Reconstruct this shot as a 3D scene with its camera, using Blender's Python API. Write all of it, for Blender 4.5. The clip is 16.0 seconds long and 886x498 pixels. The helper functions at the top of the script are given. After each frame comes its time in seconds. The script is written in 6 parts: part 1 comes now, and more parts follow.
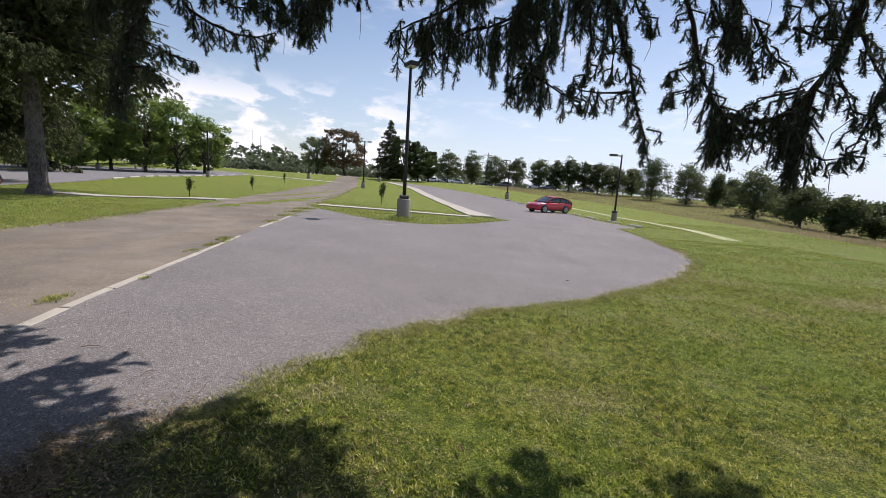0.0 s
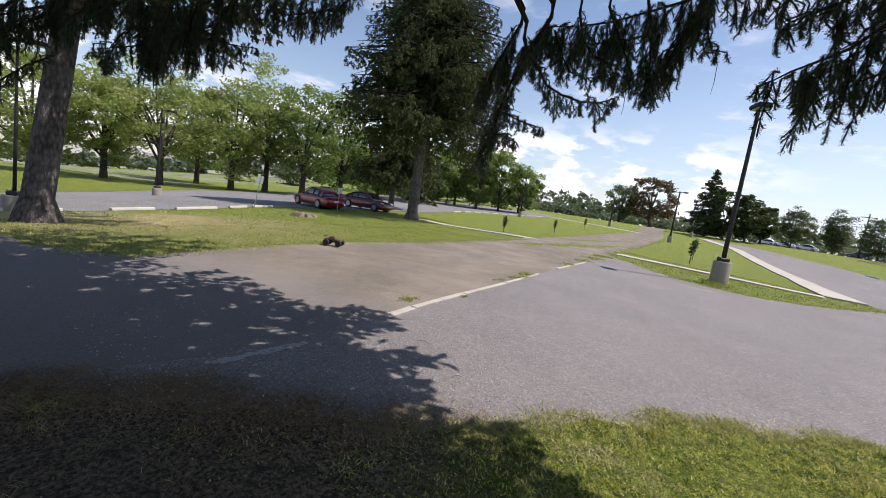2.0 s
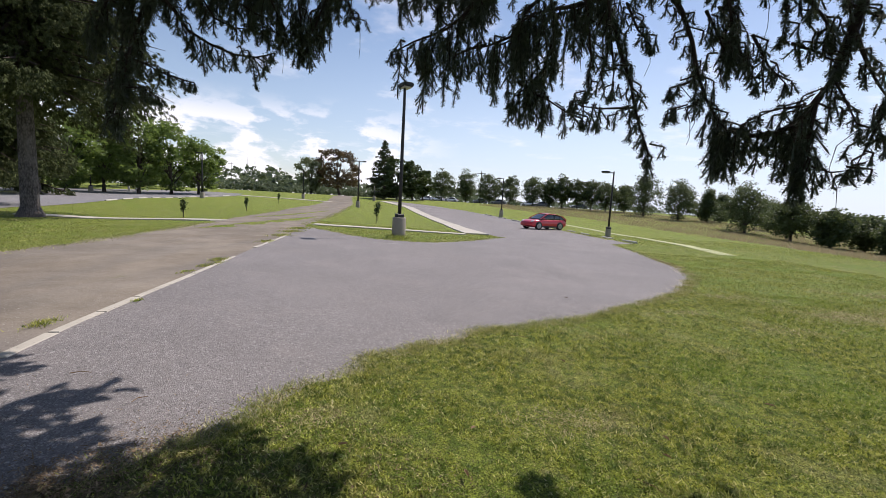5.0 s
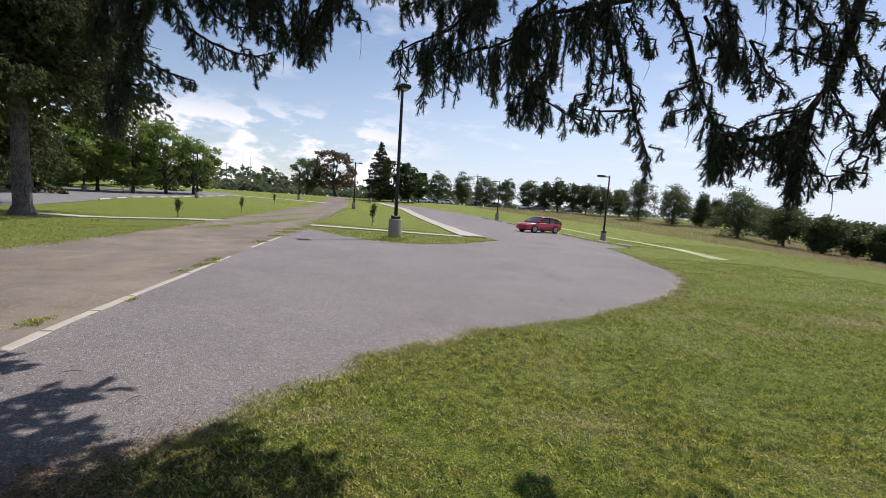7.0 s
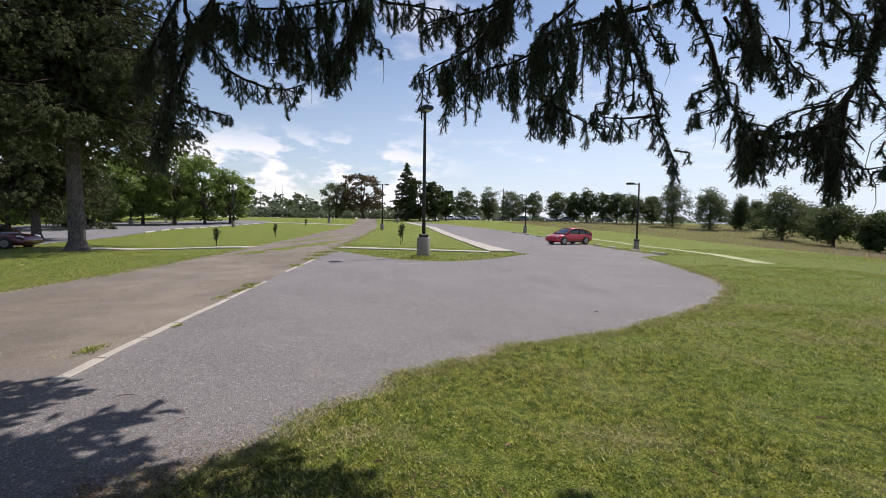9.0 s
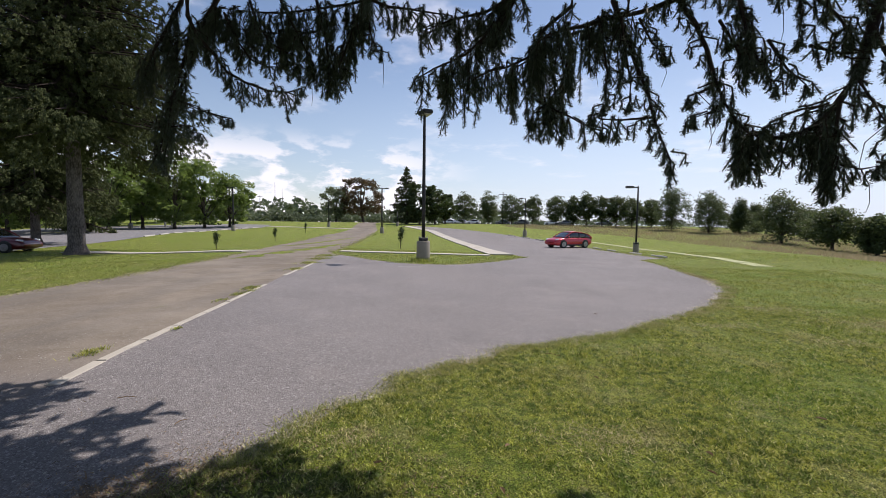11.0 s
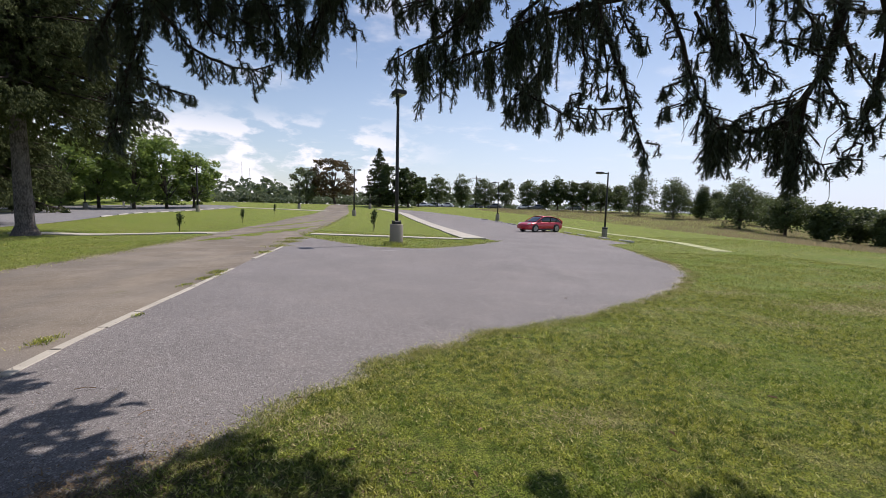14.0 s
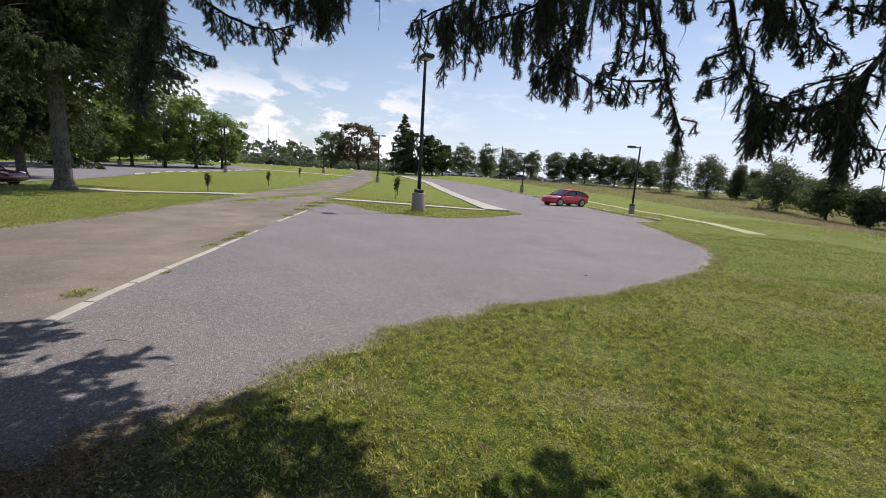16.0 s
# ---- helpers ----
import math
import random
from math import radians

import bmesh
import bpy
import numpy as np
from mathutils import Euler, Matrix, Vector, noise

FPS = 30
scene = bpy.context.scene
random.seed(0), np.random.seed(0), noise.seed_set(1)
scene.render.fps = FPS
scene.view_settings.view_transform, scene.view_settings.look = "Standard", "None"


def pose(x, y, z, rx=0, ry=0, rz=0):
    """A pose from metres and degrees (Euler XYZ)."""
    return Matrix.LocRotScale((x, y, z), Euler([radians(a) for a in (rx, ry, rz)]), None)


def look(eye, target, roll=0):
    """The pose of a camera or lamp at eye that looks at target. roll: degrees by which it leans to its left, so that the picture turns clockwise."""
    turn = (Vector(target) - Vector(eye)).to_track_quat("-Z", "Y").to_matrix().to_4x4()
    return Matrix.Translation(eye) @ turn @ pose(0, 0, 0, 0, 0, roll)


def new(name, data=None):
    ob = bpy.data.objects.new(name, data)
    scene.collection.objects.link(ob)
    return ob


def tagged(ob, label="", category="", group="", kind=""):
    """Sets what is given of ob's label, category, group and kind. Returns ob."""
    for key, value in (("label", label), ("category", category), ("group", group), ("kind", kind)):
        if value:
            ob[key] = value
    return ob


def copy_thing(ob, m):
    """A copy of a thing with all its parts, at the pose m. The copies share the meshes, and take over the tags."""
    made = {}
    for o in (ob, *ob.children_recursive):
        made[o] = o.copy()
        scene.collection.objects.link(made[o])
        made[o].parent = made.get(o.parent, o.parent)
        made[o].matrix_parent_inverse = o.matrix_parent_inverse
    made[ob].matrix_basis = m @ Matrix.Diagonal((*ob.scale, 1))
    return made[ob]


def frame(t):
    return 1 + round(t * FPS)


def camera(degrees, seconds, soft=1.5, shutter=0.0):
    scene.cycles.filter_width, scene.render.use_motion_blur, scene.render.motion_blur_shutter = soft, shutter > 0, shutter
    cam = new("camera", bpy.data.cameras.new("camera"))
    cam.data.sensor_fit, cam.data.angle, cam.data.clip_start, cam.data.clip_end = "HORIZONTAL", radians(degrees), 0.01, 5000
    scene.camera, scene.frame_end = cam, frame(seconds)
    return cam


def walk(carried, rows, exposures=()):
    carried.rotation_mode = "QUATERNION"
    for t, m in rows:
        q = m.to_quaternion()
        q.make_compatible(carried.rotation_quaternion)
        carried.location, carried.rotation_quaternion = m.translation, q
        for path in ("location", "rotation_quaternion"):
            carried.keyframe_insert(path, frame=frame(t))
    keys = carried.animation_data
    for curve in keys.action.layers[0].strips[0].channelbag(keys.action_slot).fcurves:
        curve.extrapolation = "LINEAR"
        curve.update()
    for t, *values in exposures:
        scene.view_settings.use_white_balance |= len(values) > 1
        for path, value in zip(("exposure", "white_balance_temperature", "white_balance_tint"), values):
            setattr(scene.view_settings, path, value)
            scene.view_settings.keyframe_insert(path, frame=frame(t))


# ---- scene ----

# ---------------------------------------------------------------- camera
cam = camera(93.67, 16.0, soft=0.75)
PATH = [
    (0.0, 1.841, 0.013, 1.472, 0.89, -9.02, -3.81), (0.5, 1.833, 0.017, 1.473, 3.56, -9.86, -3.45),
    (1.0, 1.8, -0.001, 1.487, 15.12, -9.54, -5.08), (1.5, 1.77, -0.033, 1.5, 33.55, -8.45, -7.01),
    (2.0, 1.755, -0.05, 1.513, 40.63, -7.24, -8.52), (2.5, 1.755, -0.05, 1.515, 41.48, -7.72, -9.01),
    (3.0, 1.755, -0.045, 1.515, 39.22, -8.19, -8.51), (3.5, 1.755, -0.065, 1.501, 32.5, -8.35, -7.51),
    (4.0, 1.785, -0.01, 1.482, 19.85, -7.65, -6.05), (4.5, 1.802, 0.05, 1.464, 3.5, -6.99, -3.71), (4.7, 1.802, 0.05, 1.464, 0.83, -6.55, -3.56),
    (6.8, 1.782, 0.043, 1.452, -1.27, -6.38, -2.56), (7.0, 1.782, 0.043, 1.452, -0.48, -6.12, -3.74), (7.5, 1.778, 0.039, 1.45, 1.9, -5.7, -3.27),
    (8.0, 1.779, 0.034, 1.445, 2.82, -4.9, -1.38), (8.5, 1.783, 0.023, 1.446, 3.23, -4.27, -0.83),
    (11.0, 1.787, -0.005, 1.43, 3.18, -3.42, -0.74), (11.5, 1.786, -0.006, 1.428, 2.31, -3.22, -1.87),
    (12.0, 1.788, -0.01, 1.433, 2.32, -3.52, -2.78), (12.5, 1.783, -0.001, 1.435, 1.74, -3.94, -2.7),
    (13.0, 1.783, 0.008, 1.44, 1.5, -4.33, -2.52), (13.5, 1.78, 0.016, 1.443, 0.91, -4.75, -2.33),
    (14.0, 1.774, 0.021, 1.453, -0.49, -5.68, -1.38), (14.5, 1.783, 0.034, 1.459, -1.55, -6.91, -1.26),
    (15.0, 1.788, 0.045, 1.47, -2.08, -8.06, -2.51), (15.5, 1.795, 0.053, 1.475, -1.11, -9.22, -3.1),
    (16.0, 1.799, 0.066, 1.473, 2.78, -10.0, -3.43)]
walk(cam, [(t, pose(x, y, z, 90 + p, r, w)) for t, x, y, z, w, p, r in PATH], [(s, e, 6550, 18) for s, e in ((0.0, 0.01), (1.0, 0.08), (1.5, 0.17), (2.5, 0.24), (3.5, 0.3), (4.0, 0.22), (4.5, 0.13), (7.0, 0.0), (12.5, -0.04), (16.0, -0.02))])

# ---------------------------------------------------------------- sky and sun
SUN_EL, SUN_DIR = 57.0, Vector((0.75, 0.66, 0)).normalized()
sun_to = Vector((SUN_DIR.x * math.cos(radians(SUN_EL)), SUN_DIR.y * math.cos(radians(SUN_EL)), math.sin(radians(SUN_EL))))
sun = new("sun", bpy.data.lights.new("sun", "SUN"))
sun.data.energy, sun.data.angle, sun.data.color = 5.0, radians(0.53), (1.0, 0.95, 0.87)
sun.matrix_world = look(Vector(sun_to) * 60, (0, 0, 0))
world = bpy.data.worlds.new("sky")
scene.world = world
world.use_nodes = True


def build_sky():
    nt = world.node_tree
    N, L = nt.nodes, nt.links
    N.clear()
    out, bg = N.new("ShaderNodeOutputWorld"), N.new("ShaderNodeBackground")
    sky = N.new("ShaderNodeTexSky")
    sky.sky_type, sky.sun_disc = "NISHITA", False
    sky.sun_elevation = radians(SUN_EL)
    sky.sun_rotation = math.atan2(SUN_DIR.x, SUN_DIR.y)
    sky.air_density, sky.dust_density, sky.ozone_density = 1.2, 0.5, 2.2
    tc, sep = N.new("ShaderNodeTexCoord"), N.new("ShaderNodeSeparateXYZ")
    L.new(tc.outputs["Generated"], sep.inputs[0])

    def mth(op, a, b=None):
        n = N.new("ShaderNodeMath")
        n.operation = op
        for k, v in enumerate((a, b)):
            if v is None:
                continue
            if isinstance(v, (int, float)):
                n.inputs[k].default_value = v
            else:
                L.new(v, n.inputs[k])
        return n.outputs[0]

    def ramp(src, a, b, lo=0.0, hi=1.0):
        n = N.new("ShaderNodeMapRange")
        n.interpolation_type = "SMOOTHSTEP"
        L.new(src, n.inputs[0])
        for k, v in zip((1, 2, 3, 4), (a, b, lo, hi)):
            n.inputs[k].default_value = v
        return n.outputs[0]

    def cloud(scale, stretch, detail, rough, off):
        comb = N.new("ShaderNodeCombineXYZ")
        den = mth("ADD", mth("MAXIMUM", sep.outputs[2], 0.0), stretch)
        L.new(mth("DIVIDE", sep.outputs[0], den), comb.inputs[0])
        L.new(mth("DIVIDE", sep.outputs[1], den), comb.inputs[1])
        comb.inputs[2].default_value = off
        n = N.new("ShaderNodeTexNoise")
        n.inputs["Scale"].default_value, n.inputs["Detail"].default_value, n.inputs["Roughness"].default_value = scale, detail, rough
        L.new(comb.outputs[0], n.inputs["Vector"])
        return n.outputs["Fac"]

    # low heaped clouds in the north-west, thin streaks above, pale haze toward the sun
    low = N.new("ShaderNodeTexNoise")
    low.inputs["Scale"].default_value, low.inputs["Detail"].default_value, low.inputs["Roughness"].default_value = 9.0, 7.0, 0.55
    mp = N.new("ShaderNodeMapping")
    mp.inputs["Scale"].default_value = (1, 1, 2.1)
    mp.inputs["Location"].default_value = (0.35, 0.2, 0.0)
    L.new(tc.outputs["Generated"], mp.inputs[0])
    L.new(mp.outputs[0], low.inputs["Vector"])
    heap = mth("MULTIPLY", ramp(mth("ADD", low.outputs["Fac"], ramp(sep.outputs[0], -0.28, -0.42, 0.0, 0.05)), 0.49, 0.60), mth("MULTIPLY", ramp(sep.outputs[2], 0.22, 0.12), ramp(sep.outputs[2], -0.02, 0.05)))
    heap = mth("MULTIPLY", heap, ramp(sep.outputs[0], 0.05, -0.2))
    thin = mth("MULTIPLY", ramp(cloud(1.9, 0.10, 6, 0.58, 3.1), 0.53, 0.74), 0.5)
    thin = mth("MULTIPLY", thin, ramp(sep.outputs[2], 0.05, 0.16))
    haze = mth("MULTIPLY", ramp(sep.outputs[2], 0.45, -0.02), ramp(sep.outputs[0], -0.75, 0.6, 0.22, 0.82))
    hazy, mix = N.new("ShaderNodeMix"), N.new("ShaderNodeMix")
    hazy.data_type = mix.data_type = "RGBA"
    L.new(haze, hazy.inputs["Factor"])
    L.new(sky.outputs[0], hazy.inputs["A"])
    hazy.inputs["B"].default_value = (6.4, 7.65, 9.3, 1)
    L.new(mth("MAXIMUM", heap, thin), mix.inputs["Factor"])
    L.new(hazy.outputs["Result"], mix.inputs["A"])
    mix.inputs["B"].default_value = (8.9, 9.1, 9.5, 1)
    L.new(mix.outputs["Result"], bg.inputs[0])
    bg.inputs[1].default_value = 0.116
    L.new(bg.outputs[0], out.inputs[0])


build_sky()

# ---------------------------------------------------------------- materials


class Mat:
    """A node material under construction."""

    def __init__(self, name, rough=0.8, metal=0.0, spec=0.5):
        self.m = bpy.data.materials.new(name)
        self.m.use_nodes = True
        self.nt = self.m.node_tree
        self.N, self.L = self.nt.nodes, self.nt.links
        self.b = self.N["Principled BSDF"]
        self.b.inputs["Roughness"].default_value = rough
        self.b.inputs["Metallic"].default_value = metal
        self.b.inputs["Specular IOR Level"].default_value = spec

    def pos(self, scale=(1, 1, 1)):
        g, mp = self.N.new("ShaderNodeNewGeometry"), self.N.new("ShaderNodeMapping")
        mp.inputs["Scale"].default_value = scale
        self.L.new(g.outputs["Position"], mp.inputs[0])
        return mp.outputs[0]

    def obj(self, scale=(1, 1, 1)):
        g, mp = self.N.new("ShaderNodeTexCoord"), self.N.new("ShaderNodeMapping")
        mp.inputs["Scale"].default_value = scale
        self.L.new(g.outputs["Object"], mp.inputs[0])
        return mp.outputs[0]

    def noise(self, vec, scale, detail=4, rough=0.55, lo=0.3, hi=0.7):
        n = self.N.new("ShaderNodeTexNoise")
        n.inputs["Scale"].default_value, n.inputs["Detail"].default_value, n.inputs["Roughness"].default_value = scale, detail, rough
        self.L.new(vec, n.inputs["Vector"])
        return self.range(n.outputs["Fac"], lo, hi)

    def voronoi(self, vec, scale, feature="F1", out="Distance"):
        n = self.N.new("ShaderNodeTexVoronoi")
        n.feature = feature
        n.inputs["Scale"].default_value = scale
        self.L.new(vec, n.inputs["Vector"])
        return n.outputs[out]

    def range(self, src, lo, hi, a=0.0, b=1.0):
        n = self.N.new("ShaderNodeMapRange")
        self.L.new(src, n.inputs[0])
        for k, v in zip((1, 2, 3, 4), (lo, hi, a, b)):
            n.inputs[k].default_value = v
        return n.outputs[0]

    def math(self, op, a, b):
        n = self.N.new("ShaderNodeMath")
        n.operation = op
        for k, v in enumerate((a, b)):
            if isinstance(v, (int, float)):
                n.inputs[k].default_value = v
            else:
                self.L.new(v, n.inputs[k])
        return n.outputs[0]

    def mix(self, fac, a, b):
        n = self.N.new("ShaderNodeMix")
        n.data_type = "RGBA"
        for key, v in (("Factor", fac), ("A", a), ("B", b)):
            if isinstance(v, (int, float)):
                n.inputs[key].default_value = v
            elif isinstance(v, tuple):
                n.inputs[key].default_value = (*v, 1)
            else:
                self.L.new(v, n.inputs[key])
        return n.outputs["Result"]

    def color(self, src):
        if isinstance(src, tuple):
            self.b.inputs["Base Color"].default_value = (*src, 1)
        else:
            self.L.new(src, self.b.inputs["Base Color"])
        return self

    def bump(self, src, strength=0.3, dist=0.01):
        n = self.N.new("ShaderNodeBump")
        n.inputs["Strength"].default_value, n.inputs["Distance"].default_value = strength, dist
        self.L.new(src, n.inputs["Height"])
        self.L.new(n.outputs[0], self.b.inputs["Normal"])
        return self

    def rough(self, src):
        self.L.new(src, self.b.inputs["Roughness"])
        return self

    def island(self):
        return self.N.new("ShaderNodeNewGeometry").outputs["Random Per Island"]

    def obrand(self):
        return self.N.new("ShaderNodeObjectInfo").outputs["Random"]


def leaf_mat(name, dark, light, through_light, tint=None, tint_amount=0.0, rough=0.5, amount=0.35):
    """Foliage: two greens by clump and by leaf, with light coming through the blades."""
    k = Mat(name, rough, 0, 0.35 if rough < 0.8 else 0.1)
    c = k.mix(k.island(), dark, light)
    c = k.mix(k.math("MULTIPLY", k.noise(k.pos(), 0.9, 3, 0.5, 0.35, 0.65), 0.45), c, light)
    if tint:
        c = k.mix(k.math("MULTIPLY", k.noise(k.pos(), 0.35, 2, 0.5, 0.45, 0.62), tint_amount), c, tint)
    k.color(c)
    tr = k.N.new("ShaderNodeBsdfTranslucent")
    tr.inputs[0].default_value = (*through_light, 1)
    mx = k.N.new("ShaderNodeMixShader")
    mx.inputs[0].default_value = amount
    k.L.new(k.b.outputs[0], mx.inputs[1])
    k.L.new(tr.outputs[0], mx.inputs[2])
    k.L.new(mx.outputs[0], k.N["Material Output"].inputs[0])
    return k.m


def grass_ground():
    k = Mat("mown_grass", 0.9, 0, 0.2)
    p = k.pos()
    g = turf_tone(k, p, (0.142, 0.197, 0.027), (0.295, 0.342, 0.05), (0.44, 0.38, 0.19))
    g = k.mix(k.math("MULTIPLY", k.noise(p, 110.0, 2, 0.6, 0.42, 0.6), 0.8), g, (0.045, 0.05, 0.014))
    # needle litter round the spruce's foot
    v = k.N.new("ShaderNodeVectorMath")
    v.operation = "DISTANCE"
    k.L.new(p, v.inputs[0])
    v.inputs[1].default_value = (-0.7, -0.9, 0.0)
    away = k.math("ADD", v.outputs["Value"], k.noise(p, 2.2, 4, 0.6, 0.0, 1.0))
    brown = k.mix(k.noise(p, 34.0, 5, 0.75, 0.42, 0.66), (0.035, 0.026, 0.018), (0.29, 0.21, 0.14))
    brown = k.mix(k.noise(p, 7.0, 4, 0.65, 0.5, 0.68), brown, (0.035, 0.027, 0.02))
    g = k.mix(k.range(away, 2.9, 4.4, 0.97, 0.0), g, brown)
    # sparse, trodden turf between the near trunk and the stump
    v = k.N.new("ShaderNodeVectorMath")
    v.operation = "DISTANCE"
    k.L.new(p, v.inputs[0])
    v.inputs[1].default_value = (-12.8, 3.4, 0.0)
    away = k.math("ADD", v.outputs["Value"], k.noise(p, 0.8, 5, 0.65, 0.0, 0.25))
    g = k.mix(k.range(away, 3.5, 8.0, 0.75, 0.0), g, k.mix(k.noise(p, 3.0, 4, 0.6), (0.27, 0.25, 0.11), (0.42, 0.34, 0.2)))
    k.color(g).bump(k.noise(p, 60.0, 4, 0.7), 0.8, 0.03)
    return k.m


def turf_tone(k, p, deep, fresh, straw):
    """Lawn colour: fist-sized dark and fresh clumps, and wider dry patches."""
    c = k.mix(k.noise(p, 11.0, 3, 0.6, 0.40, 0.58), deep, fresh)
    c = k.mix(k.math("MULTIPLY", k.noise(p, 0.42, 5, 0.62, 0.47, 0.62), 0.42), c, (fresh[0] * 0.5, fresh[1] * 0.78, fresh[2] * 0.5))
    c = k.mix(k.math("MULTIPLY", k.noise(p, 1.15, 5, 0.7, 0.54, 0.7), 0.5), c, straw)
    return k.mix(k.math("MULTIPLY", k.noise(p, 17.0, 3, 0.7, 0.55, 0.72), 0.55), c, straw)


def blade_mat(name, deep, fresh, straw):
    k = Mat(name, 0.55, 0, 0.35)
    c = turf_tone(k, k.pos(), deep, fresh, straw)
    one = k.island()
    c = k.mix(k.range(one, 0.0, 0.4, 0.9, 0.0), c, tuple(v * 0.5 for v in deep))
    c = k.mix(k.range(one, 0.7, 1.0, 0.0, 0.7), c, tuple(min(0.7, v * 1.2) for v in straw))
    k.color(c)
    tr = k.N.new("ShaderNodeBsdfTranslucent")
    k.L.new(c, tr.inputs[0])
    mx = k.N.new("ShaderNodeMixShader")
    mx.inputs[0].default_value = 0.35
    k.L.new(k.b.outputs[0], mx.inputs[1])
    k.L.new(tr.outputs[0], mx.inputs[2])
    k.L.new(mx.outputs[0], k.N["Material Output"].inputs[0])
    return k.m


def asphalt(name, base, warm, stones):
    k = Mat(name, 0.93, 0, 0.25)
    p = k.pos()
    c = k.mix(k.noise(p, 0.28, 5, 0.6), tuple(v * 0.94 for v in base), tuple(v * 1.27 for v in base))
    c = k.mix(k.math("MULTIPLY", k.noise(p, 0.12, 4, 0.5, 0.45, 0.7), 0.5), c, warm)
    c = k.mix(k.math("MULTIPLY", k.noise(p, 0.75, 6, 0.68, 0.5, 0.72), 0.5), c, tuple(v * 1.35 for v in warm))
    c = k.mix(k.math("MULTIPLY", k.noise(k.pos((1.0, 0.3, 1)), 0.5, 5, 0.65, 0.52, 0.7), 0.4), c, tuple(v * 0.74 for v in base))
    for scale, light, dark in ((120.0, 0.45, 0.5), (75.0, 0.5, 0.55)):
        agg = k.voronoi(p, scale, "F1", "Color")
        sep = k.N.new("ShaderNodeSeparateColor")
        k.L.new(agg, sep.inputs[0])
        c = k.mix(k.range(sep.outputs[0], 0.7 if scale > 100 else 0.86, 0.98, 0, light), c, stones)
        c = k.mix(k.range(sep.outputs[1], 0.7 if scale > 100 else 0.88, 0.98, 0, dark), c, tuple(v * 0.38 for v in base))
    c = k.mix(k.math("MULTIPLY", k.noise(p, 2.2, 6, 0.7, 0.6, 0.72), 0.35), c, tuple(v * 0.6 for v in base))
    k.color(c).bump(k.math("ADD", k.voronoi(p, 120.0), k.noise(p, 6.0, 5, 0.6)), 0.7, 0.007)
    return k.m


def gravel():
    k = Mat("dusty_gravel", 0.96, 0, 0.15)
    p = k.pos()
    c = k.mix(k.noise(p, 0.33, 6, 0.65), (0.135, 0.113, 0.087), (0.25, 0.213, 0.168))
    c = k.mix(k.math("MULTIPLY", k.noise(p, 3.4, 6, 0.72, 0.48, 0.68), 0.45), c, (0.10, 0.083, 0.066))
    c = k.mix(k.math("MULTIPLY", k.noise(k.pos((1.0, 0.16, 1)), 1.1, 5, 0.6, 0.42, 0.62), 0.75), c, (0.155, 0.14, 0.122))
    v = k.N.new("ShaderNodeSeparateColor")
    k.L.new(k.voronoi(p, 85.0, "F1", "Color"), v.inputs[0])
    c = k.mix(k.math("MULTIPLY", k.noise(p, 0.6, 5, 0.6, 0.45, 0.65), 0.6), c, (0.285, 0.25, 0.205))
    c = k.mix(k.range(v.outputs[0], 0.75, 1.0, 0, 0.4), c, (0.36, 0.33, 0.29))
    c = k.mix(k.range(v.outputs[1], 0.75, 1.0, 0, 0.45), c, (0.09, 0.08, 0.065))
    c = k.mix(k.math("MULTIPLY", k.noise(p, 1.3, 6, 0.75, 0.62, 0.75), 0.5), c, (0.12, 0.14, 0.05))
    axis = k.N.new("ShaderNodeSeparateXYZ")
    k.L.new(p, axis.inputs[0])
    along = k.math("ADD", k.math("ADD", axis.outputs[1], k.math("MULTIPLY", axis.outputs[0], -0.25)), k.noise(p, 0.9, 5, 0.65, 0.0, 1.6))
    c = k.mix(k.range(along, 3.4, 5.2, 0.85, 0.0), c, k.mix(k.noise(p, 60.0, 3, 0.6), (0.125, 0.117, 0.12), (0.22, 0.208, 0.208)))
    k.color(c).bump(k.math("ADD", k.voronoi(p, 85.0), k.noise(p, 4.0, 5, 0.6)), 0.5, 0.01)
    return k.m


def concrete(name="concrete", base=(0.42, 0.40, 0.36)):
    k = Mat(name, 0.88, 0, 0.3)
    p = k.pos()
    c = k.mix(k.noise(p, 1.6, 6, 0.65), tuple(v * 0.78 for v in base), tuple(v * 1.12 for v in base))
    c = k.mix(k.math("MULTIPLY", k.obrand(), 0.3), c, tuple(v * 0.85 for v in base))
    c = k.mix(k.math("MULTIPLY", k.noise(p, 14.0, 5, 0.7, 0.55, 0.8), 0.5), c, tuple(v * 0.5 for v in base))
    k.color(c).bump(k.noise(p, 40.0, 5, 0.65), 0.35, 0.006)
    return k.m


def bark(name, dark, light, scale=1.0):
    k = Mat(name, 0.95, 0, 0.15)
    p = k.pos((8 * scale, 8 * scale, 3.4 * scale))
    v = k.voronoi(p, 2.0)
    c = k.mix(k.range(v, 0.1, 0.75), light, dark)
    c = k.mix(k.math("MULTIPLY", k.noise(k.pos(), 2.2, 5, 0.6, 0.45, 0.7), 0.55), c, tuple(min(1, q * 1.35) for q in light))
    c = k.mix(k.math("MULTIPLY", k.noise(k.pos(), 30.0, 4, 0.7, 0.5, 0.8), 0.5), c, dark)
    k.color(c).bump(k.math("ADD", v, k.noise(k.pos((20, 20, 6)), 2.0, 4, 0.6)), 0.9, 0.03)
    return k.m


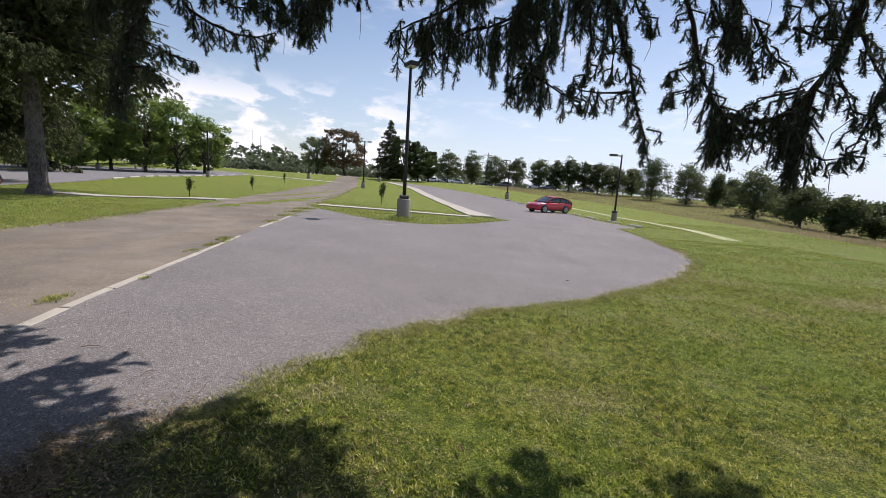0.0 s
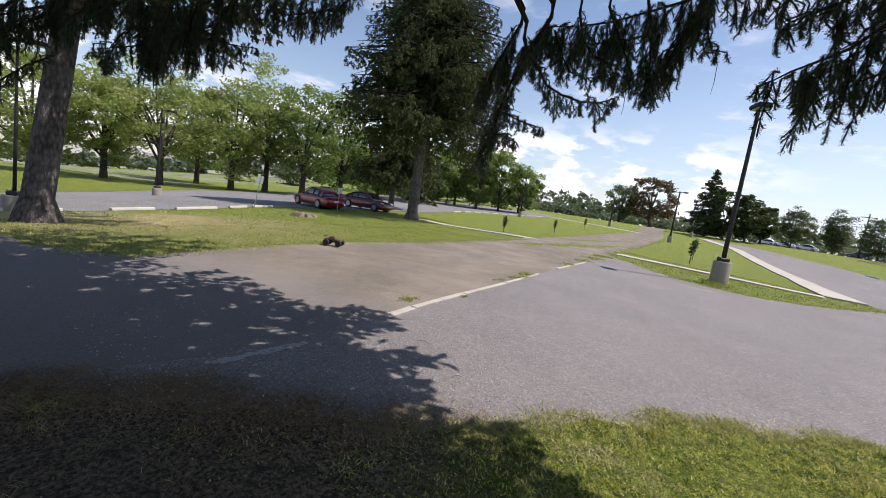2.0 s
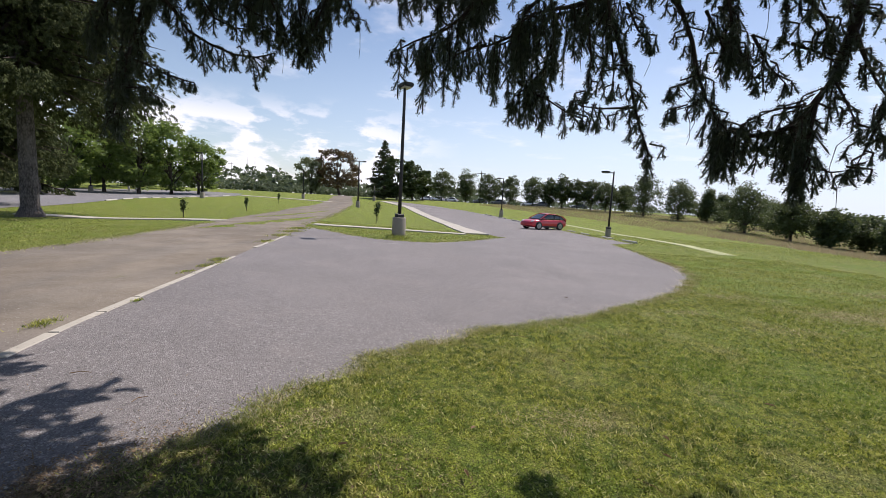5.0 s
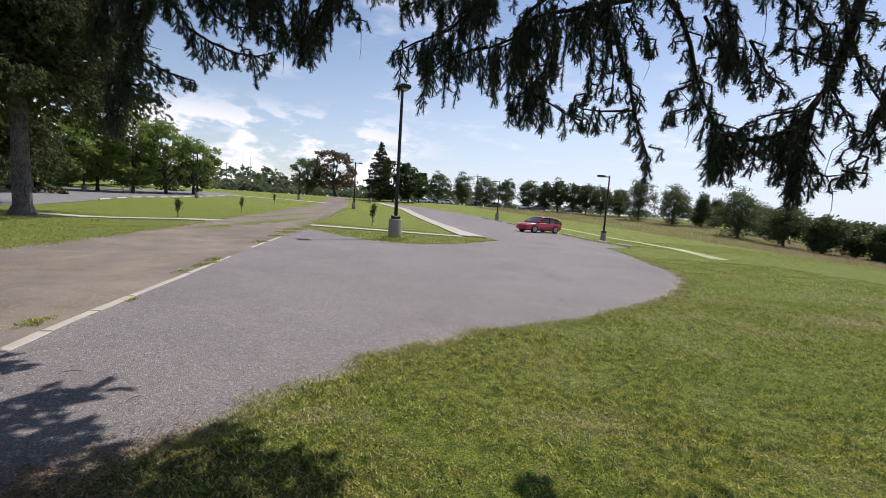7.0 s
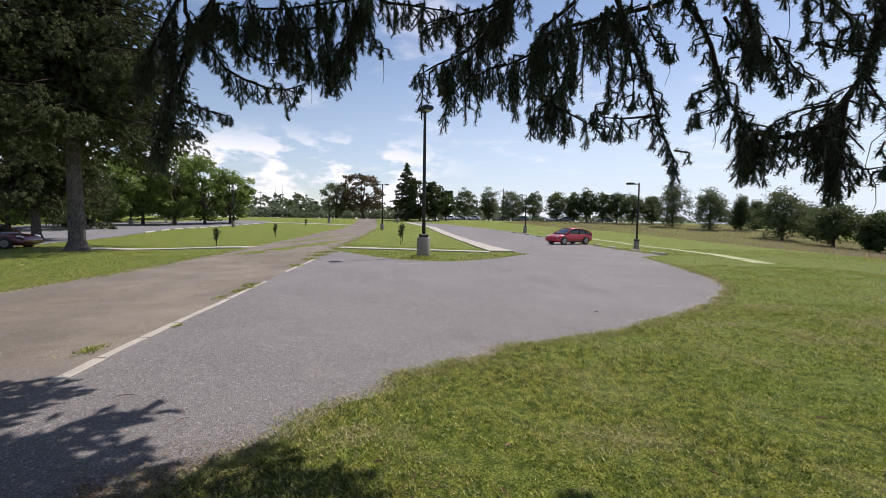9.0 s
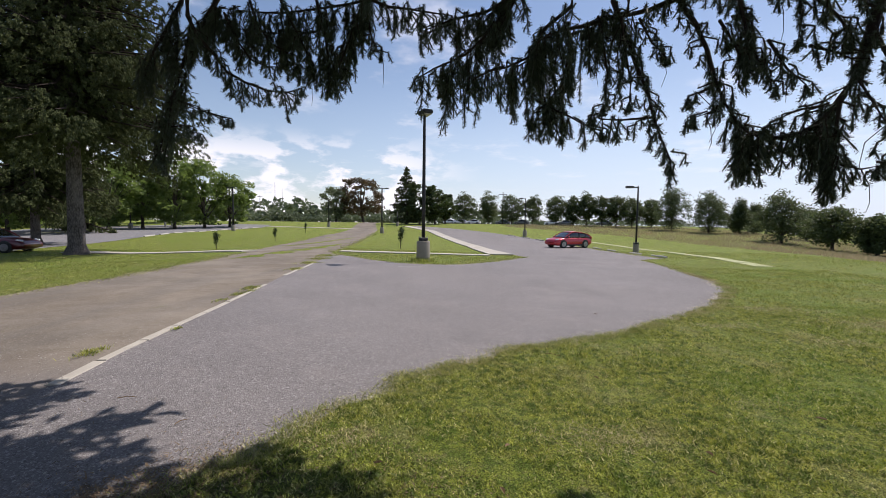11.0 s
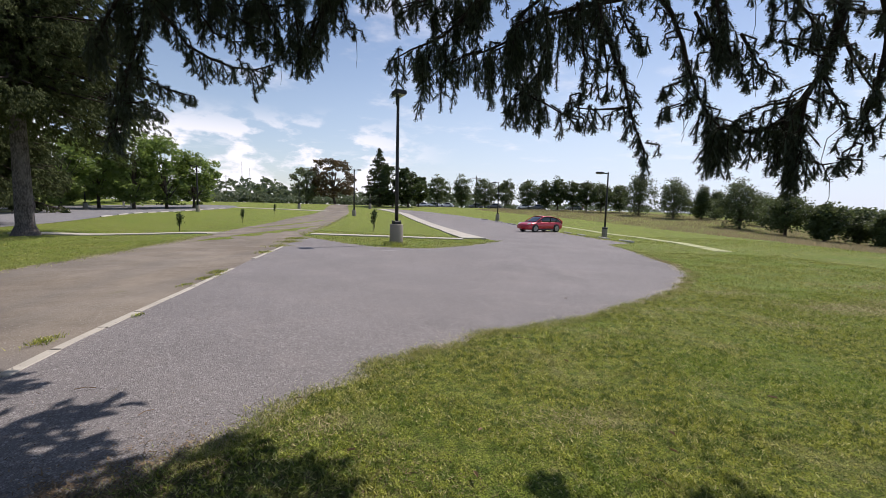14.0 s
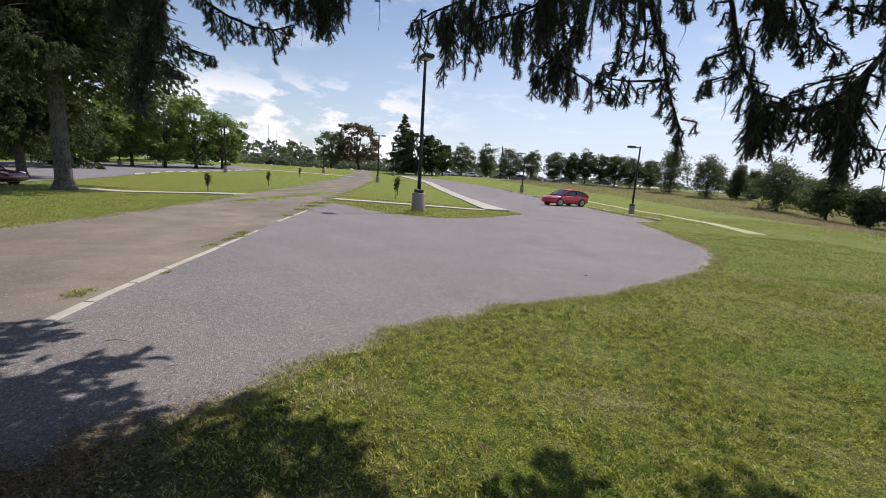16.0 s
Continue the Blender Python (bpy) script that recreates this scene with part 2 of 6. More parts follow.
def painted_metal(name, base, rough=0.45, metal=0.0, dirt=0.4):
    k = Mat(name, rough, metal, 0.5)
    c = k.mix(k.noise(k.obj(), 2.2, 5, 0.6), base, tuple(min(1, v * 1.25) for v in base))
    c = k.mix(k.math("MULTIPLY", k.noise(k.obj(), 9.0, 5, 0.7, 0.55, 0.8), dirt), c, tuple(v * 0.6 for v in base))
    k.color(c)
    return k.m


def car_paint(name, base):
    k = Mat(name, 0.28, 0.15, 0.6)
    c = k.mix(k.noise(k.obj(), 1.4, 3, 0.5), base, tuple(v * 0.85 for v in base))
    c = k.mix(k.math("MULTIPLY", k.noise(k.obj(), 5.0, 5, 0.7, 0.55, 0.8), 0.06), c, (0.25, 0.18, 0.14))
    k.color(c)
    k.b.inputs["Coat Weight"].default_value, k.b.inputs["Coat Roughness"].default_value = 0.55, 0.08
    return k.m


def plain(name, base, rough=0.6, metal=0.0, spec=0.5, var=0.25, scale=6.0):
    k = Mat(name, rough, metal, spec)
    k.color(k.mix(k.noise(k.obj(), scale, 4, 0.6), tuple(v * (1 - var) for v in base), tuple(min(1, v * (1 + var)) for v in base)))
    return k.m


def glass_dark():
    k = Mat("tinted_glass", 0.05, 0, 0.6)
    k.color(k.mix(k.noise(k.obj(), 1.5, 2, 0.5), (0.012, 0.014, 0.016), (0.03, 0.033, 0.036)))
    k.b.inputs["Coat Weight"].default_value = 0.5
    return k.m


GRASS, ASPHALT, GRAVEL, CONCRETE = grass_ground(), asphalt("weathered_asphalt", (0.170, 0.158, 0.156), (0.203, 0.183, 0.172), (0.42, 0.405, 0.395)), gravel(), concrete()
ASPHALT_OLD = asphalt("old_asphalt", (0.17, 0.168, 0.175), (0.2, 0.19, 0.18), (0.36, 0.35, 0.34))
PALE_CONCRETE = concrete("pale_concrete", (0.447, 0.416, 0.353))
CURB = concrete("worn_curb", (0.45, 0.42, 0.36))
STOP_PAINT = concrete("wheel_stop_concrete", (0.47, 0.45, 0.40))
LINE_PAINT = concrete("worn_line_paint", (0.38, 0.37, 0.36))
BRONZE = painted_metal("dark_bronze_paint", (0.014, 0.014, 0.016), 0.6)
STEEL = painted_metal("galvanised_steel", (0.30, 0.31, 0.31), 0.5, 0.6)
SIGN_WHITE = plain("sign_back", (0.52, 0.54, 0.54), 0.45, 0.3, 0.5, 0.1)
LENS = plain("lamp_lens", (0.35, 0.35, 0.33), 0.25, 0, 0.5, 0.1)
RED = car_paint("red_car_paint", (0.52, 0.009, 0.024))
DARK_RED = car_paint("dark_red_car_paint", (0.10, 0.003, 0.009))
MAROON = car_paint("crimson_car_paint", (0.21, 0.004, 0.009))
WHITE_PAINT = car_paint("white_car_paint", (0.75, 0.75, 0.74))
GREY_PAINT = car_paint("grey_car_paint", (0.12, 0.125, 0.13))
GLASS, TYRE = glass_dark(), plain("tyre_rubber", (0.018, 0.018, 0.019), 0.85)
RIM, BLACK = plain("alloy_rim", (0.3, 0.3, 0.31), 0.35, 0.8), plain("black_trim", (0.015, 0.015, 0.016), 0.5)
TAIL, HEADLAMP = plain("tail_lamp", (0.24, 0.01, 0.012), 0.15), plain("head_lamp", (0.62, 0.64, 0.66), 0.08, 0.2)
STUMP_WOOD = bark("weathered_wood", (0.13, 0.10, 0.075), (0.36, 0.30, 0.24), 0.6)
SPRUCE_BARK = bark("spruce_bark", (0.058, 0.05, 0.047), (0.17, 0.15, 0.142))
GREY_BARK = bark("grey_bark", (0.045, 0.036, 0.03), (0.13, 0.11, 0.095))
TWIG_BARK = plain("twig_bark", (0.035, 0.026, 0.021), 0.9, 0, 0.2)
NEEDLES = leaf_mat("spruce_needles", (0.028, 0.039, 0.027), (0.072, 0.092, 0.056), (0.08, 0.10, 0.052), None, 0, 0.5, 0.2)
# lit copy of the needles: sunlit tips and dark interior put into the colour
NEEDLES_SUNLIT = leaf_mat("spruce_needles_sunlit", (0.018, 0.026, 0.015), (0.10, 0.118, 0.048), (0.09, 0.105, 0.04), None, 0, 0.85, 0.18)
LEAF_BRIGHT = leaf_mat("bright_leaves", (0.085, 0.135, 0.035), (0.24, 0.29, 0.075), (0.42, 0.50, 0.16), (0.30, 0.24, 0.12), 0.5, 0.5, 0.5)
LEAF_MID = leaf_mat("mid_green_leaves", (0.045, 0.08, 0.02), (0.125, 0.175, 0.046), (0.27, 0.37, 0.085), None, 0, 0.5, 0.45)
LEAF_DARK = leaf_mat("dark_green_leaves", (0.022, 0.040, 0.015), (0.056, 0.08, 0.027), (0.08, 0.115, 0.03), None, 0, 0.5, 0.28)
LEAF_STREET = leaf_mat("street_tree_leaves", (0.034, 0.052, 0.024), (0.07, 0.095, 0.038), (0.15, 0.19, 0.065), None, 0, 0.6, 0.3)
LEAF_MEADOW = leaf_mat("grey_green_meadow_leaves", (0.046, 0.064, 0.032), (0.09, 0.112, 0.052), (0.15, 0.19, 0.075), None, 0, 0.6, 0.35)
LEAF_RUST = leaf_mat("reddish_leaves", (0.035, 0.035, 0.014), (0.10, 0.06, 0.03), (0.14, 0.1, 0.04))
LEAF_WILLOW = leaf_mat("grey_green_leaves", (0.065, 0.085, 0.045), (0.15, 0.175, 0.09), (0.22, 0.26, 0.12))
# distance haze is put into this leaf colour as paler, greyer greens
LEAF_HAZED = leaf_mat("hazed_distant_leaves", (0.08, 0.105, 0.065), (0.125, 0.155, 0.092), (0.18, 0.22, 0.12))
BLADES = blade_mat("grass_blades", (0.11, 0.165, 0.022), (0.46, 0.475, 0.082), (0.62, 0.53, 0.26))
EDGE_BLADES = blade_mat("dry_edge_blades", (0.17, 0.21, 0.04), (0.42, 0.44, 0.12), (0.58, 0.51, 0.27))
DRY = leaf_mat("dry_meadow_grass", (0.18, 0.145, 0.085), (0.37, 0.295, 0.19), (0.36, 0.29, 0.18), (0.16, 0.18, 0.06), 0.6, 0.7, 0.5)
TRUCK_BROWN = plain("dusty_brown_plastic", (0.10, 0.055, 0.026), 0.5)
DEAD_LEAF = plain("dead_leaf", (0.17, 0.105, 0.05), 0.8)
STRAW = leaf_mat("dead_straw", (0.30, 0.26, 0.12), (0.56, 0.50, 0.28), (0.3, 0.24, 0.13), None, 0, 0.8, 0.2)
FIELD = plain("rough_field", (0.18, 0.205, 0.11), 0.95, 0, 0.1, 0.35, 0.3)
OVERGROWN = concrete("grassy_concrete", (0.40, 0.41, 0.22))
STAINED = concrete("stained_concrete", (0.29, 0.262, 0.215))
DUST = plain("pale_dust", (0.43, 0.39, 0.32), 0.95, 0, 0.1, 0.35, 40.0)
SOIL = plain("bare_soil", (0.26, 0.195, 0.12), 0.95, 0, 0.1, 0.3, 3.0)
WALL_WHITE = plain("white_wall", (0.66, 0.65, 0.62), 0.8, 0, 0.3, 0.08)
LITTER = leaf_mat("needle_litter", (0.045, 0.031, 0.021), (0.34, 0.25, 0.16), (0.1, 0.08, 0.05), None, 0, 0.9, 0.1)
ROOF_GREY = plain("grey_roof", (0.22, 0.21, 0.21), 0.85)

# ---------------------------------------------------------------- building blocks


def smooth(a, b, v):
    u = min(max((v - a) / (b - a), 0.0), 1.0)
    return u * u * (3 - 2 * u)


def land(x, y):
    """Height of the ground: level near the trees, a shallow dip under the car park, a gentle rise beyond it, a fall to the west and a slight one to the east."""
    west = max(0.0, -x - y - 52)
    dip = -0.5 * smooth(7, 18, -x) * (1 - smooth(30, 50, y))
    return dip - 0.6 * math.exp(-((y - 40) / 13) ** 2 / 2) * smooth(-14, 4, x) + 1.6 * smooth(50, 105, y) - 1.7 * smooth(-6, 46, -x - y - 4) - 1.3 * smooth(8, 34, x - 0.5 * y) - 0.055 * west * west / (west + 25)


def mesh_ob(name, verts, faces, mats, parent=None, label="", shade=False, face_mats=None):
    me = bpy.data.meshes.new(name)
    me.from_pydata([tuple(v) for v in verts], [], faces)
    for m in (mats if isinstance(mats, (list, tuple)) else [mats]):
        me.materials.append(m)
    if face_mats is not None:
        me.polygons.foreach_set("material_index", face_mats)
    if shade:
        me.polygons.foreach_set("use_smooth", [True] * len(me.polygons))
    me.update()
    ob = new(name, me)
    if parent is not None:
        ob.parent = parent
    if label:
        ob["label"] = label
    return ob


def part(name, bm, material, parent, label="", shade=False):
    me = bpy.data.meshes.new(name)
    bm.to_mesh(me)
    bm.free()
    me.materials.append(material)
    if shade:
        me.polygons.foreach_set("use_smooth", [True] * len(me.polygons))
    ob = new(name, me)
    ob.parent = parent
    if label:
        ob["label"] = label
    return ob


def thing(name, m, label, category, group="", kind=""):
    ob = new(name)
    ob.empty_display_size = 0.1
    ob.matrix_world = m
    return tagged(ob, label, category, group, kind)


def box(sx, sy, sz, at=(0, 0, 0), bevel=0.0, turn=None, segments=1):
    bm = bmesh.new()
    bmesh.ops.create_cube(bm, size=1, matrix=Matrix.Diagonal((sx, sy, sz, 1)))
    if bevel:
        bmesh.ops.bevel(bm, geom=bm.edges[:], offset=bevel, segments=segments, affect="EDGES")
    bmesh.ops.transform(bm, matrix=Matrix.Translation(at) @ (turn or Matrix()), verts=bm.verts)
    return bm


def lathe(profile, n=20, at=(0, 0, 0), turn=None):
    """A body of rotation about z from (radius, height) pairs, closed at both ends."""
    bm = bmesh.new()
    rings = []
    for r, z in profile:
        rings.append([bm.verts.new((r * math.cos(2 * math.pi * i / n), r * math.sin(2 * math.pi * i / n), z)) for i in range(n)])
    for a, b in zip(rings, rings[1:]):
        for i in range(n):
            bm.faces.new((a[i], a[(i + 1) % n], b[(i + 1) % n], b[i]))
    bm.faces.new(rings[0][::-1])
    bm.faces.new(rings[-1])
    bmesh.ops.transform(bm, matrix=Matrix.Translation(at) @ (turn or Matrix()), verts=bm.verts)
    return bm


def tube_data(points, radii, n=8, verts=None, faces=None):
    """A tapered tube along a line of points, added to the lists."""
    verts = [] if verts is None else verts
    faces = [] if faces is None else faces
    start = len(verts)
    pts = [Vector(p) for p in points]
    for k, p in enumerate(pts):
        d = (pts[min(k + 1, len(pts) - 1)] - pts[max(k - 1, 0)]).normalized()
        u = d.cross(Vector((0.3, 0.1, 1)) if abs(d.z) < 0.9 else Vector((1, 0, 0))).normalized()
        w = d.cross(u)
        for i in range(n):
            a = 2 * math.pi * i / n
            verts.append(p + (u * math.cos(a) + w * math.sin(a)) * radii[k])
    for k in range(len(pts) - 1):
        for i in range(n):
            a, b = start + k * n + i, start + k * n + (i + 1) % n
            faces.append((a, b, b + n, a + n))
    faces.append(tuple(start + (len(pts) - 1) * n + i for i in range(n)))
    return verts, faces


def sheet(name, outline, lift, material, cell, label, category, thick=0.0):
    """A flat stretch of ground with the given outline, cut into cells, laid on the land."""
    bm = bmesh.new()
    rim = [bm.verts.new((x, y, 0)) for x, y in outline]
    bmesh.ops.triangle_fill(bm, use_beauty=True, edges=[bm.edges.new((a, b)) for a, b in zip(rim, rim[1:] + rim[:1])])
    xs, ys = [p[0] for p in outline], [p[1] for p in outline]
    for axis, lo, hi in ((0, min(xs), max(xs)), (1, min(ys), max(ys))):
        v = lo + cell
        while v < hi:
            co, no = [0, 0, 0], [0, 0, 0]
            co[axis], no[axis] = v, 1
            bmesh.ops.bisect_plane(bm, geom=bm.verts[:] + bm.edges[:] + bm.faces[:], plane_co=co, plane_no=no)
            v += cell
    if thick:
        ret = bmesh.ops.extrude_face_region(bm, geom=bm.faces[:])
        for e in ret["geom"]:
            if isinstance(e, bmesh.types.BMVert):
                e.co.z -= thick
        bmesh.ops.recalc_face_normals(bm, faces=bm.faces)
    for v in bm.verts:
        v.co.z += land(v.co.x, v.co.y) + lift
    if not thick:
        bmesh.ops.recalc_face_normals(bm, faces=bm.faces)
        if sum(f.normal.z for f in bm.faces) < 0:
            bmesh.ops.reverse_faces(bm, faces=bm.faces)
    me = bpy.data.meshes.new(name)
    bm.to_mesh(me)
    bm.free()
    me.materials.append(material)
    return tagged(new(name, me), label, category, kind="structure")


def ragged(points, amount, step, seed):
    """The line through the points, with extra points pushed about by a little."""
    rnd = random.Random(seed)
    out = []
    for (ax, ay), (bx, by) in zip(points, points[1:]):
        n = max(1, int(math.hypot(bx - ax, by - ay) / step))
        for i in range(n):
            u = i / n
            out.append((ax + (bx - ax) * u + rnd.uniform(-amount, amount), ay + (by - ay) * u + rnd.uniform(-amount, amount)))
    out.append(points[-1])
    return out


def quads(name, centres, ups, sides, material, parent, label=""):
    """Many small four-cornered leaves: centre, half length and half width vectors."""
    n = len(centres)
    v = np.empty((n, 4, 3))
    v[:, 0], v[:, 1], v[:, 2], v[:, 3] = centres - ups, centres + sides, centres + ups, centres - sides
    me = bpy.data.meshes.new(name)
    me.vertices.add(n * 4)
    me.vertices.foreach_set("co", v.reshape(-1))
    me.loops.add(n * 4)
    me.loops.foreach_set("vertex_index", np.arange(n * 4))
    me.polygons.add(n)
    me.polygons.foreach_set("loop_start", np.arange(n) * 4)
    me.polygons.foreach_set("loop_total", np.full(n, 4))
    me.materials.append(material)
    me.update(calc_edges=True)
    ob = new(name, me)
    if parent is not None:
        ob.parent = parent
    if label:
        ob["label"] = label
    return ob


def triangles(name, corners, material, parent=None, label=""):
    """Many loose triangles from an array n x 3 x 3."""
    n = len(corners)
    me = bpy.data.meshes.new(name)
    me.vertices.add(n * 3)
    me.vertices.foreach_set("co", corners.reshape(-1))
    me.loops.add(n * 3)
    me.loops.foreach_set("vertex_index", np.arange(n * 3))
    me.polygons.add(n)
    me.polygons.foreach_set("loop_start", np.arange(n) * 3)
    me.polygons.foreach_set("loop_total", np.full(n, 3))
    me.materials.append(material)
    me.update(calc_edges=True)
    ob = new(name, me)
    if parent is not None:
        ob.parent = parent
    if label:
        ob["label"] = label
    return ob


def unit(v):
    return v / np.maximum(np.linalg.norm(v, axis=-1, keepdims=True), 1e-9)


# ---------------------------------------------------------------- ground, roads and paths
def build_ground():
    bm = bmesh.new()
    near = [-60 + 2.5 * i for i in range(49)]
    steps = [-3000, -1500, -700, -350, -220, -150, -110, -85] + near + [70, 85, 105, 130, 160, 220, 350, 700, 1500, 3000]
    ysteps = [-3000, -1200, -500, -200, -100, -50, -25] + [-10 + 2.5 * i for i in range(52)] + [130, 150, 180, 230, 350, 700, 1500, 3000]
    grid = [[bm.verts.new((x, y, land(x, y))) for x in steps] for y in ysteps]
    for a, b in zip(grid, grid[1:]):
        for i in range(len(steps) - 1):
            bm.faces.new((a[i], a[i + 1], b[i + 1], b[i]))
    me = bpy.data.meshes.new("ground")
    bm.to_mesh(me)
    bm.free()
    me.materials.append(GRASS)
    tagged(new("ground", me), "mown lawn with green and dry patches", "lawn", kind="structure")


build_ground()

LAWN_EDGE = [(-12.0, -6.2), (-8.0, -4.2), (-4.0, -1.9), (-1.8, 0.0), (-0.85, 0.95), (0.0, 1.85), (0.56, 2.42), (0.70, 2.85), (0.87, 3.1), (1.08, 3.2), (1.17, 3.45), (1.24, 3.76), (1.52, 3.86), (1.72, 4.15), (2.08, 4.32), (2.3, 4.72),
             (2.6, 4.86), (2.88, 4.94), (3.2, 5.18), (3.6, 5.38), (4.1, 5.72), (4.7, 6.25), (5.4, 6.82), (6.35, 7.75), (7.75, 9.6), (8.2, 10.4), (8.7, 11.9), (9.0, 13.8), (9.7, 16.8), (10.3, 20.3), (11.4, 21.6)]
ROAD_EAST = [(12.2, 22.5), (12.5, 27.3), (12.9, 32.0), (13.1, 38.2), (12.2, 46.0), (11.0, 52.6), (8.3, 59.5), (5.0, 66.0), (-1.0, 75.0), (-8, 82)]
STRIP_EAST = [(-10.5, 80.0), (-4.0, 66.5), (1.4, 46.6), (3.0, 38.2), (4.6, 23.0)]
ISLAND_NEAR = [(4.9, 21.6), (4.1, 19.9), (2.8, 17.4), (1.5, 15.8), (0.5, 15.5), (-0.8, 15.9), (-1.9, 16.9), (-3.2, 18.6), (-4.6, 20.0)]
LANE_EDGE = [(-1.65, 2.2), (-1.55, 1.3)]
CURB_LINE = [(-1.75, 3.3), (-1.95, 4.2), (-2.55, 7.8), (-2.75, 8.9), (-3.15, 11.0), (-3.6, 14.0), (-4.2, 17.2), (-4.7, 20.0)]
lawn_line = ragged(LAWN_EDGE[3:6], 0.05, 0.12, 1)[:-1] + ragged(LAWN_EDGE[5:], 0.055, 0.16, 1)
asphalt_outline = (lawn_line + ragged(ROAD_EAST, 0.12, 1.2, 2) + STRIP_EAST + ragged(ISLAND_NEAR, 0.10, 0.5, 3)
                   + CURB_LINE[::-1] + LANE_EDGE)
sheet("car_park_road", asphalt_outline, 0.008, ASPHALT, 2.5, "weathered grey asphalt car park with loose grit", "road")

GRAVEL_WEST = [(-12.0, -1.3), (-8.6, 0.0), (-6.4, 1.0), (-5.7, 1.6), (-6.0, 2.6), (-6.3, 3.6), (-7.0, 7.0), (-7.0, 9.4), (-7.5, 12.4), (-8.8, 19.0), (-11.8, 30.1), (-14.1, 43.4), (-15.8, 57.0),
               (-17.5, 69.0), (-22.0, 90.0), (-26.0, 120.0)]
GRAVEL_EAST = [(-22.5, 120.0), (-18.0, 90.0), (-13.2, 69.3), (-11.2, 58.9), (-8.0, 38.7), (-6.0, 26.5), (-5.1, 21.0)]
gravel_outline = ragged(GRAVEL_WEST, 0.16, 0.6, 4) + ragged(GRAVEL_EAST, 0.16, 0.6, 5) + CURB_LINE[::-1] + LANE_EDGE + [lawn_line[0]] + LAWN_EDGE[2::-1]
sheet("gravel_road", gravel_outline, 0.006, GRAVEL, 2.5, "dusty brown gravel track beside the asphalt", "road")

sheet("near_lawn", LAWN_EDGE[:3] + lawn_line + [(15, 21.6), (24, 20), (24, -8), (-12, -8)], 0.015, GRASS, 2.5, "mown lawn under the spruce, standing proud of the asphalt", "lawn")

LOT_NEAR = [(-13.0, -12.0), (-15.6, -4.0), (-16.4, 0.5), (-17.3, 3.2), (-19.0, 6.0), (-20.8, 9.0), (-22.6, 11.6), (-23.8, 15.0), (-25.8, 24.0), (-30.2, 38.5), (-32.5, 47.0), (-34.0, 57.0), (-33.0, 70.0)]
LOT_FAR = [(-36.0, 79.0), (-44.0, 80.0), (-54.0, 72.0), (-60.0, 58.0), (-55.0, 38.0), (-48.0, 24.0), (-44.0, 16.0), (-37.0, 10.0), (-31.0, 5.6), (-26.0, 1.0), (-23.0, -12.0)]
sheet("side_car_park", LOT_NEAR + LOT_FAR, 0.015, ASPHALT_OLD, 4.0, "pale grey asphalt side car park", "road")
# highway beyond the tree row
sheet("highway", [(-39.5, 140.4), (-8.3, 131.3), (20.3, 119.6), (42.4, 113.1), (60.6, 93.6), (77.5, 71.5), (97.0, 39.0), (106.1, 39.0), (86.6, 74.1), (68.4, 98.8), (47.6, 120.9), (22.9, 128.7), (-7.0, 140.4), (-39.5, 149.5)], 0.05, ASPHALT_OLD, 6.0, "distant pale road beyond the row of trees", "road")


def slab_path(name, line, width, slab, lift, material, label, joint=0.015):
    """A path of concrete slabs along a line; each slab is a piece of its own."""
    path = thing(name, Matrix(), label, "path", kind="structure")
    for (ax, ay), (bx, by) in zip(line, line[1:]):
        d = math.hypot(bx - ax, by - ay)
        n = max(1, round(d / slab))
        ux, uy = (bx - ax) / d, (by - ay) / d
        for i in range(n):
            a, b = d * i / n + joint, d * (i + 1) / n - joint
            vs = []
            for z in (-0.05, lift + random.uniform(-0.006, 0.006)):
                for s, w in ((a, -width / 2), (b, -width / 2), (b, width / 2), (a, width / 2)):
                    x, y = ax + ux * s - uy * w, ay + uy * s + ux * w
                    vs.append((x, y, land(x, y) + z))
            mesh_ob("slab", vs, [(3, 2, 1, 0), (4, 5, 6, 7), (0, 1, 5, 4), (1, 2, 6, 5), (2, 3, 7, 6), (3, 0, 4, 7)], material, path)
    return path


slab_path("strip_pavement", [(3.75, 23.1), (2.55, 37.2), (0.85, 46.2), (-3.7, 66.0), (-9.6, 79.5)], 1.35, 3.0, 0.07, PALE_CONCRETE, "pale concrete pavement between lawn and road")
slab_path("island_pavement", [(-5.0, 22.1), (-0.9, 22.6), (3.1, 22.6)], 1.1, 1.6, 0.05, PALE_CONCRETE, "narrow concrete path across the grass island")
slab_path("side_pavement", [(-21.5, 23.2), (-15.1, 22.6), (-9.3, 20.8)], 1.1, 1.6, 0.05, PALE_CONCRETE, "narrow concrete path from the spruce to the track")
slab_path("far_pavement", [(-34.0, 73.0), (-24.0, 71.0), (-16.5, 68.0)], 1.3, 2.5, 0.05, PALE_CONCRETE, "distant concrete path across the lawn")
slab_path("east_pavement", [(13.9, 17.4), (15.9, 24.5), (17.4, 32.8), (17.4, 43.2), (16.0, 52.0)], 0.7, 2.5, 0.03, OVERGROWN, "overgrown concrete path in the far lawn")


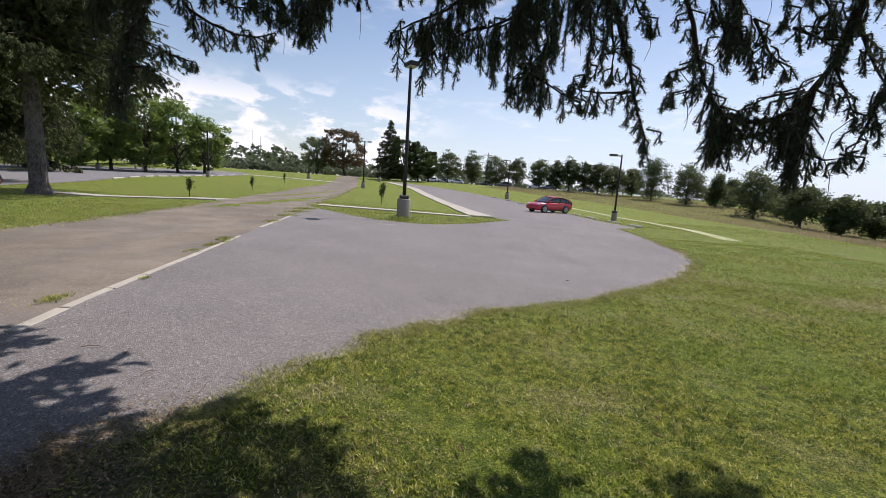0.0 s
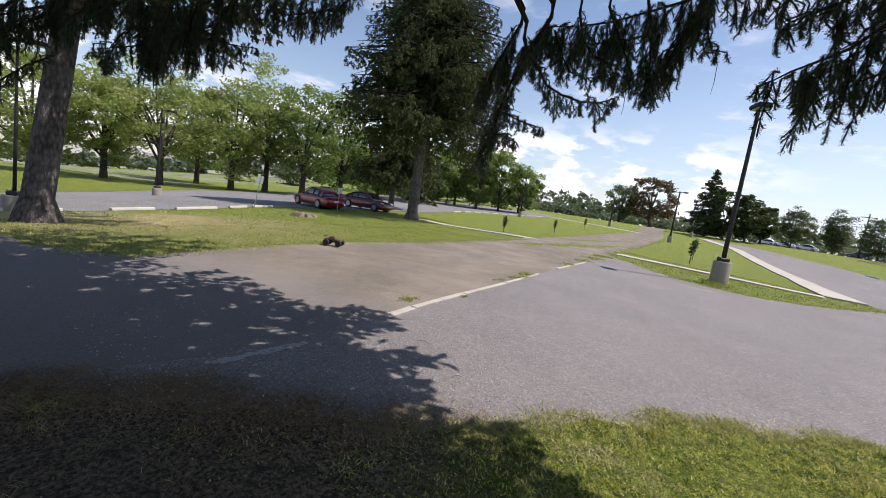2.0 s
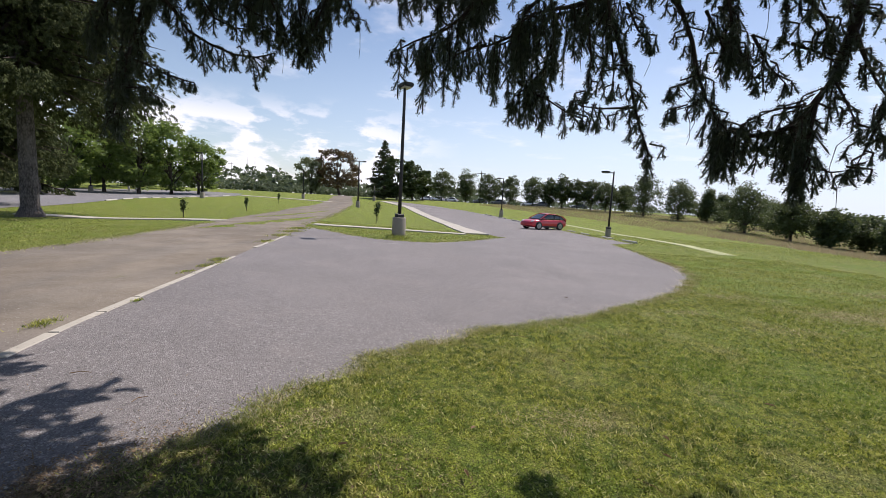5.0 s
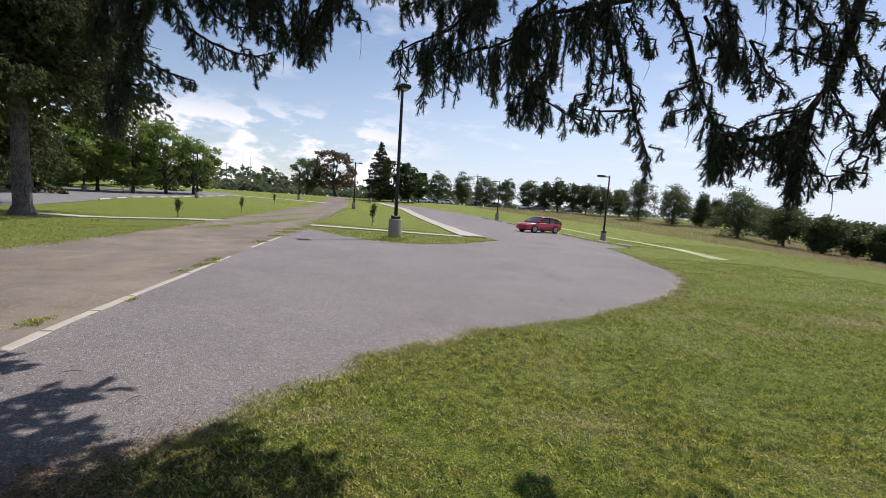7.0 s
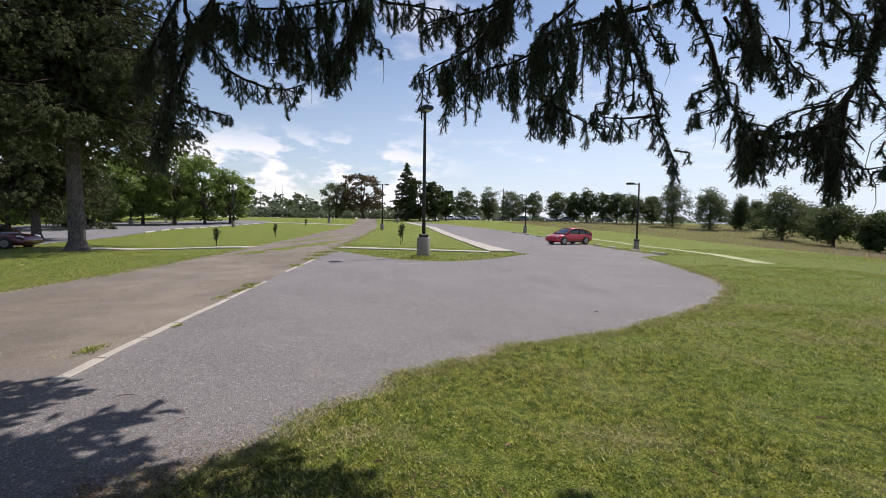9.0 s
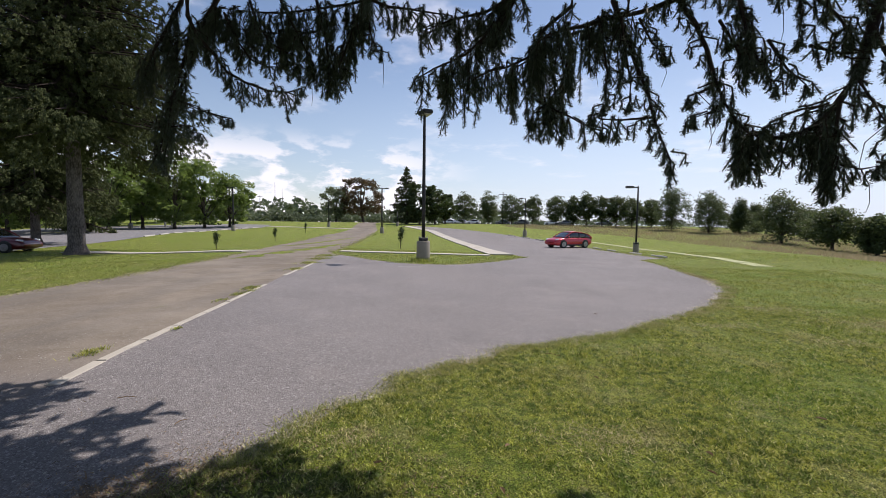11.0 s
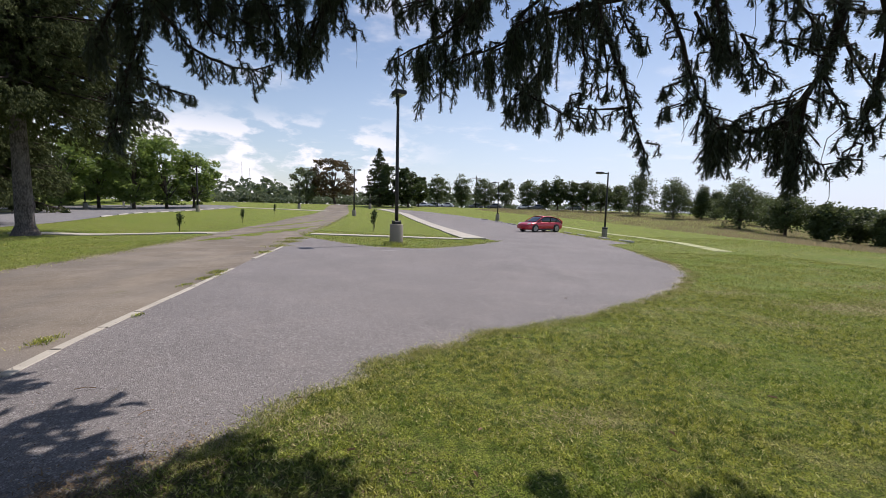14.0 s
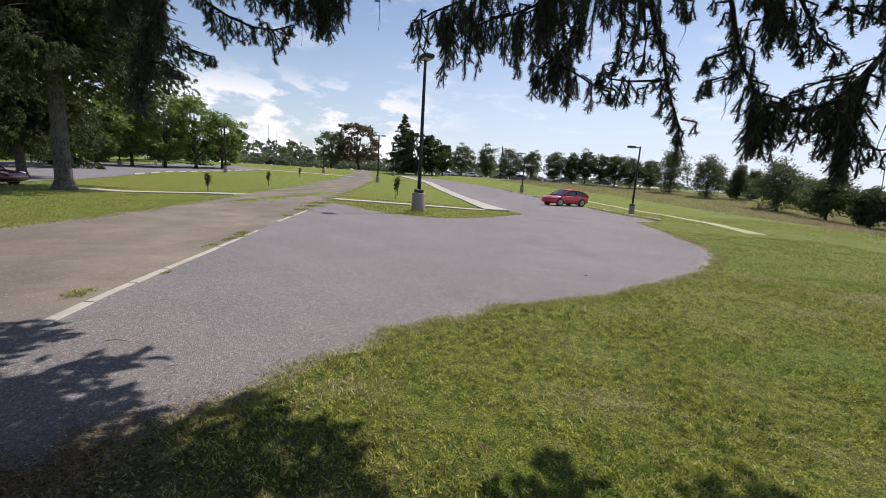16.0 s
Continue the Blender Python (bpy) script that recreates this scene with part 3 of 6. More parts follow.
def build_curb():
    """The flush edging between asphalt and gravel: broken concrete slabs with gaps."""
    rnd = random.Random(8)
    curb = thing("curb", Matrix(), "worn flush concrete edging slabs, partly broken", "curb", kind="structure")
    pts = CURB_LINE
    lengths = [math.hypot(b[0] - a[0], b[1] - a[1]) for a, b in zip(pts, pts[1:])]

    def along(s):
        for (a, b), d in zip(zip(pts, pts[1:]), lengths):
            if s <= d:
                return a[0] + (b[0] - a[0]) * s / d, a[1] + (b[1] - a[1]) * s / d, (b[0] - a[0]) / d, (b[1] - a[1]) / d
            s -= d
        return (*pts[-1], 0, 1)
    s = 0.0
    while s < sum(lengths) - 0.4:
        gap = 5.6 < s < 7.5 or s > 11.4
        length = rnd.uniform(0.55, 0.95) if not gap else rnd.uniform(0.2, 0.5)
        if not gap or (7.4 < s < 11.5 and rnd.random() < 0.7):
            half = 0.046 + rnd.uniform(-0.014, 0.012)
            vs = []
            top = 0.022 + rnd.uniform(-0.004, 0.004)
            for z, k in ((-0.03, 1.0), (top - 0.006, 1.0), (top, 0.93)):
                for q, w in ((0.008, -half), (length * 0.5, -half * rnd.uniform(0.85, 1)), (length - 0.008, -half), (length - 0.008, half), (length * 0.5, half * rnd.uniform(0.85, 1)), (0.008, half)):
                    x, y, ux, uy = along(s + length / 2 + (q - length / 2) * (1 if k == 1 else 0.985))
                    vs.append((x + uy * w * k, y - ux * w * k, land(x, y) + z))
            fs = [tuple(range(12, 18))]
            for r in (0, 6):
                fs += [(r + i, r + (i + 1) % 6, r + 6 + (i + 1) % 6, r + 6 + i) for i in range(6)]
            mesh_ob("slab", vs, fs, CURB, curb)
        s += length + (0.012 if not gap else rnd.uniform(0.05, 0.5))


build_curb()


def worn_mark(ax, ay, bx, by, width, cover, seed, label):
    """A stroke of road paint worn to flakes."""
    rnd = random.Random(seed)
    d = math.hypot(bx - ax, by - ay)
    ux, uy = (bx - ax) / d, (by - ay) / d
    bm = bmesh.new()
    rows, cols = max(6, int(d / 0.045)), 4
    for i in range(rows):
        for j in range(cols):
            if rnd.random() > cover * (0.75 if j in (0, cols - 1) else 1.0):
                continue
            s0, w0 = d * (i + 0.5) / rows, width * ((j + 0.5) / cols - 0.5)
            ring_pts = []
            for q in range(6):
                a, k = math.pi * 2 * q / 6 + rnd.uniform(-0.3, 0.3), rnd.uniform(0.5, 0.78)
                s1, w1 = s0 + math.cos(a) * k * d / rows, w0 + math.sin(a) * k * width / cols
                x, y = ax + ux * s1 - uy * w1, ay + uy * s1 + ux * w1
                ring_pts.append(bm.verts.new((x, y, land(x, y) + 0.0125 + 0.0004 * rnd.random())))
            bm.faces.new(ring_pts)
    me = bpy.data.meshes.new("paint_mark")
    bm.to_mesh(me)
    bm.free()
    me.materials.append(LINE_PAINT)
    tagged(new("paint_mark", me), label, "marking", kind="structure")


worn_mark(-0.55, 14.26, 0.25, 14.31, 0.11, 0.85, 1, "short worn white paint mark on the asphalt")
worn_mark(-1.42, 1.2, -1.44, 2.08, 0.10, 0.86, 2, "faded pale line along the gravel's edge")

# ---------------------------------------------------------------- lamp posts


def lamp_post(x, y, height, label, heads="single", base_h=0.85, base_r=0.27, turn=0.0, lean=0.0, pole_r=0.055):
    p = thing("street_lamp", pose(x, y, land(x, y), lean, 0, turn), label, "street lamp", "lamp posts of the car parks")
    part("concrete_base", lathe([(base_r * 1.03, -0.3), (base_r * 1.02, 0.03), (base_r, base_h - 0.03), (base_r * 0.95, base_h)], 28), STAINED, p, "round stained concrete base", True)
    part("base_cover", box(0.3, 0.3, 0.13, (0, 0, base_h + 0.065), 0.02), BRONZE, p)
    part("pole", lathe([(pole_r + 0.02, base_h + 0.1), (pole_r + 0.015, base_h + 2), (pole_r, height - 0.1), (pole_r, height)], 14), BRONZE, p, "dark bronze steel pole", True)
    for k in range(4):
        a = math.pi / 4 + k * math.pi / 2
        part("anchor_bolt", lathe([(0.02, base_h - 0.01), (0.02, base_h + 0.17)], 8, (0.17 * math.cos(a), 0.17 * math.sin(a), 0)), STEEL, p)
    sides = {"single": (1,), "double": (1, -1), "top": (0,)}[heads]
    for s in sides:
        if s == 0:
            h = part("lamp_head", box(0.62, 0.42, 0.16, (0.08, 0, height + 0.08), 0.035, None, 2), BRONZE, p, "shoebox lamp head")
            part("lens", box(0.5, 0.34, 0.03, (0.08, 0, height - 0.008), 0.008), LENS, h)
        else:
            part("arm", box(0.4, 0.06, 0.07, (s * 0.22, 0, height - 0.1), 0.01), BRONZE, p)
            h = part("lamp_head", box(0.54, 0.34, 0.13, (s * 0.66, 0, height - 0.07), 0.035, None, 2), BRONZE, p, "shoebox lamp head")
            part("lens", box(0.42, 0.26, 0.03, (s * 0.66, 0, height - 0.14), 0.008), LENS, h)
    return p


lamp_post(0.05, 16.9, 5.9, "tall dark lamp post on concrete base, grass island", "top", turn=-60)
lamp_post(-31.7, 58.2, 6.3, "dark lamp post beside wheel stops, side car park", "single", turn=175, pole_r=0.09)
lamp_post(-9.9, 57.3, 6.3, "twin-headed dark lamp post beside the gravel track", "double", turn=8, pole_r=0.08)
lamp_post(14.1, 30.8, 4.8, "dark single-arm lamp post beside the road's wheel stops", "single", turn=190, base_h=0.62, base_r=0.19, pole_r=0.05)
lamp_post(-30.2, 8.7, 5.6, "lamp post on a low pale base in the side car park", "single", turn=110, base_h=0.5, pole_r=0.035)
lamp_post(-16.7, 1.25, 5.2, "lamp post on a low wide base behind the near trunk", "single", turn=60, base_h=0.5, base_r=0.3, pole_r=0.03)
lamp_post(9.9, 58.0, 5.3, "distant lamp post at the road's grassy edge", "single", turn=185)
lamp_post(-23.0, 74.0, 5.2, "distant slim lamp post near the willow", "single", turn=180)
lamp_post(-47.0, 58.0, 5.0, "distant lamp post at the far side of the side car park", "single", turn=0)
lamp_post(-11.5, 80.0, 1.9, "short distant lamp post near the dark trees", "single", turn=0)

# ---------------------------------------------------------------- wheel stops


def wheel_stop_mesh():
    bm = bmesh.new()
    prof = [(-0.085, 0.0), (-0.07, 0.08), (-0.045, 0.105), (0.045, 0.105), (0.07, 0.08), (0.085, 0.0)]
    ends = []
    for x in (-0.92, -0.9, 0.9, 0.92):
        k = 0.9 if abs(x) > 0.91 else 1.0
        ends.append([bm.verts.new((x, y * k, z * (k if z else 1))) for y, z in prof])
    for a, b in zip(ends, ends[1:]):
        for i in range(len(prof)):
            j = (i + 1) % len(prof)
            bm.faces.new((a[i], a[j], b[j], b[i]))
    bm.faces.new(ends[0][::-1])
    bm.faces.new(ends[-1])
    bmesh.ops.recalc_face_normals(bm, faces=bm.faces)
    me = bpy.data.meshes.new("wheel_stop")
    bm.to_mesh(me)
    bm.free()
    me.materials.append(STOP_PAINT)
    return me


STOP = wheel_stop_mesh()


def wheel_stop(ax, ay, bx, by, group, label):
    """A stop between two ends."""
    d = math.hypot(bx - ax, by - ay)
    ob = new("wheel_stop", STOP)
    x, y = (ax + bx) / 2, (ay + by) / 2
    ob.matrix_world = pose(x, y, land(x, y) + 0.015, 0, -math.degrees(math.atan2(land(bx, by) - land(ax, ay), d)), math.degrees(math.atan2(by - ay, bx - ax))) @ Matrix.Diagonal((d / 1.84, 1, 1, 1))
    tagged(ob, label, "wheel stop", group)


for ax, ay, bx, by in ((12.55, 22.9, 12.7, 24.9), (12.75, 26.6, 13.0, 29.0), (13.1, 32.0, 13.3, 34.3), (13.35, 36.2, 13.4, 38.4), (13.2, 39.9, 13.0, 41.6), (12.7, 43.4, 12.3, 45.2),
                       (11.9, 47.0, 11.4, 48.8), (11.1, 50.4, 10.5, 52.2), (10.0, 54.2, 9.3, 56.0), (8.6, 57.8, 7.8, 59.4)):
    wheel_stop(ax, ay, bx, by, "wheel stops along the road", "weathered concrete wheel stop at the road's edge")
for k in range(10):
    a, b = 40.2 + 3.05 * k, 42.1 + 3.05 * k
    fx = lambda v: -30.6 - 3.4 * math.sin((v - 40) / 30 * math.pi * 0.62)
    wheel_stop(fx(a), a, fx(b), b, "wheel stops of the side car park", "pale concrete wheel stop beside the lawn")
for ax, ay, bx, by in ((-17.8, 3.85, -18.8, 5.5), (-19.1, 6.4, -20.4, 8.6), (-21.1, 9.5, -22.0, 10.8), (-16.5, 0.7, -17.1, 2.4), (-22.3, 11.3, -22.9, 12.8)):
    wheel_stop(ax, ay, bx, by, "wheel stops of the side car park", "pale concrete wheel stop beside dry grass")

# ---------------------------------------------------------------- signs, stump, poles


def parking_sign(x, y, h, turn, lean):
    p = thing("parking_sign", pose(x, y, land(x, y), 0, lean, turn), "small pale sign panel on a steel post, car park edge", "sign", "signs by the parking bays")
    part("post", box(0.05, 0.035, h, (0, 0, h / 2 - 0.1), 0.006), STEEL, p)
    part("panel", box(0.14, 0.012, 0.42, (-0.09, -0.03, h - 0.33), 0.004), SIGN_WHITE, p, "pale metal sign panel seen from behind")
    part("panel", box(0.14, 0.012, 0.42, (0.09, -0.03, h - 0.28), 0.004), SIGN_WHITE, p, "pale metal sign panel seen from behind")


parking_sign(-21.9, 11.2, 1.95, 60, 7)
parking_sign(-23.1, 17.7, 1.7, 60, 2)


def build_stump():
    rnd = random.Random(5)
    p = thing("tree_stump", pose(-17.8, 11.9, land(-17.8, 11.9)), "low cut tree stump with pale top in grass", "stump")
    n, prof = 28, ((0.66, -0.1), (0.6, 0.06), (0.54, 0.14), (0.46, 0.16))
    bumps = [rnd.uniform(0.82, 1.15) for _ in range(n)]
    vs, fs = [], []
    for r, z in prof:
        for i in range(n):
            a = 2 * math.pi * i / n
            vs.append((r * bumps[i] * math.cos(a), r * bumps[i] * math.sin(a), z + rnd.uniform(-0.05, 0.05)))
    for k in range(len(prof) - 1):
        fs += [(k * n + i, k * n + (i + 1) % n, (k + 1) * n + (i + 1) % n, (k + 1) * n + i) for i in range(n)]
    mesh_ob("bark", vs, fs, STUMP_WOOD, p)
    mesh_ob("cut_face", [Vector(v) - Vector((0, 0, 0.01)) for v in vs[-n:]], [tuple(range(n))], STUMP_WOOD, p, "weathered pale cut face")


build_stump()


def utility_pole(x, y, h, cross):
    p = thing("utility_pole", pose(x, y, land(x, y)), "distant utility pole above the trees", "utility pole", "utility poles on the skyline")
    part("pole", lathe([(0.16, -0.2), (0.15, 1), (0.1, h)], 10), STEEL if not cross else TWIG_BARK, p, "", True)
    if cross:
        part("cross_arm", box(2.4, 0.12, 0.14, (0, 0, h - 0.7), 0.01), TWIG_BARK, p)


for px, py, ph, pc in ((-84.0, 183.0, 17.5, False), (-82.0, 186.0, 15.0, False), (-92.0, 185.0, 12.0, True), (-19.0, 150.0, 9.5, True), (12.0, 118.0, 9.0, True)):
    utility_pole(px, py, ph, pc)

# ---------------------------------------------------------------- cars


def loft(rings):
    bm = bmesh.new()
    vs = [[bm.verts.new(p) for p in r] for r in rings]
    n = len(vs[0])
    for a, b in zip(vs, vs[1:]):
        for i in range(n):
            bm.faces.new((a[i], a[(i + 1) % n], b[(i + 1) % n], b[i]))
    bm.faces.new(vs[0][::-1])
    bm.faces.new(vs[-1])
    bmesh.ops.recalc_face_normals(bm, faces=bm.faces)
    return bm


def ring(x, w, z0, z1, power=4.0, n=20, tumble=0.0):
    pts = []
    for i in range(n):
        a = 2 * math.pi * (i + 0.5) / n
        c, s = math.cos(a), math.sin(a)
        y = w * math.copysign(abs(c) ** (2 / power), c)
        z = (z0 + z1) / 2 + (z1 - z0) / 2 * math.copysign(abs(s) ** (2 / power), s)
        k = 1 - tumble * (z - z0) / max(z1 - z0, 1e-6)
        pts.append((x, y * k, z))
    return pts


def spline(pairs, x):
    for (a, u), (b, v) in zip(pairs, pairs[1:]):
        if x <= b:
            t = (x - a) / (b - a)
            t = t * t * (3 - 2 * t) * 0.5 + t * 0.5
            return u + (v - u) * t
    return pairs[-1][1]


def make_car(name, m, paint, label, length, width, height, kind, group=""):
    """A car along x, front at +x. kind: crossover, sedan."""
    p = thing(name, m, label, "car", group)
    L2, W = length / 2, width / 2
    clear = 0.2 if kind == "crossover" else 0.16
    belt = height * (0.665 if kind == "crossover" else 0.64)
    if kind == "crossover":
        bonnet = [(-L2, belt * 0.93), (-L2 * 0.9, belt), (L2 * 0.42, belt * 0.99), (L2 * 0.75, belt * 0.90), (L2 * 0.96, belt * 0.76), (L2, belt * 0.66)]
        roof = [(-L2 * 0.97, belt), (-L2 * 0.72, height * 0.90), (-L2 * 0.42, height * 0.97), (-L2 * 0.06, height), (L2 * 0.12, height * 0.975), (L2 * 0.56, belt)]
    else:
        bonnet = [(-L2, belt * 0.80), (-L2 * 0.96, belt * 0.98), (-L2 * 0.62, belt * 1.02), (L2 * 0.35, belt), (L2 * 0.7, belt * 0.90), (L2 * 0.95, belt * 0.76), (L2, belt * 0.62)]
        roof = [(-L2 * 0.78, belt), (-L2 * 0.45, height * 0.94), (-L2 * 0.22, height * 0.99), (0.0, height), (L2 * 0.12, height * 0.97), (L2 * 0.48, belt)]
    xs = [-L2 + length * i / 30 for i in range(31)]
    rings = []
    for x in xs:
        e = abs(x) / L2
        w = W * (1 - 0.16 * max(0, (e - 0.72) / 0.28) ** 2)
        low = clear + 0.10 * max(0, (e - 0.85) / 0.15)
        rings.append(ring(x, w, low, spline(bonnet, x), 5.0, 24, 0.06))
    body = part("body", loft(rings), paint, p, "", True)
    # greenhouse of glass with a painted roof and pillars
    gx0, gx1 = roof[0][0], roof[-1][0]
    rings = []
    for i in range(19):
        x = gx0 + (gx1 - gx0) * i / 18
        rings.append(ring(x, W * 0.90, belt - 0.12, max(spline(roof, x), belt - 0.06), 4.5, 24, 0.20))
    part("cabin_glass", loft(rings), GLASS, p, "dark tinted windows", True)
    vs, fs = [], []
    cols = 9
    top_xs = [gx0 + (gx1 - gx0) * (0.13 + 0.60 * i / 14) for i in range(15)]
    for x in top_xs:
        z = spline(roof, x)
        for j in range(cols):
            u = -1 + 2 * j / (cols - 1)
            vs.append((x, u * W * 0.76, z + 0.012 - 0.055 * abs(u) ** 3))
    for i in range(14):
        fs += [(i * cols + j, i * cols + j + 1, (i + 1) * cols + j + 1, (i + 1) * cols + j) for j in range(cols - 1)]
    roof_ob = mesh_ob("roof", vs, fs, paint, p, "", True)
    roof_ob.modifiers.new("thickness", "SOLIDIFY").thickness = 0.03
    for s in (-1, 1):
        for fa, fb in ((0.01, 0.16), (0.985, 0.70), (0.46, 0.44), (0.24, 0.20)):
            xa, xb = gx0 + (gx1 - gx0) * fa, gx0 + (gx1 - gx0) * fb
            zb = spline(roof, xb)
            tv, tf = tube_data([(xa, s * W * 0.885, belt - 0.03), ((xa + xb) / 2, s * W * 0.825, (belt + zb) / 2), (xb, s * W * 0.755, zb - 0.035)], [0.075, 0.065, 0.05] if fa == 0.01 else [0.035, 0.032, 0.03], 6)
            mesh_ob("pillar", tv, tf, paint if fa in (0.01, 0.985) else BLACK, p)
        part("mirror", box(0.12, 0.2, 0.13, (gx1 - length * 0.09, s * (W + 0.05), belt + 0.03), 0.035), paint, p)
        part("head_lamp", box(0.34, 0.16, 0.13, (L2 * 0.89, s * W * 0.74, belt * 0.77), 0.045, pose(0, 0, 0, 0, 12, s * -16)), HEADLAMP, p, "clear head lamp")
        part("tail_lamp", box(0.22, 0.22, 0.17, (-L2 * 0.94, s * W * 0.78, belt * 0.86), 0.05), TAIL, p, "red tail lamp")
        part("sill", box(length * 0.5, 0.05, 0.12, (0, s * (W * 0.985), clear + 0.07), 0.02), BLACK, p)
        for k in (0.05, -0.2):
            part("door_handle", box(0.17, 0.035, 0.035, (length * k, s * (W * 0.965), belt * 0.86), 0.012), paint, p)
    part("grille", box(0.06, width * 0.5, 0.2, (L2 * 0.975, 0, belt * 0.55), 0.02), BLACK, p)
    part("bumper_insert", box(0.06, width * 0.62, 0.14, (-L2 * 0.985, 0, clear + 0.2), 0.02), BLACK, p)
    part("plate", box(0.02, 0.34, 0.16, (-L2 - 0.012, 0, belt * 0.66), 0.004), SIGN_WHITE, p, "pale blank plate")
    r = 0.335 if kind == "crossover" else 0.31
    for fx in (0.62, -0.58):
        for s in (-1, 1):
            wx, wy = L2 * fx, s * (W - 0.11)
            turn = pose(0, 0, 0, 90)
            part("wheel_arch", lathe([(r + 0.045, -0.075), (r + 0.045, 0.075)], 24, (wx, s * (W - 0.08), r + 0.02), turn), BLACK, p)
            wheel = part("wheel", lathe([(r * 0.72, -0.115), (r * 0.94, -0.115), (r, -0.07), (r, 0.07), (r * 0.94, 0.115), (r * 0.72, 0.115)], 24, (wx, wy + s * 0.02, r), turn), TYRE, p, "black tyre", True)
            part("rim", lathe([(r * 0.7, -0.118), (r * 0.66, -0.1), (0.07, -0.085), (0.06, 0.085), (r * 0.66, 0.1), (r * 0.7, 0.118)], 20, (wx, wy + s * 0.022, r), turn), RIM, wheel)
    return p


def on_land(x, y, turn):
    return pose(x, y, land(x, y) + 0.02, 0, 0, turn)


make_car("crossover_car", on_land(11.3, 39.2, 209), RED, "bright red crossover parked at the road's wheel stops", 4.3, 1.8, 1.47, "crossover")
make_car("sedan_car", on_land(-25.4, 17.6, 180), MAROON, "crimson sedan parked nose away from the lawn", 4.4, 1.76, 1.44, "sedan", "cars in the side car park")
make_car("sedan_car", on_land(-26.0, 22.7, 14), DARK_RED, "dark red sedan parked facing the lawn", 4.5, 1.78, 1.42, "sedan", "cars in the side car park")


def toy_truck(m):
    p = thing("toy_truck", m, "small dusty remote-controlled monster truck on the gravel", "toy car")
    part("chassis", box(0.34, 0.13, 0.05, (0, 0, 0.115), 0.012), BLACK, p)
    rings = [ring(x, w, 0.14, z, 4, 14, 0.2) for x, w, z in ((-0.23, 0.09, 0.19), (-0.14, 0.105, 0.2), (-0.1, 0.1, 0.255), (0.02, 0.1, 0.26), (0.07, 0.105, 0.205), (0.2, 0.1, 0.185), (0.23, 0.08, 0.17))]
    part("shell", loft(rings), TRUCK_BROWN, p, "dusty brown body shell")
    part("rear_wing", box(0.03, 0.2, 0.03, (-0.24, 0, 0.25), 0.006), BLACK, p)
    for sx in (-0.17, 0.17):
        part("axle", lathe([(0.012, -0.13), (0.012, 0.13)], 8, (sx, 0, 0.085), pose(0, 0, 0, 90)), STEEL, p)
        for sy in (-1, 1):
            w = part("wheel", lathe([(0.05, -0.045), (0.078, -0.045), (0.085, -0.03), (0.085, 0.03), (0.078, 0.045), (0.05, 0.045)], 18, (sx, sy * 0.15, 0.085), pose(0, 0, 0, 90)), TYRE, p)
            part("rim", lathe([(0.048, -0.04), (0.02, -0.035), (0.02, 0.035), (0.048, 0.04)], 12, (sx, sy * 0.152, 0.085), pose(0, 0, 0, 90)), RIM, w)


toy_truck(on_land(-6.35, 5.75, 38) @ Matrix.Scale(0.85, 4))

# ---------------------------------------------------------------- broadleaf trees


def crown_points(rng, n_clumps, per, rx, ry, rz, base, shell=0.55, clump=0.16, droop=0.0, taper=0.0):
    """Leaf centres gathered in clumps through a lopsided crown, thin inside, with gaps."""
    d = unit(rng.normal(size=(n_clumps, 3)))
    lump = 1 + 0.22 * np.sin(d[:, 0] * 3.1 + rng.uniform(0, 6)) * np.cos(d[:, 1] * 2.7 + rng.uniform(0, 6)) + 0.14 * np.sin(d[:, 2] * 5 + rng.uniform(0, 6))
    r = (shell + (1 - shell) * rng.random(n_clumps)) ** 0.6 * lump
    c = d * r[:, None] * np.array([rx, ry, rz])
    c[:, :2] *= 1 - taper * np.clip(c[:, 2:] / rz, -0.3, 1)
    low = c[:, 2] < -0.55 * rz
    c[low, :2] *= 0.8
    c[:, 2] += base + rz
    size = clump * (rx + rz) * 0.5 * rng.uniform(0.6, 1.5, n_clumps)
    off = unit(rng.normal(size=(n_clumps, per, 3))) * (rng.random((n_clumps, per, 1)) ** 0.45) * size[:, None, None] * np.array([1.25, 1.25, 0.75])
    off[:, :, 2] -= droop * rng.random((n_clumps, per)) ** 2
    return c, (c[:, None, :] + off).reshape(-1, 3)


def leaf_quads(rng, pts, size, flat=0.5):
    n = len(pts)
    a = unit(rng.normal(size=(n, 3)) * np.array([1, 1, flat]))
    b = unit(np.cross(a, rng.normal(size=(n, 3))))
    s = size * rng.uniform(0.6, 1.35, (n, 1))
    return a * s * 0.62, b * s * 0.40


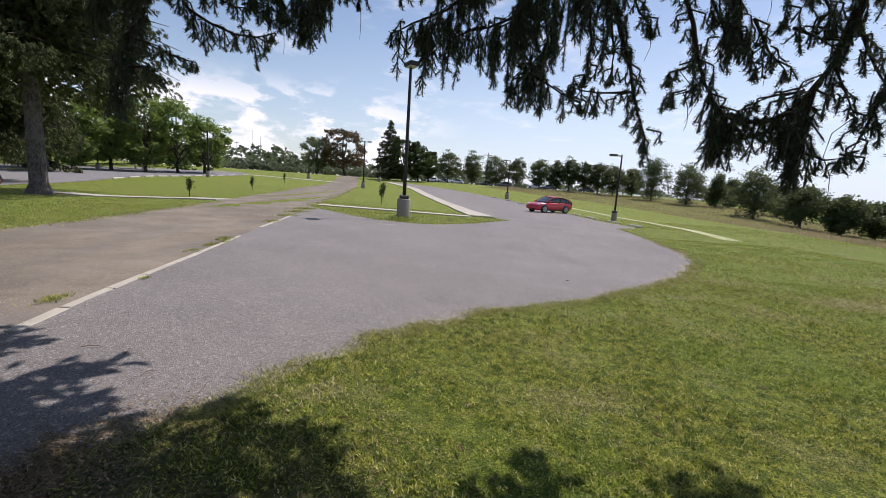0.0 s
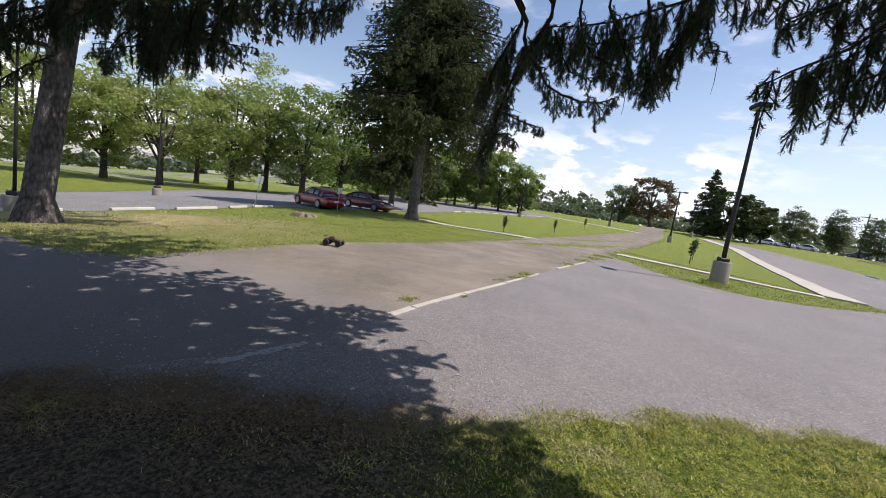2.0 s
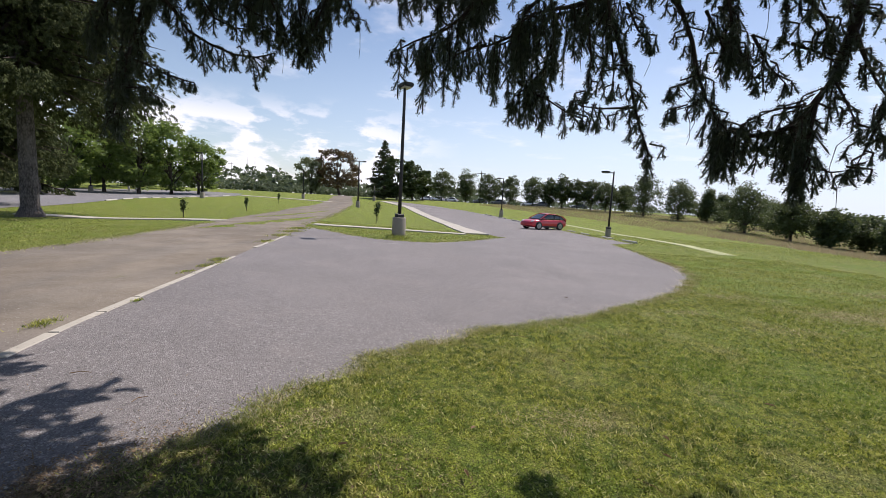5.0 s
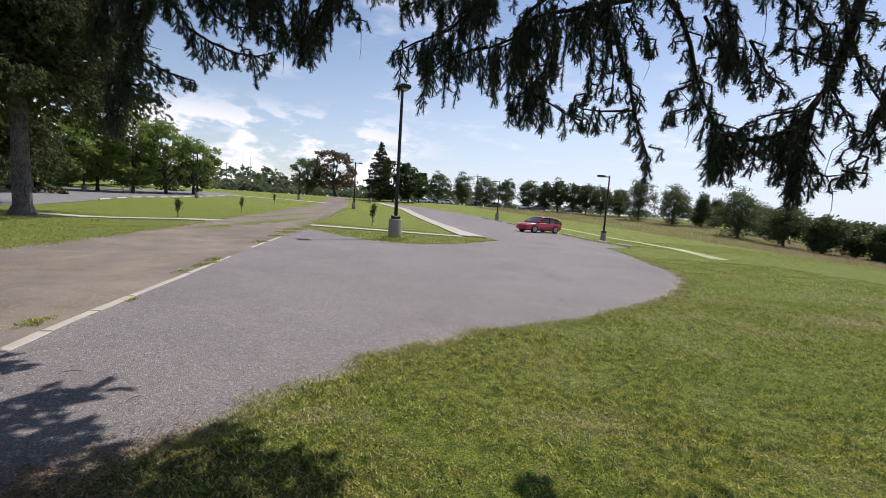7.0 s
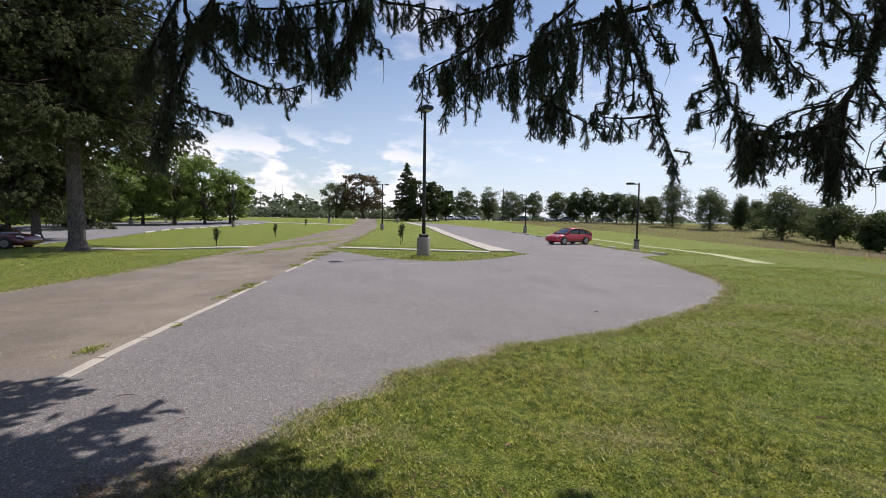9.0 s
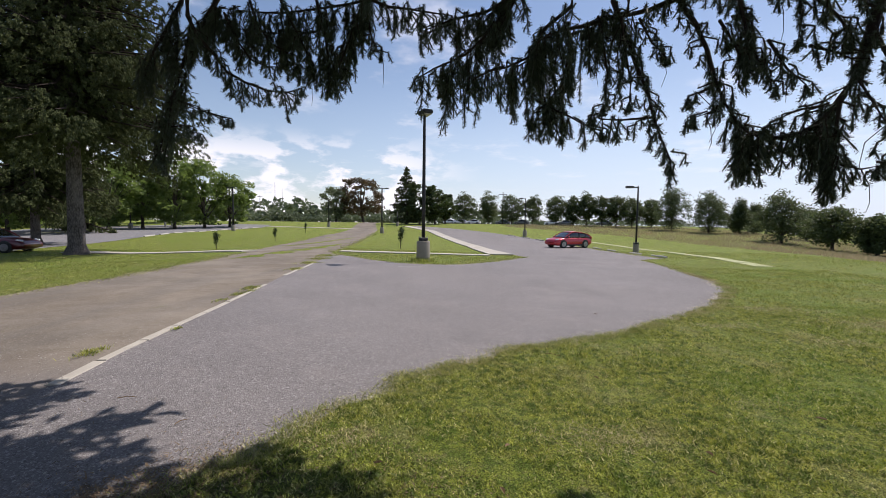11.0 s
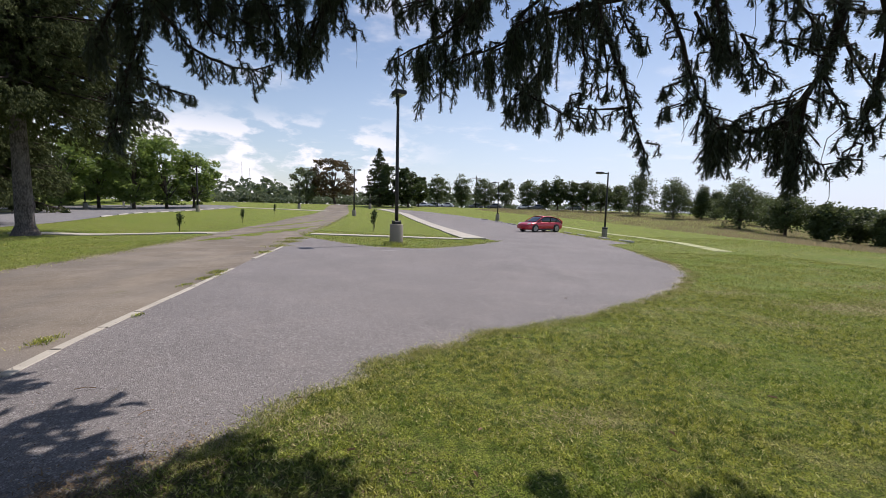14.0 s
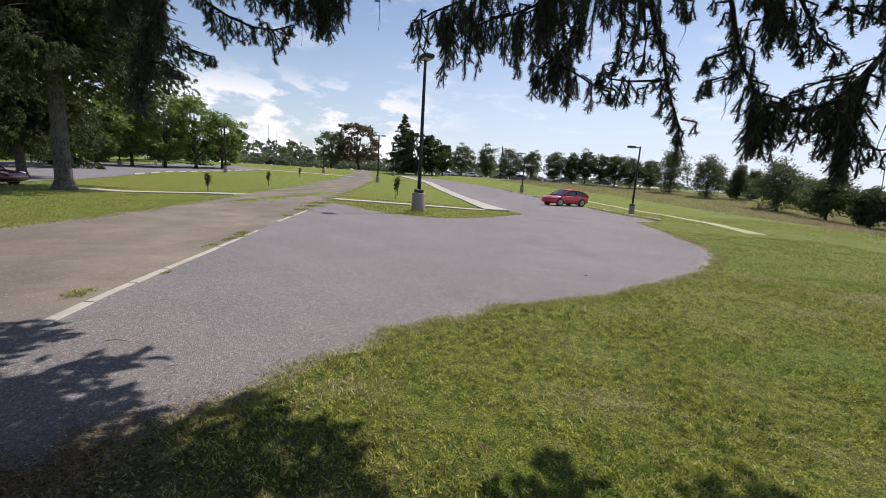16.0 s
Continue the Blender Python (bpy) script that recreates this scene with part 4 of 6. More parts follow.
def broadleaf(name, x, y, h, width, trunk_h, trunk_r, leaf, leaf_size, clumps, per, seed, label, category="tree", group="", bark_mat=None, lean=0.0, droop=0.0, shell=0.55, clump=0.17, taper=0.0):
    rng = np.random.default_rng(seed)
    t = thing(name, pose(x, y, land(x, y) - 0.05, 0, 0, 0), label, category, group)
    rz = (h - trunk_h * 0.8) / 2
    base = trunk_h * 0.8
    c, pts = crown_points(rng, clumps, per, width / 2, width / 2 * rng.uniform(0.85, 1.1), rz, base, shell, clump, droop, taper)
    pts[:, 2] = np.maximum(pts[:, 2], 0.35 if trunk_h < 0.6 else trunk_h * 0.62)
    vs, fs = [], []
    mid = Vector((lean, 0, trunk_h))
    tube_data([(0, 0, -0.2), (0, 0, 0.15), (lean * 0.3, 0, trunk_h * 0.5), mid, mid + Vector((lean * 0.3, 0, rz * 0.7)), mid + Vector((lean * 0.4, 0.1, rz * 1.5))],
              [trunk_r * 1.7, trunk_r * 1.2, trunk_r, trunk_r * 0.9, trunk_r * 0.5, trunk_r * 0.12], 9, vs, fs)
    mesh_ob("trunk", vs, fs, bark_mat or GREY_BARK, t, "", True)
    picks = rng.choice(len(c), min(len(c), 16), replace=False)
    vs, fs = [], []
    for k in picks:
        e = Vector(c[k])
        s = Vector((lean * 0.7, 0, trunk_h * rng.uniform(0.85, 1.1) + rz * 0.5 * rng.random()))
        q = s.lerp(e, 0.5) + Vector((rng.normal() * 0.25, rng.normal() * 0.25, 0.08 * h * rng.random()))
        tube_data([s, q, e], [trunk_r * 0.42, trunk_r * 0.26, trunk_r * 0.06], 5, vs, fs)
    tagged(mesh_ob("limb", vs, fs, bark_mat or GREY_BARK, t), kind="stuff")
    u, w = leaf_quads(rng, pts, leaf_size)
    quads("crown", pts, u, w, leaf, t)
    return t


def polar(az, dist):
    """A place seen from the camera's stand at an angle to the left of north and a distance."""
    return 1.8 - dist * math.sin(radians(az)), dist * math.cos(radians(az))


# row of street trees along the highway
for k, (az, dist, h, w) in enumerate(((0.3, 108, 8.1, 4.9), (-3.0, 107, 8.0, 4.2), (-6.2, 103, 7.2, 5.2), (-8.9, 101, 6.8, 4.4), (-12.0, 99, 6.6, 4.9), (-14.2, 98, 6.3, 3.8), (-15.8, 97, 6.6, 3.8),
                                      (-17.7, 96, 6.5, 4.2), (-19.4, 95, 6.6, 4.2), (-21.2, 93, 6.4, 4.6), (-23.4, 96, 5.6, 4.0))):
    x, y = polar(az, dist)
    broadleaf("street_tree", x, y, h * 1.03, w * 1.12, 0.9, 0.13, LEAF_STREET, 0.22, 120, 62, 100 + k, "dark green rounded street tree beside the highway", group="row of street trees", shell=0.3, clump=0.24, taper=(0.3, 0.15, 0.4)[k % 3])
for k, (az, dist, h, w, lf) in enumerate(((-25.6, 86, 8.6, 5.4, LEAF_MEADOW), (-29.4, 82, 6.9, 6.2, LEAF_MEADOW), (-32.3, 84, 5.4, 3.4, LEAF_STREET), (-36.0, 68, 6.2, 6.8, LEAF_MEADOW), (-40.0, 63, 5.2, 5.6, LEAF_STREET),
                                          (-43.2, 61, 4.5, 3.6, LEAF_STREET), (-45.6, 64, 4.3, 5.2, LEAF_MEADOW), (-47.6, 61, 3.9, 3.8, LEAF_STREET), (-50.5, 61, 4.3, 5.0, LEAF_MEADOW), (-38.0, 84, 5.2, 5.2, LEAF_MEADOW), (-33.6, 90, 5.0, 4.4, LEAF_MEADOW))):
    x, y = polar(az, dist)
    broadleaf("meadow_tree", x, y, h, w * 0.9, 0.45, 0.16, lf, 0.195, 150, 58, 130 + k, "full green tree low to the meadow's edge", group="trees beyond the meadow", droop=0.3, shell=0.2, clump=0.26, taper=(0.55, 0.35, 0.6, 0.3)[k % 4])
# dark group with the tall conifer
for k, (az, dist, h, w, lf) in enumerate(((6.4, 90, 8.6, 6.5, LEAF_DARK), (4.3, 92, 8.4, 6.8, LEAF_DARK), (2.9, 97, 7.2, 4.5, LEAF_DARK))):
    x, y = polar(az, dist)
    broadleaf("park_tree", x, y, h, w, 1.2, 0.2, lf, 0.40, 80, 55, 150 + k, "dense dark green rounded tree in the park", group="dark trees in the park")
x, y = polar(17.6, 116)
broadleaf("willow_tree", x, y, 10.2, 8.0, 1.6, 0.3, LEAF_WILLOW, 0.38, 80, 55, 160, "grey-green airy tree beside the track", droop=0.9)
x, y = polar(14.0, 114)
broadleaf("copper_tree", x, y, 11.6, 11.5, 2.2, 0.34, LEAF_RUST, 0.42, 95, 60, 161, "spreading tree with reddish brown leaves", lean=-0.6)
# left-hand trees behind the side car park
for k, (az, dist, h, w, lf, th) in enumerate(((74.6, 57, 13.4, 11.0, LEAF_BRIGHT, 3.0), (67.4, 58, 14.0, 11.0, LEAF_BRIGHT, 3.2), (63.6, 60, 15.2, 10.5, LEAF_BRIGHT, 3.2), (59.2, 56, 14.4, 9.5, LEAF_MID, 2.6), (54.5, 62, 14.5, 9.0, LEAF_MID, 2.4),
                                              (79.5, 62, 12.5, 9.0, LEAF_BRIGHT, 2.8), (85.0, 60, 13.0, 10.0, LEAF_BRIGHT, 2.8), (71.0, 72, 14.0, 10.0, LEAF_MID, 3.0))):
    x, y = polar(az, dist)
    broadleaf("maple_tree", x, y, h, w * 1.08, th * 0.72, 0.36, lf, 0.26, 130, 90, 170 + k, "tall broadleaf tree with sunlit green leaves", group="trees behind the side car park", shell=0.35)
for k, (az, dist, h, w, lf) in enumerate(((30.3, 80, 9.2, 7.0, LEAF_MID), (33.0, 78, 10.6, 7.5, LEAF_MID), (36.0, 76, 11.4, 7.5, LEAF_MID), (39.0, 78, 10.5, 7.5, LEAF_MID), (42.0, 74, 10.5, 8.0, LEAF_MID), (45.5, 70, 10.0, 8.0, LEAF_DARK), (49.5, 66, 10.5, 8.0, LEAF_MID))):
    x, y = polar(az, dist)
    broadleaf("grove_tree", x, y, h, w, 1.1, 0.22, lf, 0.32, 110, 62, 190 + k, "tall green tree at the grove's edge", group="grove beyond the side car park")

# ---------------------------------------------------------------- conifers


def conifer(name, x, y, h, radius, first, trunk_r, seed, label, leaf, spray=0.5, whorls=26, per=9, n_sprays=26, group="", droop=0.35, lean=(0, 0), fine=4, slim=0.17, curtain=0.0):
    """A spruce: straight trunk, whorls of drooping boughs, each with hanging sprays."""
    rng = np.random.default_rng(seed)
    t = thing(name, pose(x, y, land(x, y) - 0.05), label, "conifer", group)
    vs, fs = [], []
    tube_data([(0, 0, -0.3), (0, 0, 0.1), (0, 0, 0.6), (lean[0] * 0.3, lean[1] * 0.3, h * 0.3), (lean[0] * 0.7, lean[1] * 0.7, h * 0.7), (lean[0], lean[1], h)],
              [trunk_r * 2.3, trunk_r * 1.75, trunk_r * 1.14, trunk_r * 0.87, trunk_r * 0.4, 0.03], 14, vs, fs)
    mesh_ob("trunk", vs, fs, SPRUCE_BARK, t, "thick grey-brown scaly trunk", True)
    cs, us, ws, bv, bf = [], [], [], [], []
    for k in range(whorls):
        f = k / (whorls - 1)
        z = first + (h - first) * f ** 0.9
        reach = radius * (1 - f) ** 0.8 * min(1.0, 0.82 + f * 2) + 0.25
        for j in range(per):
            a = rng.uniform(0, 2 * math.pi)
            r = reach * rng.uniform(0.65, 1.08)
            zz = z + rng.uniform(-0.5, 0.5) * (h - first) / whorls
            sag = droop * r * rng.uniform(0.5, 1.2)
            d = np.array([math.cos(a), math.sin(a), 0])
            side = np.array([-d[1], d[0], 0])
            base = np.array([lean[0] * zz / h, lean[1] * zz / h, zz])
            line = [base, base + d * r * 0.5 + np.array([0, 0, -sag * 0.55]), base + d * r + np.array([0, 0, -sag * 0.85])]
            tube_data([tuple(q) for q in line], [0.03 + 0.012 * r, 0.02 + 0.006 * r, 0.01], 4, bv, bf)
            n = max(4, int(n_sprays * r / radius * (1.5 if f < 0.3 else 1.0)))
            s = rng.uniform(0.14, 1.0, n) ** 0.85
            p = base + d * (r * s)[:, None]
            p[:, 2] -= sag * (1 - (1 - s) ** 2) * 0.85
            wide = rng.uniform(-0.42, 0.42, n) * (1.15 - s) * r * 0.75
            p += side * wide[:, None]
            p[:, 2] -= np.abs(wide) * 0.25 + curtain * rng.random(n) ** 1.4 * (0.3 + 0.7 * s)
            m = fine
            pp = np.repeat(p, m, axis=0) + rng.normal(size=(n * m, 3)) * spray * 0.28
            u = unit(np.array([0, 0, -0.9]) + d * 0.7 + rng.normal(size=(n * m, 3)) * 0.5) * spray * rng.uniform(0.4, 0.9, (n * m, 1))
            w = unit(np.cross(u, rng.normal(size=(n * m, 3)))) * spray * slim
            pp[:, 2] -= spray * 0.3
            cs.append(pp), us.append(u), ws.append(w)
    tagged(mesh_ob("bough", bv, bf, TWIG_BARK, t), kind="stuff")
    c, u, w = np.concatenate(cs), np.concatenate(us), np.concatenate(ws)
    triangles("foliage", np.stack([c - u * 0.7 + w, c - u * 0.7 - w, c + u], axis=1), leaf, t)
    return t


conifer("spruce_tree", -19.7, 21.8, 24.0, 7.0, 7.9, 0.34, 31, "large dark spruce with bare grey lower trunk", NEEDLES_SUNLIT, 0.145, 36, 14, 92, droop=0.46, fine=12, slim=0.19, curtain=1.2)
conifer("spruce_tree", -10.9, 1.2, 19.0, 5.3, 5.8, 0.25, 32, "near spruce with stout bare grey trunk", NEEDLES, 0.14, 26, 12, 64, droop=0.12, fine=6, slim=0.28, lean=(0.0, 1.7), curtain=0.5)
x, y = polar(8.2, 92)
conifer("fir_tree", x, y, 12.3, 4.2, 1.0, 0.2, 33, "tall pointed dark fir in the park", NEEDLES_SUNLIT, 0.34, 24, 8, 22, droop=0.1, fine=5, slim=0.24)
x, y = polar(44.0, 62)
conifer("spruce_tree", x, y, 12.0, 4.0, 1.5, 0.2, 34, "dark spruce in the grove", NEEDLES_SUNLIT, 0.55, 18, 8, 12)

x, y = polar(47.6, 44)
conifer("spruce_tree", x, y, 15.0, 4.8, 4.2, 0.26, 35, "dark spruce with hanging boughs behind the parked cars", NEEDLES_SUNLIT, 0.2, 24, 10, 56, droop=0.5, fine=6, slim=0.28, curtain=1.0)

# ---------------------------------------------------------------- the spruce overhead


def shoots(rng, starts, dirs, lengths, needle, per_m, width):
    """Needle triangles all round straight shoots, shorter toward the tip."""
    out = []
    for s, d, l in zip(starts, dirs, lengths):
        n = int(per_m * l)
        if n < 3:
            continue
        u = rng.random(n)
        p = s + d * (u * l)[:, None]
        rad = rng.normal(size=(n, 3))
        rad = unit(rad - (rad @ d)[:, None] * d)
        nd = unit(rad + d * 0.6) * (needle * (1.06 - 0.3 * u ** 4) * rng.uniform(0.86, 1.06, n))[:, None]
        sd = unit(np.cross(nd, rng.normal(size=(n, 3)))) * width
        # the shoot's dense inner needles as a tapered core
        ra = unit(np.cross(d, rng.normal(size=3)))
        rb = np.cross(d, ra)
        ends = [s + d * l * f + (ra * math.cos(q) + rb * math.sin(q)) * needle * g for f, g in ((0.0, 0.15), (0.85, 0.25)) for q in (0, 2.1, 4.2)]
        tip = s + d * l
        out.append(np.array([[ends[i], ends[(i + 1) % 3], ends[3 + i]] for i in range(3)] + [[ends[(i + 1) % 3], ends[3 + (i + 1) % 3], ends[3 + i]] for i in range(3)] + [[ends[3 + i], ends[3 + (i + 1) % 3], tip] for i in range(3)]))
        k = int(n * 0.5)
        out.append(np.stack([p[:k] - sd[:k], p[:k] + sd[:k], p[:k] + nd[:k]], axis=1))
        out.append(np.stack([p[k:] + nd[k:] - sd[k:], p[k:] + nd[k:] + sd[k:], p[k:]], axis=1))
    return out


def plume(rng, top, length, out_dir, tv, tf, tri, brush=0.0175):
    """A hanging spray: a drooping twig with side shoots to both sides like a fishbone, each a round brush of needles."""
    n = 4
    turn = rng.uniform(0, 2 * math.pi)
    side = np.array([math.cos(turn), math.sin(turn), 0.0])
    drift = out_dir * rng.uniform(-0.3, 0.3) + side * rng.uniform(-0.4, 0.4)
    pts = [np.array(top)]
    for k in range(n):
        f = (k + 1) / n
        step = np.array([0, 0, -1.0]) + drift * (1.5 - 1.5 * f) + rng.normal(size=3) * 0.10
        pts.append(pts[-1] + step / np.linalg.norm(step) * length / n)
    tube_data([tuple(p) for p in pts], [0.004 - 0.0024 * k / n for k in range(n + 1)], 4, tv, tf)
    starts, dirs, lens = [], [], []
    for k, (a, b) in enumerate(zip(pts, pts[1:])):
        d = b - a
        l = np.linalg.norm(d)
        starts.append(a), dirs.append(d / l), lens.append(l * (1.0 if k < n - 1 else 1.3))
    count = int(1 + length * 30)
    for k in range(count):
        f = 0.88 * (k + rng.random()) / count
        i = min(int(f * n), n - 1)
        p = pts[i] + (pts[i + 1] - pts[i]) * (f * n - i)
        d = unit(side * (1 if k % 2 else -1) * rng.uniform(0.45, 1.0) + np.array([-side[1], side[0], 0]) * rng.normal() * 0.4 + np.array([0, 0, -rng.uniform(0.8, 1.9)]))
        l = (0.034 + 0.056 * (1 - f) ** 0.7) * rng.uniform(0.6, 1.2) * min(1.0, length / 0.2 + 0.35)
        tube_data([tuple(p), tuple(p + d * l)], [0.0022, 0.0012], 3, tv, tf)
        starts.append(p), dirs.append(d), lens.append(l)
    tri += shoots(rng, starts, dirs, lens, brush, 920, 0.00105)


def overhead_spruce():
    rng = np.random.default_rng(77)
    root = Vector((-0.7, -0.9, 0))
    t = thing("overhanging_spruce", pose(*root), "spruce overhead with low drooping dark needled boughs", "conifer")
    vs, fs = [], []
    tube_data([(0, 0, -0.3), (0, 0, 0.1), (0, 0, 0.7), (0.1, 0, 5), (0, 0.1, 11), (0, 0, 16)], [0.7, 0.5, 0.38, 0.32, 0.18, 0.03], 14, vs, fs)
    mesh_ob("trunk", vs, fs, SPRUCE_BARK, t, "thick grey-brown scaly trunk", True)
    inv = np.array(root)
    eye = np.array([1.8, 0.0, 1.45])

    def place(az, el, dist):
        return eye + np.array([-math.sin(radians(az)) * dist, math.cos(radians(az)) * dist, math.tan(radians(el)) * dist])

    def limb(bends, d0, d1, thick=0.012, joined=True, step=0.0215):
        """One low limb through the given bearings and heights, with plumes of the given lengths hanging all along it."""
        m = len(bends)
        pts = [place(az, el, d0 + (d1 - d0) * k / (m - 1)) for k, (az, el, hang) in enumerate(bends)]
        tv, tf, tri = [], [], []
        first = pts[0] - inv
        start = np.array([0, 0, 4.2 + rng.uniform(-0.4, 0.5)])
        up = first * 0.55 + start * 0.45 + np.array([0, 0, 0.5])
        path = ([start, up, first + np.array([0, 0, 0.10])] if joined else []) + [q - inv for q in pts]
        radii = ([thick * 3.2, thick * 2.0, thick * 1.25] if joined else []) + [thick * (1 - 0.72 * k / (m - 1)) for k in range(m)]
        tube_data([tuple(q) for q in path], radii, 6, tv, tf)
        for k in range(m - 1):
            a, b = pts[k] - inv, pts[k + 1] - inv
            l = np.linalg.norm(b - a)
            along = (b - a) / l
            for j in range(max(1, int(l / step))):
                f = (k + (j + rng.random()) * step / l) / (m - 1)
                q = a + along * (f * (m - 1) - k) * l + rng.normal(size=3) * 0.012
                out = unit(np.array([q[0] + inv[0] - eye[0], q[1] + inv[1] - eye[1], 0.0]))
                # a short level twig carries each plume away from the limb
                arm = unit(np.cross(along, np.array([0, 0, 1.0])) * rng.choice([-1, 1]) + along * 0.6 + rng.normal(size=3) * 0.25) * rng.uniform(0.01, 0.09)
                arm[2] = -abs(arm[2]) * 0.4
                tube_data([tuple(q), tuple(q + arm)], [0.004, 0.003], 4, tv, tf)
                tri += shoots(rng, [q], [unit(arm)], [np.linalg.norm(arm)], 0.017, 800, 0.0011)
                g = f * (m - 1) - k
                hang = (bends[k][2] + (bends[k + 1][2] - bends[k][2]) * g) * rng.uniform(0.4, 1.04)
                plume(rng, q + arm, max(hang, 0.045), out, tv, tf, tri)
        e = pts[-1] - inv
        end_dir = unit(pts[-1] - pts[-2])
        for j in range(3):
            plume(rng, e, max(0.045, bends[-1][2] * rng.uniform(0.5, 1.0)), unit(np.array([end_dir[0], end_dir[1], 1e-3])), tv, tf, tri)
        # fine bare twigs curving down past the needles
        for j in range(int(rng.integers(0, 2))):
            a = pts[rng.integers(1, m)] - inv
            d = unit(rng.normal(size=3) * np.array([1, 1, 0.1]))
            l = rng.uniform(0.10, 0.2)
            tube_data([tuple(a), tuple(a + d * l * 0.3 + np.array([0, 0, -l * 0.35])), tuple(a + d * l * 0.36 + np.array([0, 0, -l * 0.8])), tuple(a + d * l * 0.25 + np.array([0, 0, -l * 1.1]))], [0.0022, 0.0018, 0.0014, 0.0008], 4, tv, tf)
        mesh_ob("limb", tv, tf, TWIG_BARK, t, "thin brown drooping limb")
        triangles("needle_spray", np.concatenate(tri), NEEDLES, t)

    limb([(34.5, 21.9, 0.23), (33.6, 20.1, 0.18), (31.6, 18.3, 0.10), (30.7, 17.0, 0.15), (28.6, 16.1, 0.21), (26.1, 15.5, 0.11), (23.8, 15.6, 0.19), (22.1, 16.2, 0.05)], 2.9, 2.7, 0.012)
    limb([(13.7, 27.8, 0.22), (15.0, 25.0, 0.27), (16.3, 21.9, 0.28), (17.3, 19.5, 0.22), (18.1, 18.3, 0.17)], 2.8, 2.7, 0.01)
    limb([(13.9, 25.8, 0.14), (13.4, 23.4, 0.14), (12.8, 21.8, 0.06), (12.0, 21.0, 0.03)], 2.8, 2.7, 0.007, False)
    limb([(20.4, 26.5, 0.21), (19.4, 23.2, 0.25), (18.8, 20.3, 0.25), (18.8, 18.5, 0.18)], 2.8, 2.75, 0.009)
    limb([(24.7, 25.7, 0.20), (23.0, 22.9, 0.23), (21.8, 21.0, 0.22), (21.0, 19.6, 0.16)], 2.8, 2.75, 0.009)
    limb([(28.1, 25.0, 0.24), (27.2, 22.4, 0.22), (25.7, 20.8, 0.18), (23.7, 19.9, 0.12)], 2.85, 2.75, 0.009)
    limb([(30.8, 23.0, 0.20), (29.6, 20.7, 0.19), (28.0, 18.7, 0.09), (26.1, 18.2, 0.07), (22.8, 18.5, 0.08)], 2.9, 2.8, 0.008, False)
    limb([(14.0, 26.9, 0.13), (11.1, 26.2, 0.15), (8.1, 26.1, 0.18), (5.0, 25.8, 0.15), (2.7, 25.6, 0.13)], 2.6, 2.5, 0.01)
    limb([(31.4, 24.2, 0.26), (33.2, 21.0, 0.22), (34.5, 18.4, 0.14), (35.5, 15.9, 0.10), (36.1, 13.2, 0.14), (36.6, 10.7, 0.19)], 3.2, 3.1, 0.016)
    limb([(34.7, 16.1, 0.18), (36.0, 12.9, 0.21), (37.0, 9.5, 0.21), (37.5, 7.2, 0.14)], 3.2, 3.1, 0.009, False)
    limb([(36.4, 13.3, 0.08), (34.8, 12.9, 0.09), (33.1, 12.3, 0.09), (31.2, 12.0, 0.06), (30.5, 11.8, 0.02)], 3.1, 2.9, 0.006, False)
    limb([(36.8, 10.1, 0.10), (35.0, 10.5, 0.10), (33.5, 9.8, 0.04)], 3.1, 2.95, 0.006, False)
    limb([(35.0, 23.2, 0.26), (36.5, 20.2, 0.25), (37.8, 17.7, 0.24), (38.6, 15.3, 0.21)], 3.3, 3.2, 0.014)
    limb([(-6.2, 27.8, 0.21), (-3.8, 25.1, 0.24), (-1.5, 23.0, 0.28), (0.7, 21.3, 0.41), (2.9, 20.4, 0.30), (5.0, 19.6, 0.26), (6.8, 18.6, 0.02)], 2.3, 2.15, 0.011)
    limb([(-6.8, 28.0, 0.15), (-1.9, 25.9, 0.18), (2.7, 25.1, 0.17), (6.3, 23.9, 0.08)], 2.35, 2.25, 0.01)
    limb([(-5.8, 27.1, 0.15), (-3.4, 23.8, 0.12), (-1.2, 22.5, 0.09)], 2.3, 2.2, 0.008, False)
    limb([(-12.9, 25.8, 0.11), (-9.5, 23.7, 0.20), (-7.5, 20.7, 0.32), (-4.8, 19.7, 0.25), (-2.6, 19.3, 0.19), (-0.4, 18.4, 0.08)], 2.25, 2.1, 0.01)
    limb([(-19.6, 24.3, 0.25), (-15.4, 23.7, 0.33), (-12.5, 23.4, 0.40), (-10.4, 23.1, 0.39), (-8.7, 22.3, 0.36)], 2.3, 2.15, 0.012)
    limb([(-8.8, 15.6, 0.18), (-11.4, 14.2, 0.17), (-12.9, 13.5, 0.18), (-15.1, 12.2, 0.06), (-17.0, 11.4, 0.02)], 2.2, 2.1, 0.007, False)
    limb([(-12.5, 19.8, 0.17), (-11.9, 17.2, 0.17), (-9.9, 15.2, 0.16), (-8.2, 13.8, 0.13)], 2.2, 2.15, 0.007, False)
    limb([(-17.8, 25.7, 0.11), (-19.7, 21.4, 0.09), (-21.0, 18.0, 0.06), (-22.2, 15.4, 0.06), (-22.9, 12.6, 0.10), (-23.8, 10.0, 0.11), (-24.9, 7.5, 0.11)], 2.25, 2.1, 0.012)
    limb([(-22.8, 12.6, 0.09), (-20.6, 12.6, 0.07), (-19.0, 12.6, 0.15), (-16.8, 12.9, 0.06), (-15.7, 13.4, 0.03)], 2.15, 2.05, 0.006, False)
    limb([(-16.1, 24.4, 0.14), (-16.9, 21.0, 0.13), (-17.5, 17.8, 0.11), (-17.1, 14.6, 0.06)], 2.2, 2.15, 0.007, False)
